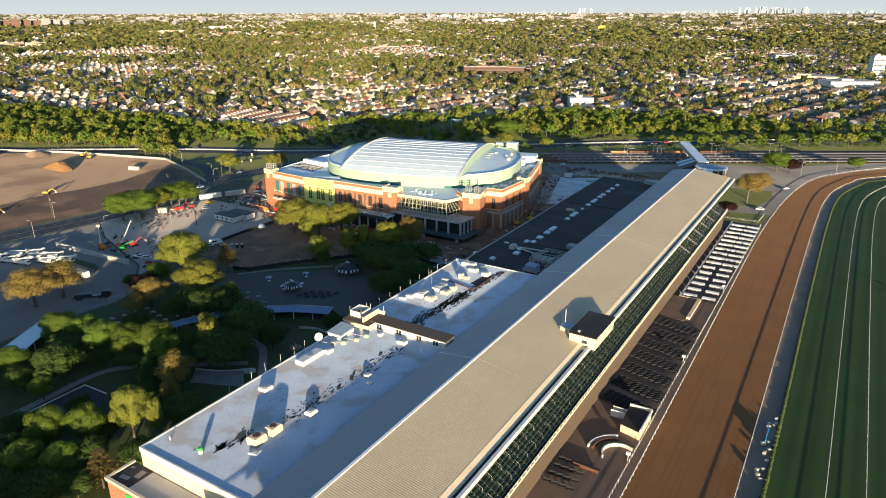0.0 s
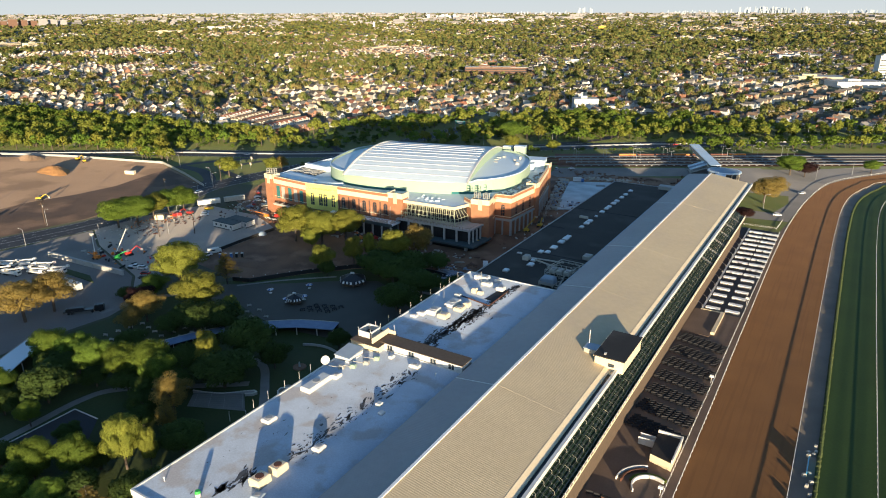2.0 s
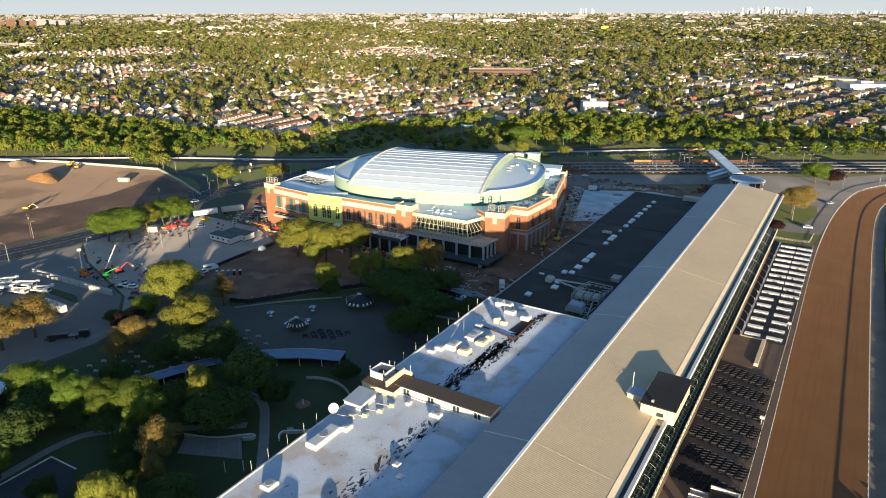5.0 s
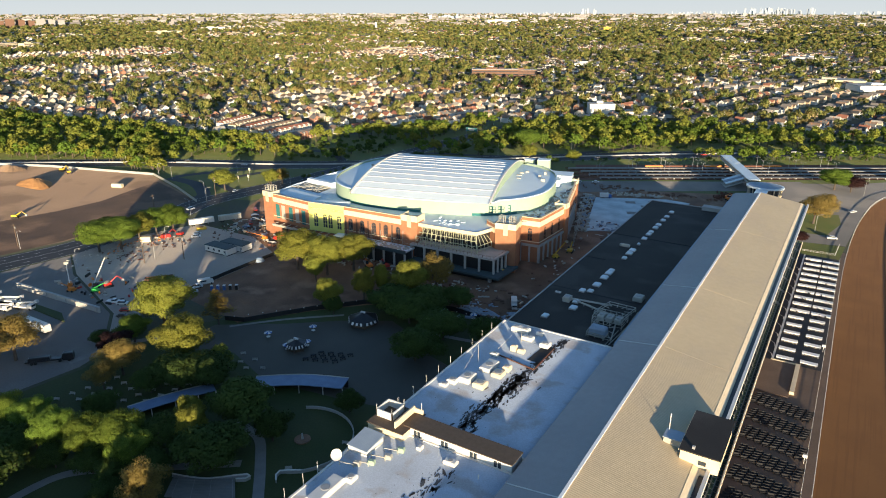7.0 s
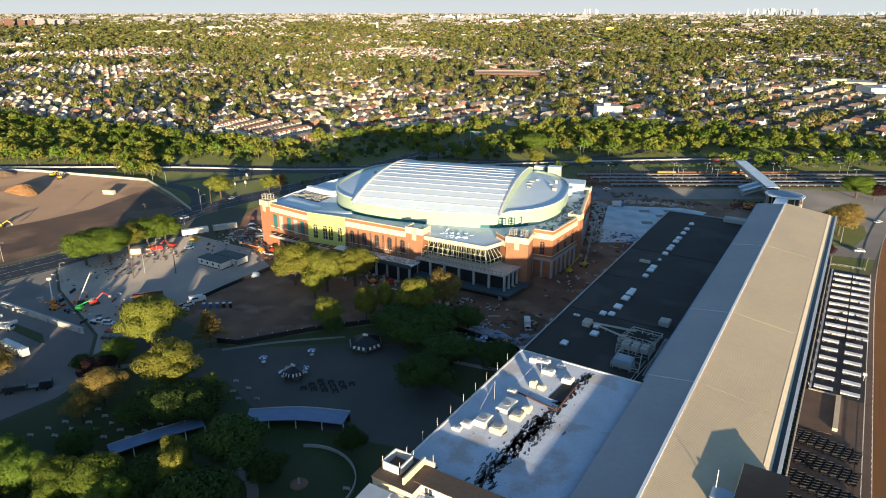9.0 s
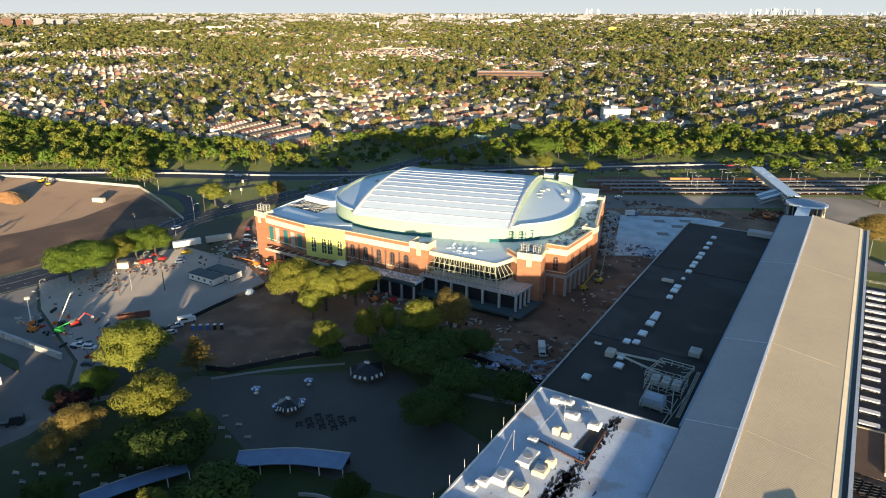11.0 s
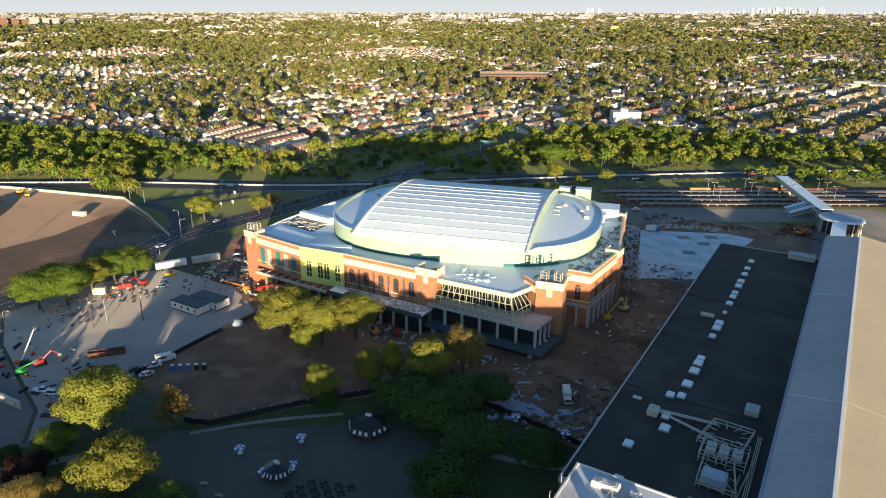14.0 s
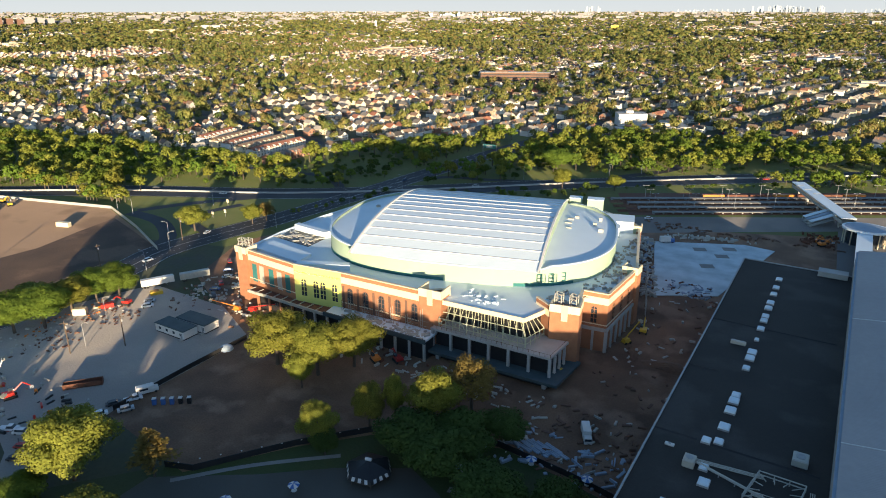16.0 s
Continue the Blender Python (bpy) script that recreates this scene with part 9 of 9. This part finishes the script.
def build_suburb():
    town_rows()
    rnd = random.Random(21)
    g = np.random.default_rng(21)
    near_t = [far_crown(g, 150, 5.0, 0.95) for _ in range(6)]
    mid_t = [far_crown(g, 56, 5.0, 1.5) for _ in range(6)]
    far_t = [far_crown(g, 13, 5.0, 2.8) for _ in range(6)]
    near_c, mid_c, far_c = Cloud(), Cloud(), Cloud()
    walls = [Mb() for _ in M_WALLS]
    roofs = [Mb() for _ in M_ROOFS]
    wp, rp = (0.26, 0.50, 0.72, 0.90, 1.0), (0.34, 0.58, 0.86, 0.92, 1.0)

    def pick(p):
        r = rnd.random()
        return next(i for i, v in enumerate(p) if r <= v)

    streets, cars = Mb(), [Mb() for _ in M_CARS]
    near = []
    o = Vector((-450, 560))
    for j in range(-150, 170):
        # two house rows back to back, then a street
        off = (j // 2) * 74.0 + (j % 2) * 36.0
        for i in range(-80, 480):
            p = o + GU * (i * 12.5) + GV * off
            if p.y < 200 or not in_view(p.x, p.y):
                continue
            d = (p - Vector(HUB)).length
            if d > FAR_D - 60 or near_edge(p.x, p.y) < 8 or in_rows(p.x, p.y) or any((p.x - cx) ** 2 + (p.y - cy) ** 2 < cr * cr for cx, cy, cr in CLEARED):
                continue
            green = noise.noise(Vector((p.x / 330, p.y / 330, 3.1)))
            z, s = land(d)
            if j % 2 == 0 and d < 2400:
                a, b = p + GV * -16, p + GV * -22
                streets.quad(*[(*(q + GU * u), 0.04) for q, u in ((a, -6.25), (a, 6.25), (b, 6.25), (b, -6.25))])
                if d < 1500 and rnd.random() < 0.5:
                    c = p + GV * rnd.choice((-17.0, -21)) + GU * rnd.uniform(-4, 4)
                    cars[rnd.choice((0, 0, 1, 2, 2, 3, 4, 5))].bevelbox(-2.2, 2.2, -0.9, 0.9, 0.1, 1.5, 0.45, math.degrees(math.atan2(GU.y, GU.x)), (c.x, c.y))
            if i % 17 == 0 and d < 2400:
                streets.quad(*[(*(p + GU * u + GV * v), 0.05) for u, v in (((-4, -20), (4, -20), (4, 18), (-4, 18)) if j % 2 == 0 else ((-4, -18), (4, -18), (4, 18), (-4, 18)))])
            keep = 0.95 if d < 1100 else (0.78 if d < 1700 else (0.62 if d < 2500 else 0.36))
            keep -= max(0, green) * 1.2
            if i % 17 == 0:
                keep = 0
            x, y = p.x + rnd.uniform(-1.2, 1.2), p.y + rnd.uniform(-1.6, 1.6)
            # rows of gables side by side, or eaves to the street, by block
            gabled = (i // 17 + j // 2) % 9 > 0
            rot = GRID + (math.pi / 2 if gabled else 0) + rnd.uniform(-.05, .05)
            if rnd.random() < keep:
                if d < 860 and len(near) < 290:
                    near.append((x, y, rot))
                else:
                    big = 1.0 if d < 1500 else (1.15 if d < 2500 else 1.4)
                    w, dd, h, rise = rnd.uniform(6.5, 8.5) * big, rnd.uniform(9, 13) * big, rnd.uniform(4.2, 6.2) * (1 if big < 1.2 else 0.85), rnd.uniform(1.8, 3.2)
                    dd *= 1.0 if gabled else 0.76
                    house_mesh((walls[pick(wp)], roofs[pick(rp)]), x, y, z, w, dd, h, rise, rot, s if s > 0.5 else 0.5 * s + 0.25)
            tk = 0.30 if d < 1000 else (0.36 if d < 1700 else (0.36 if d < 2500 else 0.5))
            tk += 0.8 * green
            for _ in range(2 if d < 2500 else 1):
                if rnd.random() < tk:
                    q = p + GU * rnd.uniform(-7, 7) + GV * rnd.choice((-13.5, -12, 13, 17, 19))
                    r = rnd.choice((rnd.uniform(0.5, 0.9), rnd.uniform(0.8, 1.3), rnd.uniform(1.2, 1.85)))
                    if d < 1300:
                        near_c.add(rnd.choice(near_t), q.x, q.y, 0, r, r * rnd.uniform(0.95, 1.3), rnd.uniform(0, 6.28))
                    elif d < 2500:
                        mid_c.add(rnd.choice(mid_t), q.x, q.y, 0, r * 1.15, r * 1.15, rnd.uniform(0, 6.28))
                    else:
                        k = max(s, 0.35)
                        far_c.add(rnd.choice(far_t), q.x, q.y, z - 0.5, r * 1.8 * k, r * 1.25 * k, rnd.uniform(0, 6.28))
    house_things(near)
    structure("suburban_streets", streets, M_ASPHALT, "grid of dark asphalt suburban streets", "road")
    for k, m in zip(cars, M_CARS):
        tagged(part("parked_cars", k, m), "many cars parked along suburban streets", "cars", kind="stuff")
    for k, m in zip(walls, M_WALLS):
        tagged(part("distant_house_walls", k, m), "walls of many small suburban houses in streets", "house", kind="stuff")
    for k, m in zip(roofs, M_ROOFS):
        tagged(part("distant_house_roofs", k, m), "gabled shingle roofs of many suburban houses", "roof", kind="stuff")
    for nm, c in (("suburban_trees", near_c), ("far_trees", mid_c), ("hazy_woods", far_c)):
        tagged(new(nm, c.mesh(nm, M_FOREST)), "countless spring-green trees among the suburban streets", "trees", kind="stuff")


build_suburb()


# ---- landmarks among the houses, the far town and the skyline ----
def along(px, true):
    """The place on the far land at a bearing px (degrees left of +y) and a true distance."""
    d = true if true <= NEAR_D else NEAR_D + (FAR_D - NEAR_D) * math.log(true / NEAR_D) / math.log(STRETCH)
    z, s = land(d)
    a = radians(px)
    return HUB[0] - d * math.sin(a), HUB[1] + d * math.cos(a), z, s


def block(name, label, x, y, z, w, d, h, rot, m, floors=0, roofm=None, s=1.0):
    b = thing(name, label, "building", at=pose(x, y, z, 0, 0, rot) @ Matrix.Scale(s, 4))
    part("wall", Mb().box(-w / 2, w / 2, -d / 2, d / 2, -3, h), m, b)
    part("roof", Mb().box(-w / 2 - .3, w / 2 + .3, -d / 2 - .3, d / 2 + .3, h, h + 0.6), roofm or M_CONC, b)
    part("roof_plant", Mb().box(-w * 0.2, w * 0.05, -d * 0.2, d * 0.2, h + 0.6, h + 3.2), m, b)
    for f in range(floors):
        part("window_band", Mb().box(-w / 2 + 1, w / 2 - 1, -d / 2 - 0.12, -d / 2 + 0.1, 1.2 + f * (h - 1) / floors, 2.6 + f * (h - 1) / floors), M_GLASS, b)
    return b


def build_landmarks():
    block("storage_building", "white cubic storage building among houses", -306, 826, 0, 30, 16, 12, 32, M_WHITE, 0)
    block("shop_building", "low cream shop building with flat roof", -262, 800, 0, 42, 20, 6, 32, M_CREAM, 0, M_CONC)
    block("shop_building", "low brown shop building with flat roof", -290, 775, 0, 30, 16, 5, 32, M_BRICK, 0, M_CONC)
    block("school_building", "long red brick school block", -616, 1148, 0, 84, 16, 15, 32, M_BROWN, 3)
    block("school_building", "red brick school wing", -578, 1184, 0, 50, 16, 13, 32, M_BROWN, 3)
    block("office_tower", "white office tower with blue glass bands", 9, 1438, 0, 21, 15, 39, 31, M_WHITE, 9)
    block("shopping_centre", "long low white shopping centre", -26, 1282, 0, 76, 40, 8, 31, M_WHITE, 0)
    block("shopping_centre", "low brown retail shed", -90, 1345, 0, 90, 40, 8, 12, M_TAN, 0)
    for bear, true, w, d, h, r, m, fl, nm in ((64.5, 2700, 120, 30, 9, 40, M_CREAM, 2, "cream long school building"), (62.6, 2650, 60, 26, 10, 40, M_CREAM, 2, "cream long school building"), (34.2, 2350, 70, 24, 12, 20, M_CREAM, 3, "cream institutional building"),
                                              (36.4, 2050, 90, 24, 8, 20, M_TAN, 2, "tan institutional building"), (20.0, 1500, 80, 26, 8, 30, M_WHITE, 1, "white flat roofed building"), (27.5, 1650, 70, 22, 7, 40, M_TAN, 1, "tan flat roofed building"),
                                              (45.0, 1750, 60, 30, 8, 0, M_CREAM, 1, "cream flat roofed building"), (9.0, 1700, 110, 30, 8, 10, M_TAN, 1, "tan flat roofed warehouse"), (3.0, 1850, 120, 40, 9, 10, M_WHITE, 1, "white flat roofed warehouse"),
                                              (37.2, 4250, 13, 13, 36, 0, M_WHITE, 0, "slim white apartment tower"), (27.0, 6200, 300, 60, 22, 30, M_WHITE, 0, "long white warehouse"), (18.5, 3900, 40, 30, 22, 0, M_AMBER, 0, "yellow roofed building"),
                                              (53.5, 3600, 160, 40, 14, 30, M_CREAM, 1, "long cream building"), (50.0, 4200, 140, 40, 16, 30, M_WHITE, 1, "long pale building")):
        x, y, z, s = along(bear, true)
        block("distant_building", nm + " among trees", x, y, z, w, d, h, bear + r, m, fl, None, s)
    for k in range(9):
        x, y, z, s = along(65.3 - 0.62 * k, 5200 + 120 * (k % 3))
        block("apartment_block", "tall red-brown brick apartment block", x, y, z, 52, 26, 52 - 7 * (k % 3), 62, M_BROWN if k < 6 else M_CITY, 0, None, s)
    rnd = random.Random(99)
    city, towers = Mb(), Mb()
    for k in range(2600):
        bear = rnd.uniform(-8, 72)
        true = rnd.uniform(5200, 14500)
        dens = 0.25 + 0.75 * max(0, noise.noise(Vector((bear / 9, true / 2500, 1.7))) + 0.2)
        if bear < 20 and true < 8500:
            dens *= 0.25
        if rnd.random() > dens:
            continue
        x, y, z, s = along(bear, true)
        w, d, h = rnd.uniform(25, 110), rnd.uniform(20, 50), rnd.uniform(8, 24) * (1.8 if rnd.random() < 0.06 else 1)
        city.box(-w / 2 * s, w / 2 * s, -d / 2 * s, d / 2 * s, -2, h * s, bear + rnd.uniform(-25, 25), (x, y, z))
    for cb, spread, n, hmin, hmax, true in ((31.6, 1.6, 14, 45, 85, 8200), (23.0, 3.0, 18, 40, 90, 12500), (20.0, 0.7, 8, 80, 190, 13500), (6.4, 2.6, 75, 70, 190, 14700), (0.2, 2.5, 30, 40, 110, 14700), (11.8, 3.0, 30, 30, 90, 14700), (29.5, 3.0, 30, 25, 50, 9000), (44, 9, 40, 20, 50, 13000)):
        for _ in range(n):
            bear = rnd.gauss(cb, spread * 0.5)
            x, y, z, s = along(bear, true + rnd.uniform(-250, 150))
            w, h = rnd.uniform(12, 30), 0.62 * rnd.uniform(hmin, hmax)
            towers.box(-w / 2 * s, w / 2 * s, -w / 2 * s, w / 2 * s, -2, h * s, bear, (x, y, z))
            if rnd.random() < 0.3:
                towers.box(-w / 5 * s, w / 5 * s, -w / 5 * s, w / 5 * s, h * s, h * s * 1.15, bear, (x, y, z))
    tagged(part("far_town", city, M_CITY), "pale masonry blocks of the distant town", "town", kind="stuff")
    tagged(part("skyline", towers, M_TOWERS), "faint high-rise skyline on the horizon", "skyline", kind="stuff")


build_landmarks()


def build_backdrop():
    m = bpy.data.materials.new("horizon_sky")
    m.use_nodes = True
    n, l = m.node_tree.nodes, m.node_tree.links
    n.clear()
    out, em, geo, sep, mr, ramp = (n.new("ShaderNode" + k) for k in ("OutputMaterial", "Emission", "NewGeometry", "SeparateXYZ", "MapRange", "ValToRGB"))
    l.new(geo.outputs["Position"], sep.inputs[0])
    l.new(sep.outputs[2], mr.inputs[0])
    mr.inputs[1].default_value, mr.inputs[2].default_value = 80, 420
    l.new(mr.outputs[0], ramp.inputs[0])
    ramp.color_ramp.elements[0].color, ramp.color_ramp.elements[1].color = (0.66, 0.735, 0.75, 1), (0.52, 0.66, 0.74, 1)
    l.new(ramp.outputs[0], em.inputs[0])
    em.inputs[1].default_value = 0.41
    l.new(em.outputs[0], out.inputs[0])
    mb = Mb()
    ang = [radians(-20 + 2 * i) for i in range(56)]
    for a, b in zip(ang, ang[1:]):
        mb.quad(*[(HUB[0] - 4905 * math.sin(t), HUB[1] + 4905 * math.cos(t), z) for t, z in ((a, 60), (b, 60), (b, 520), (a, 520))])
    structure("backdrop", mb, m, "pale hazy morning sky above the horizon", "sky")


build_backdrop()
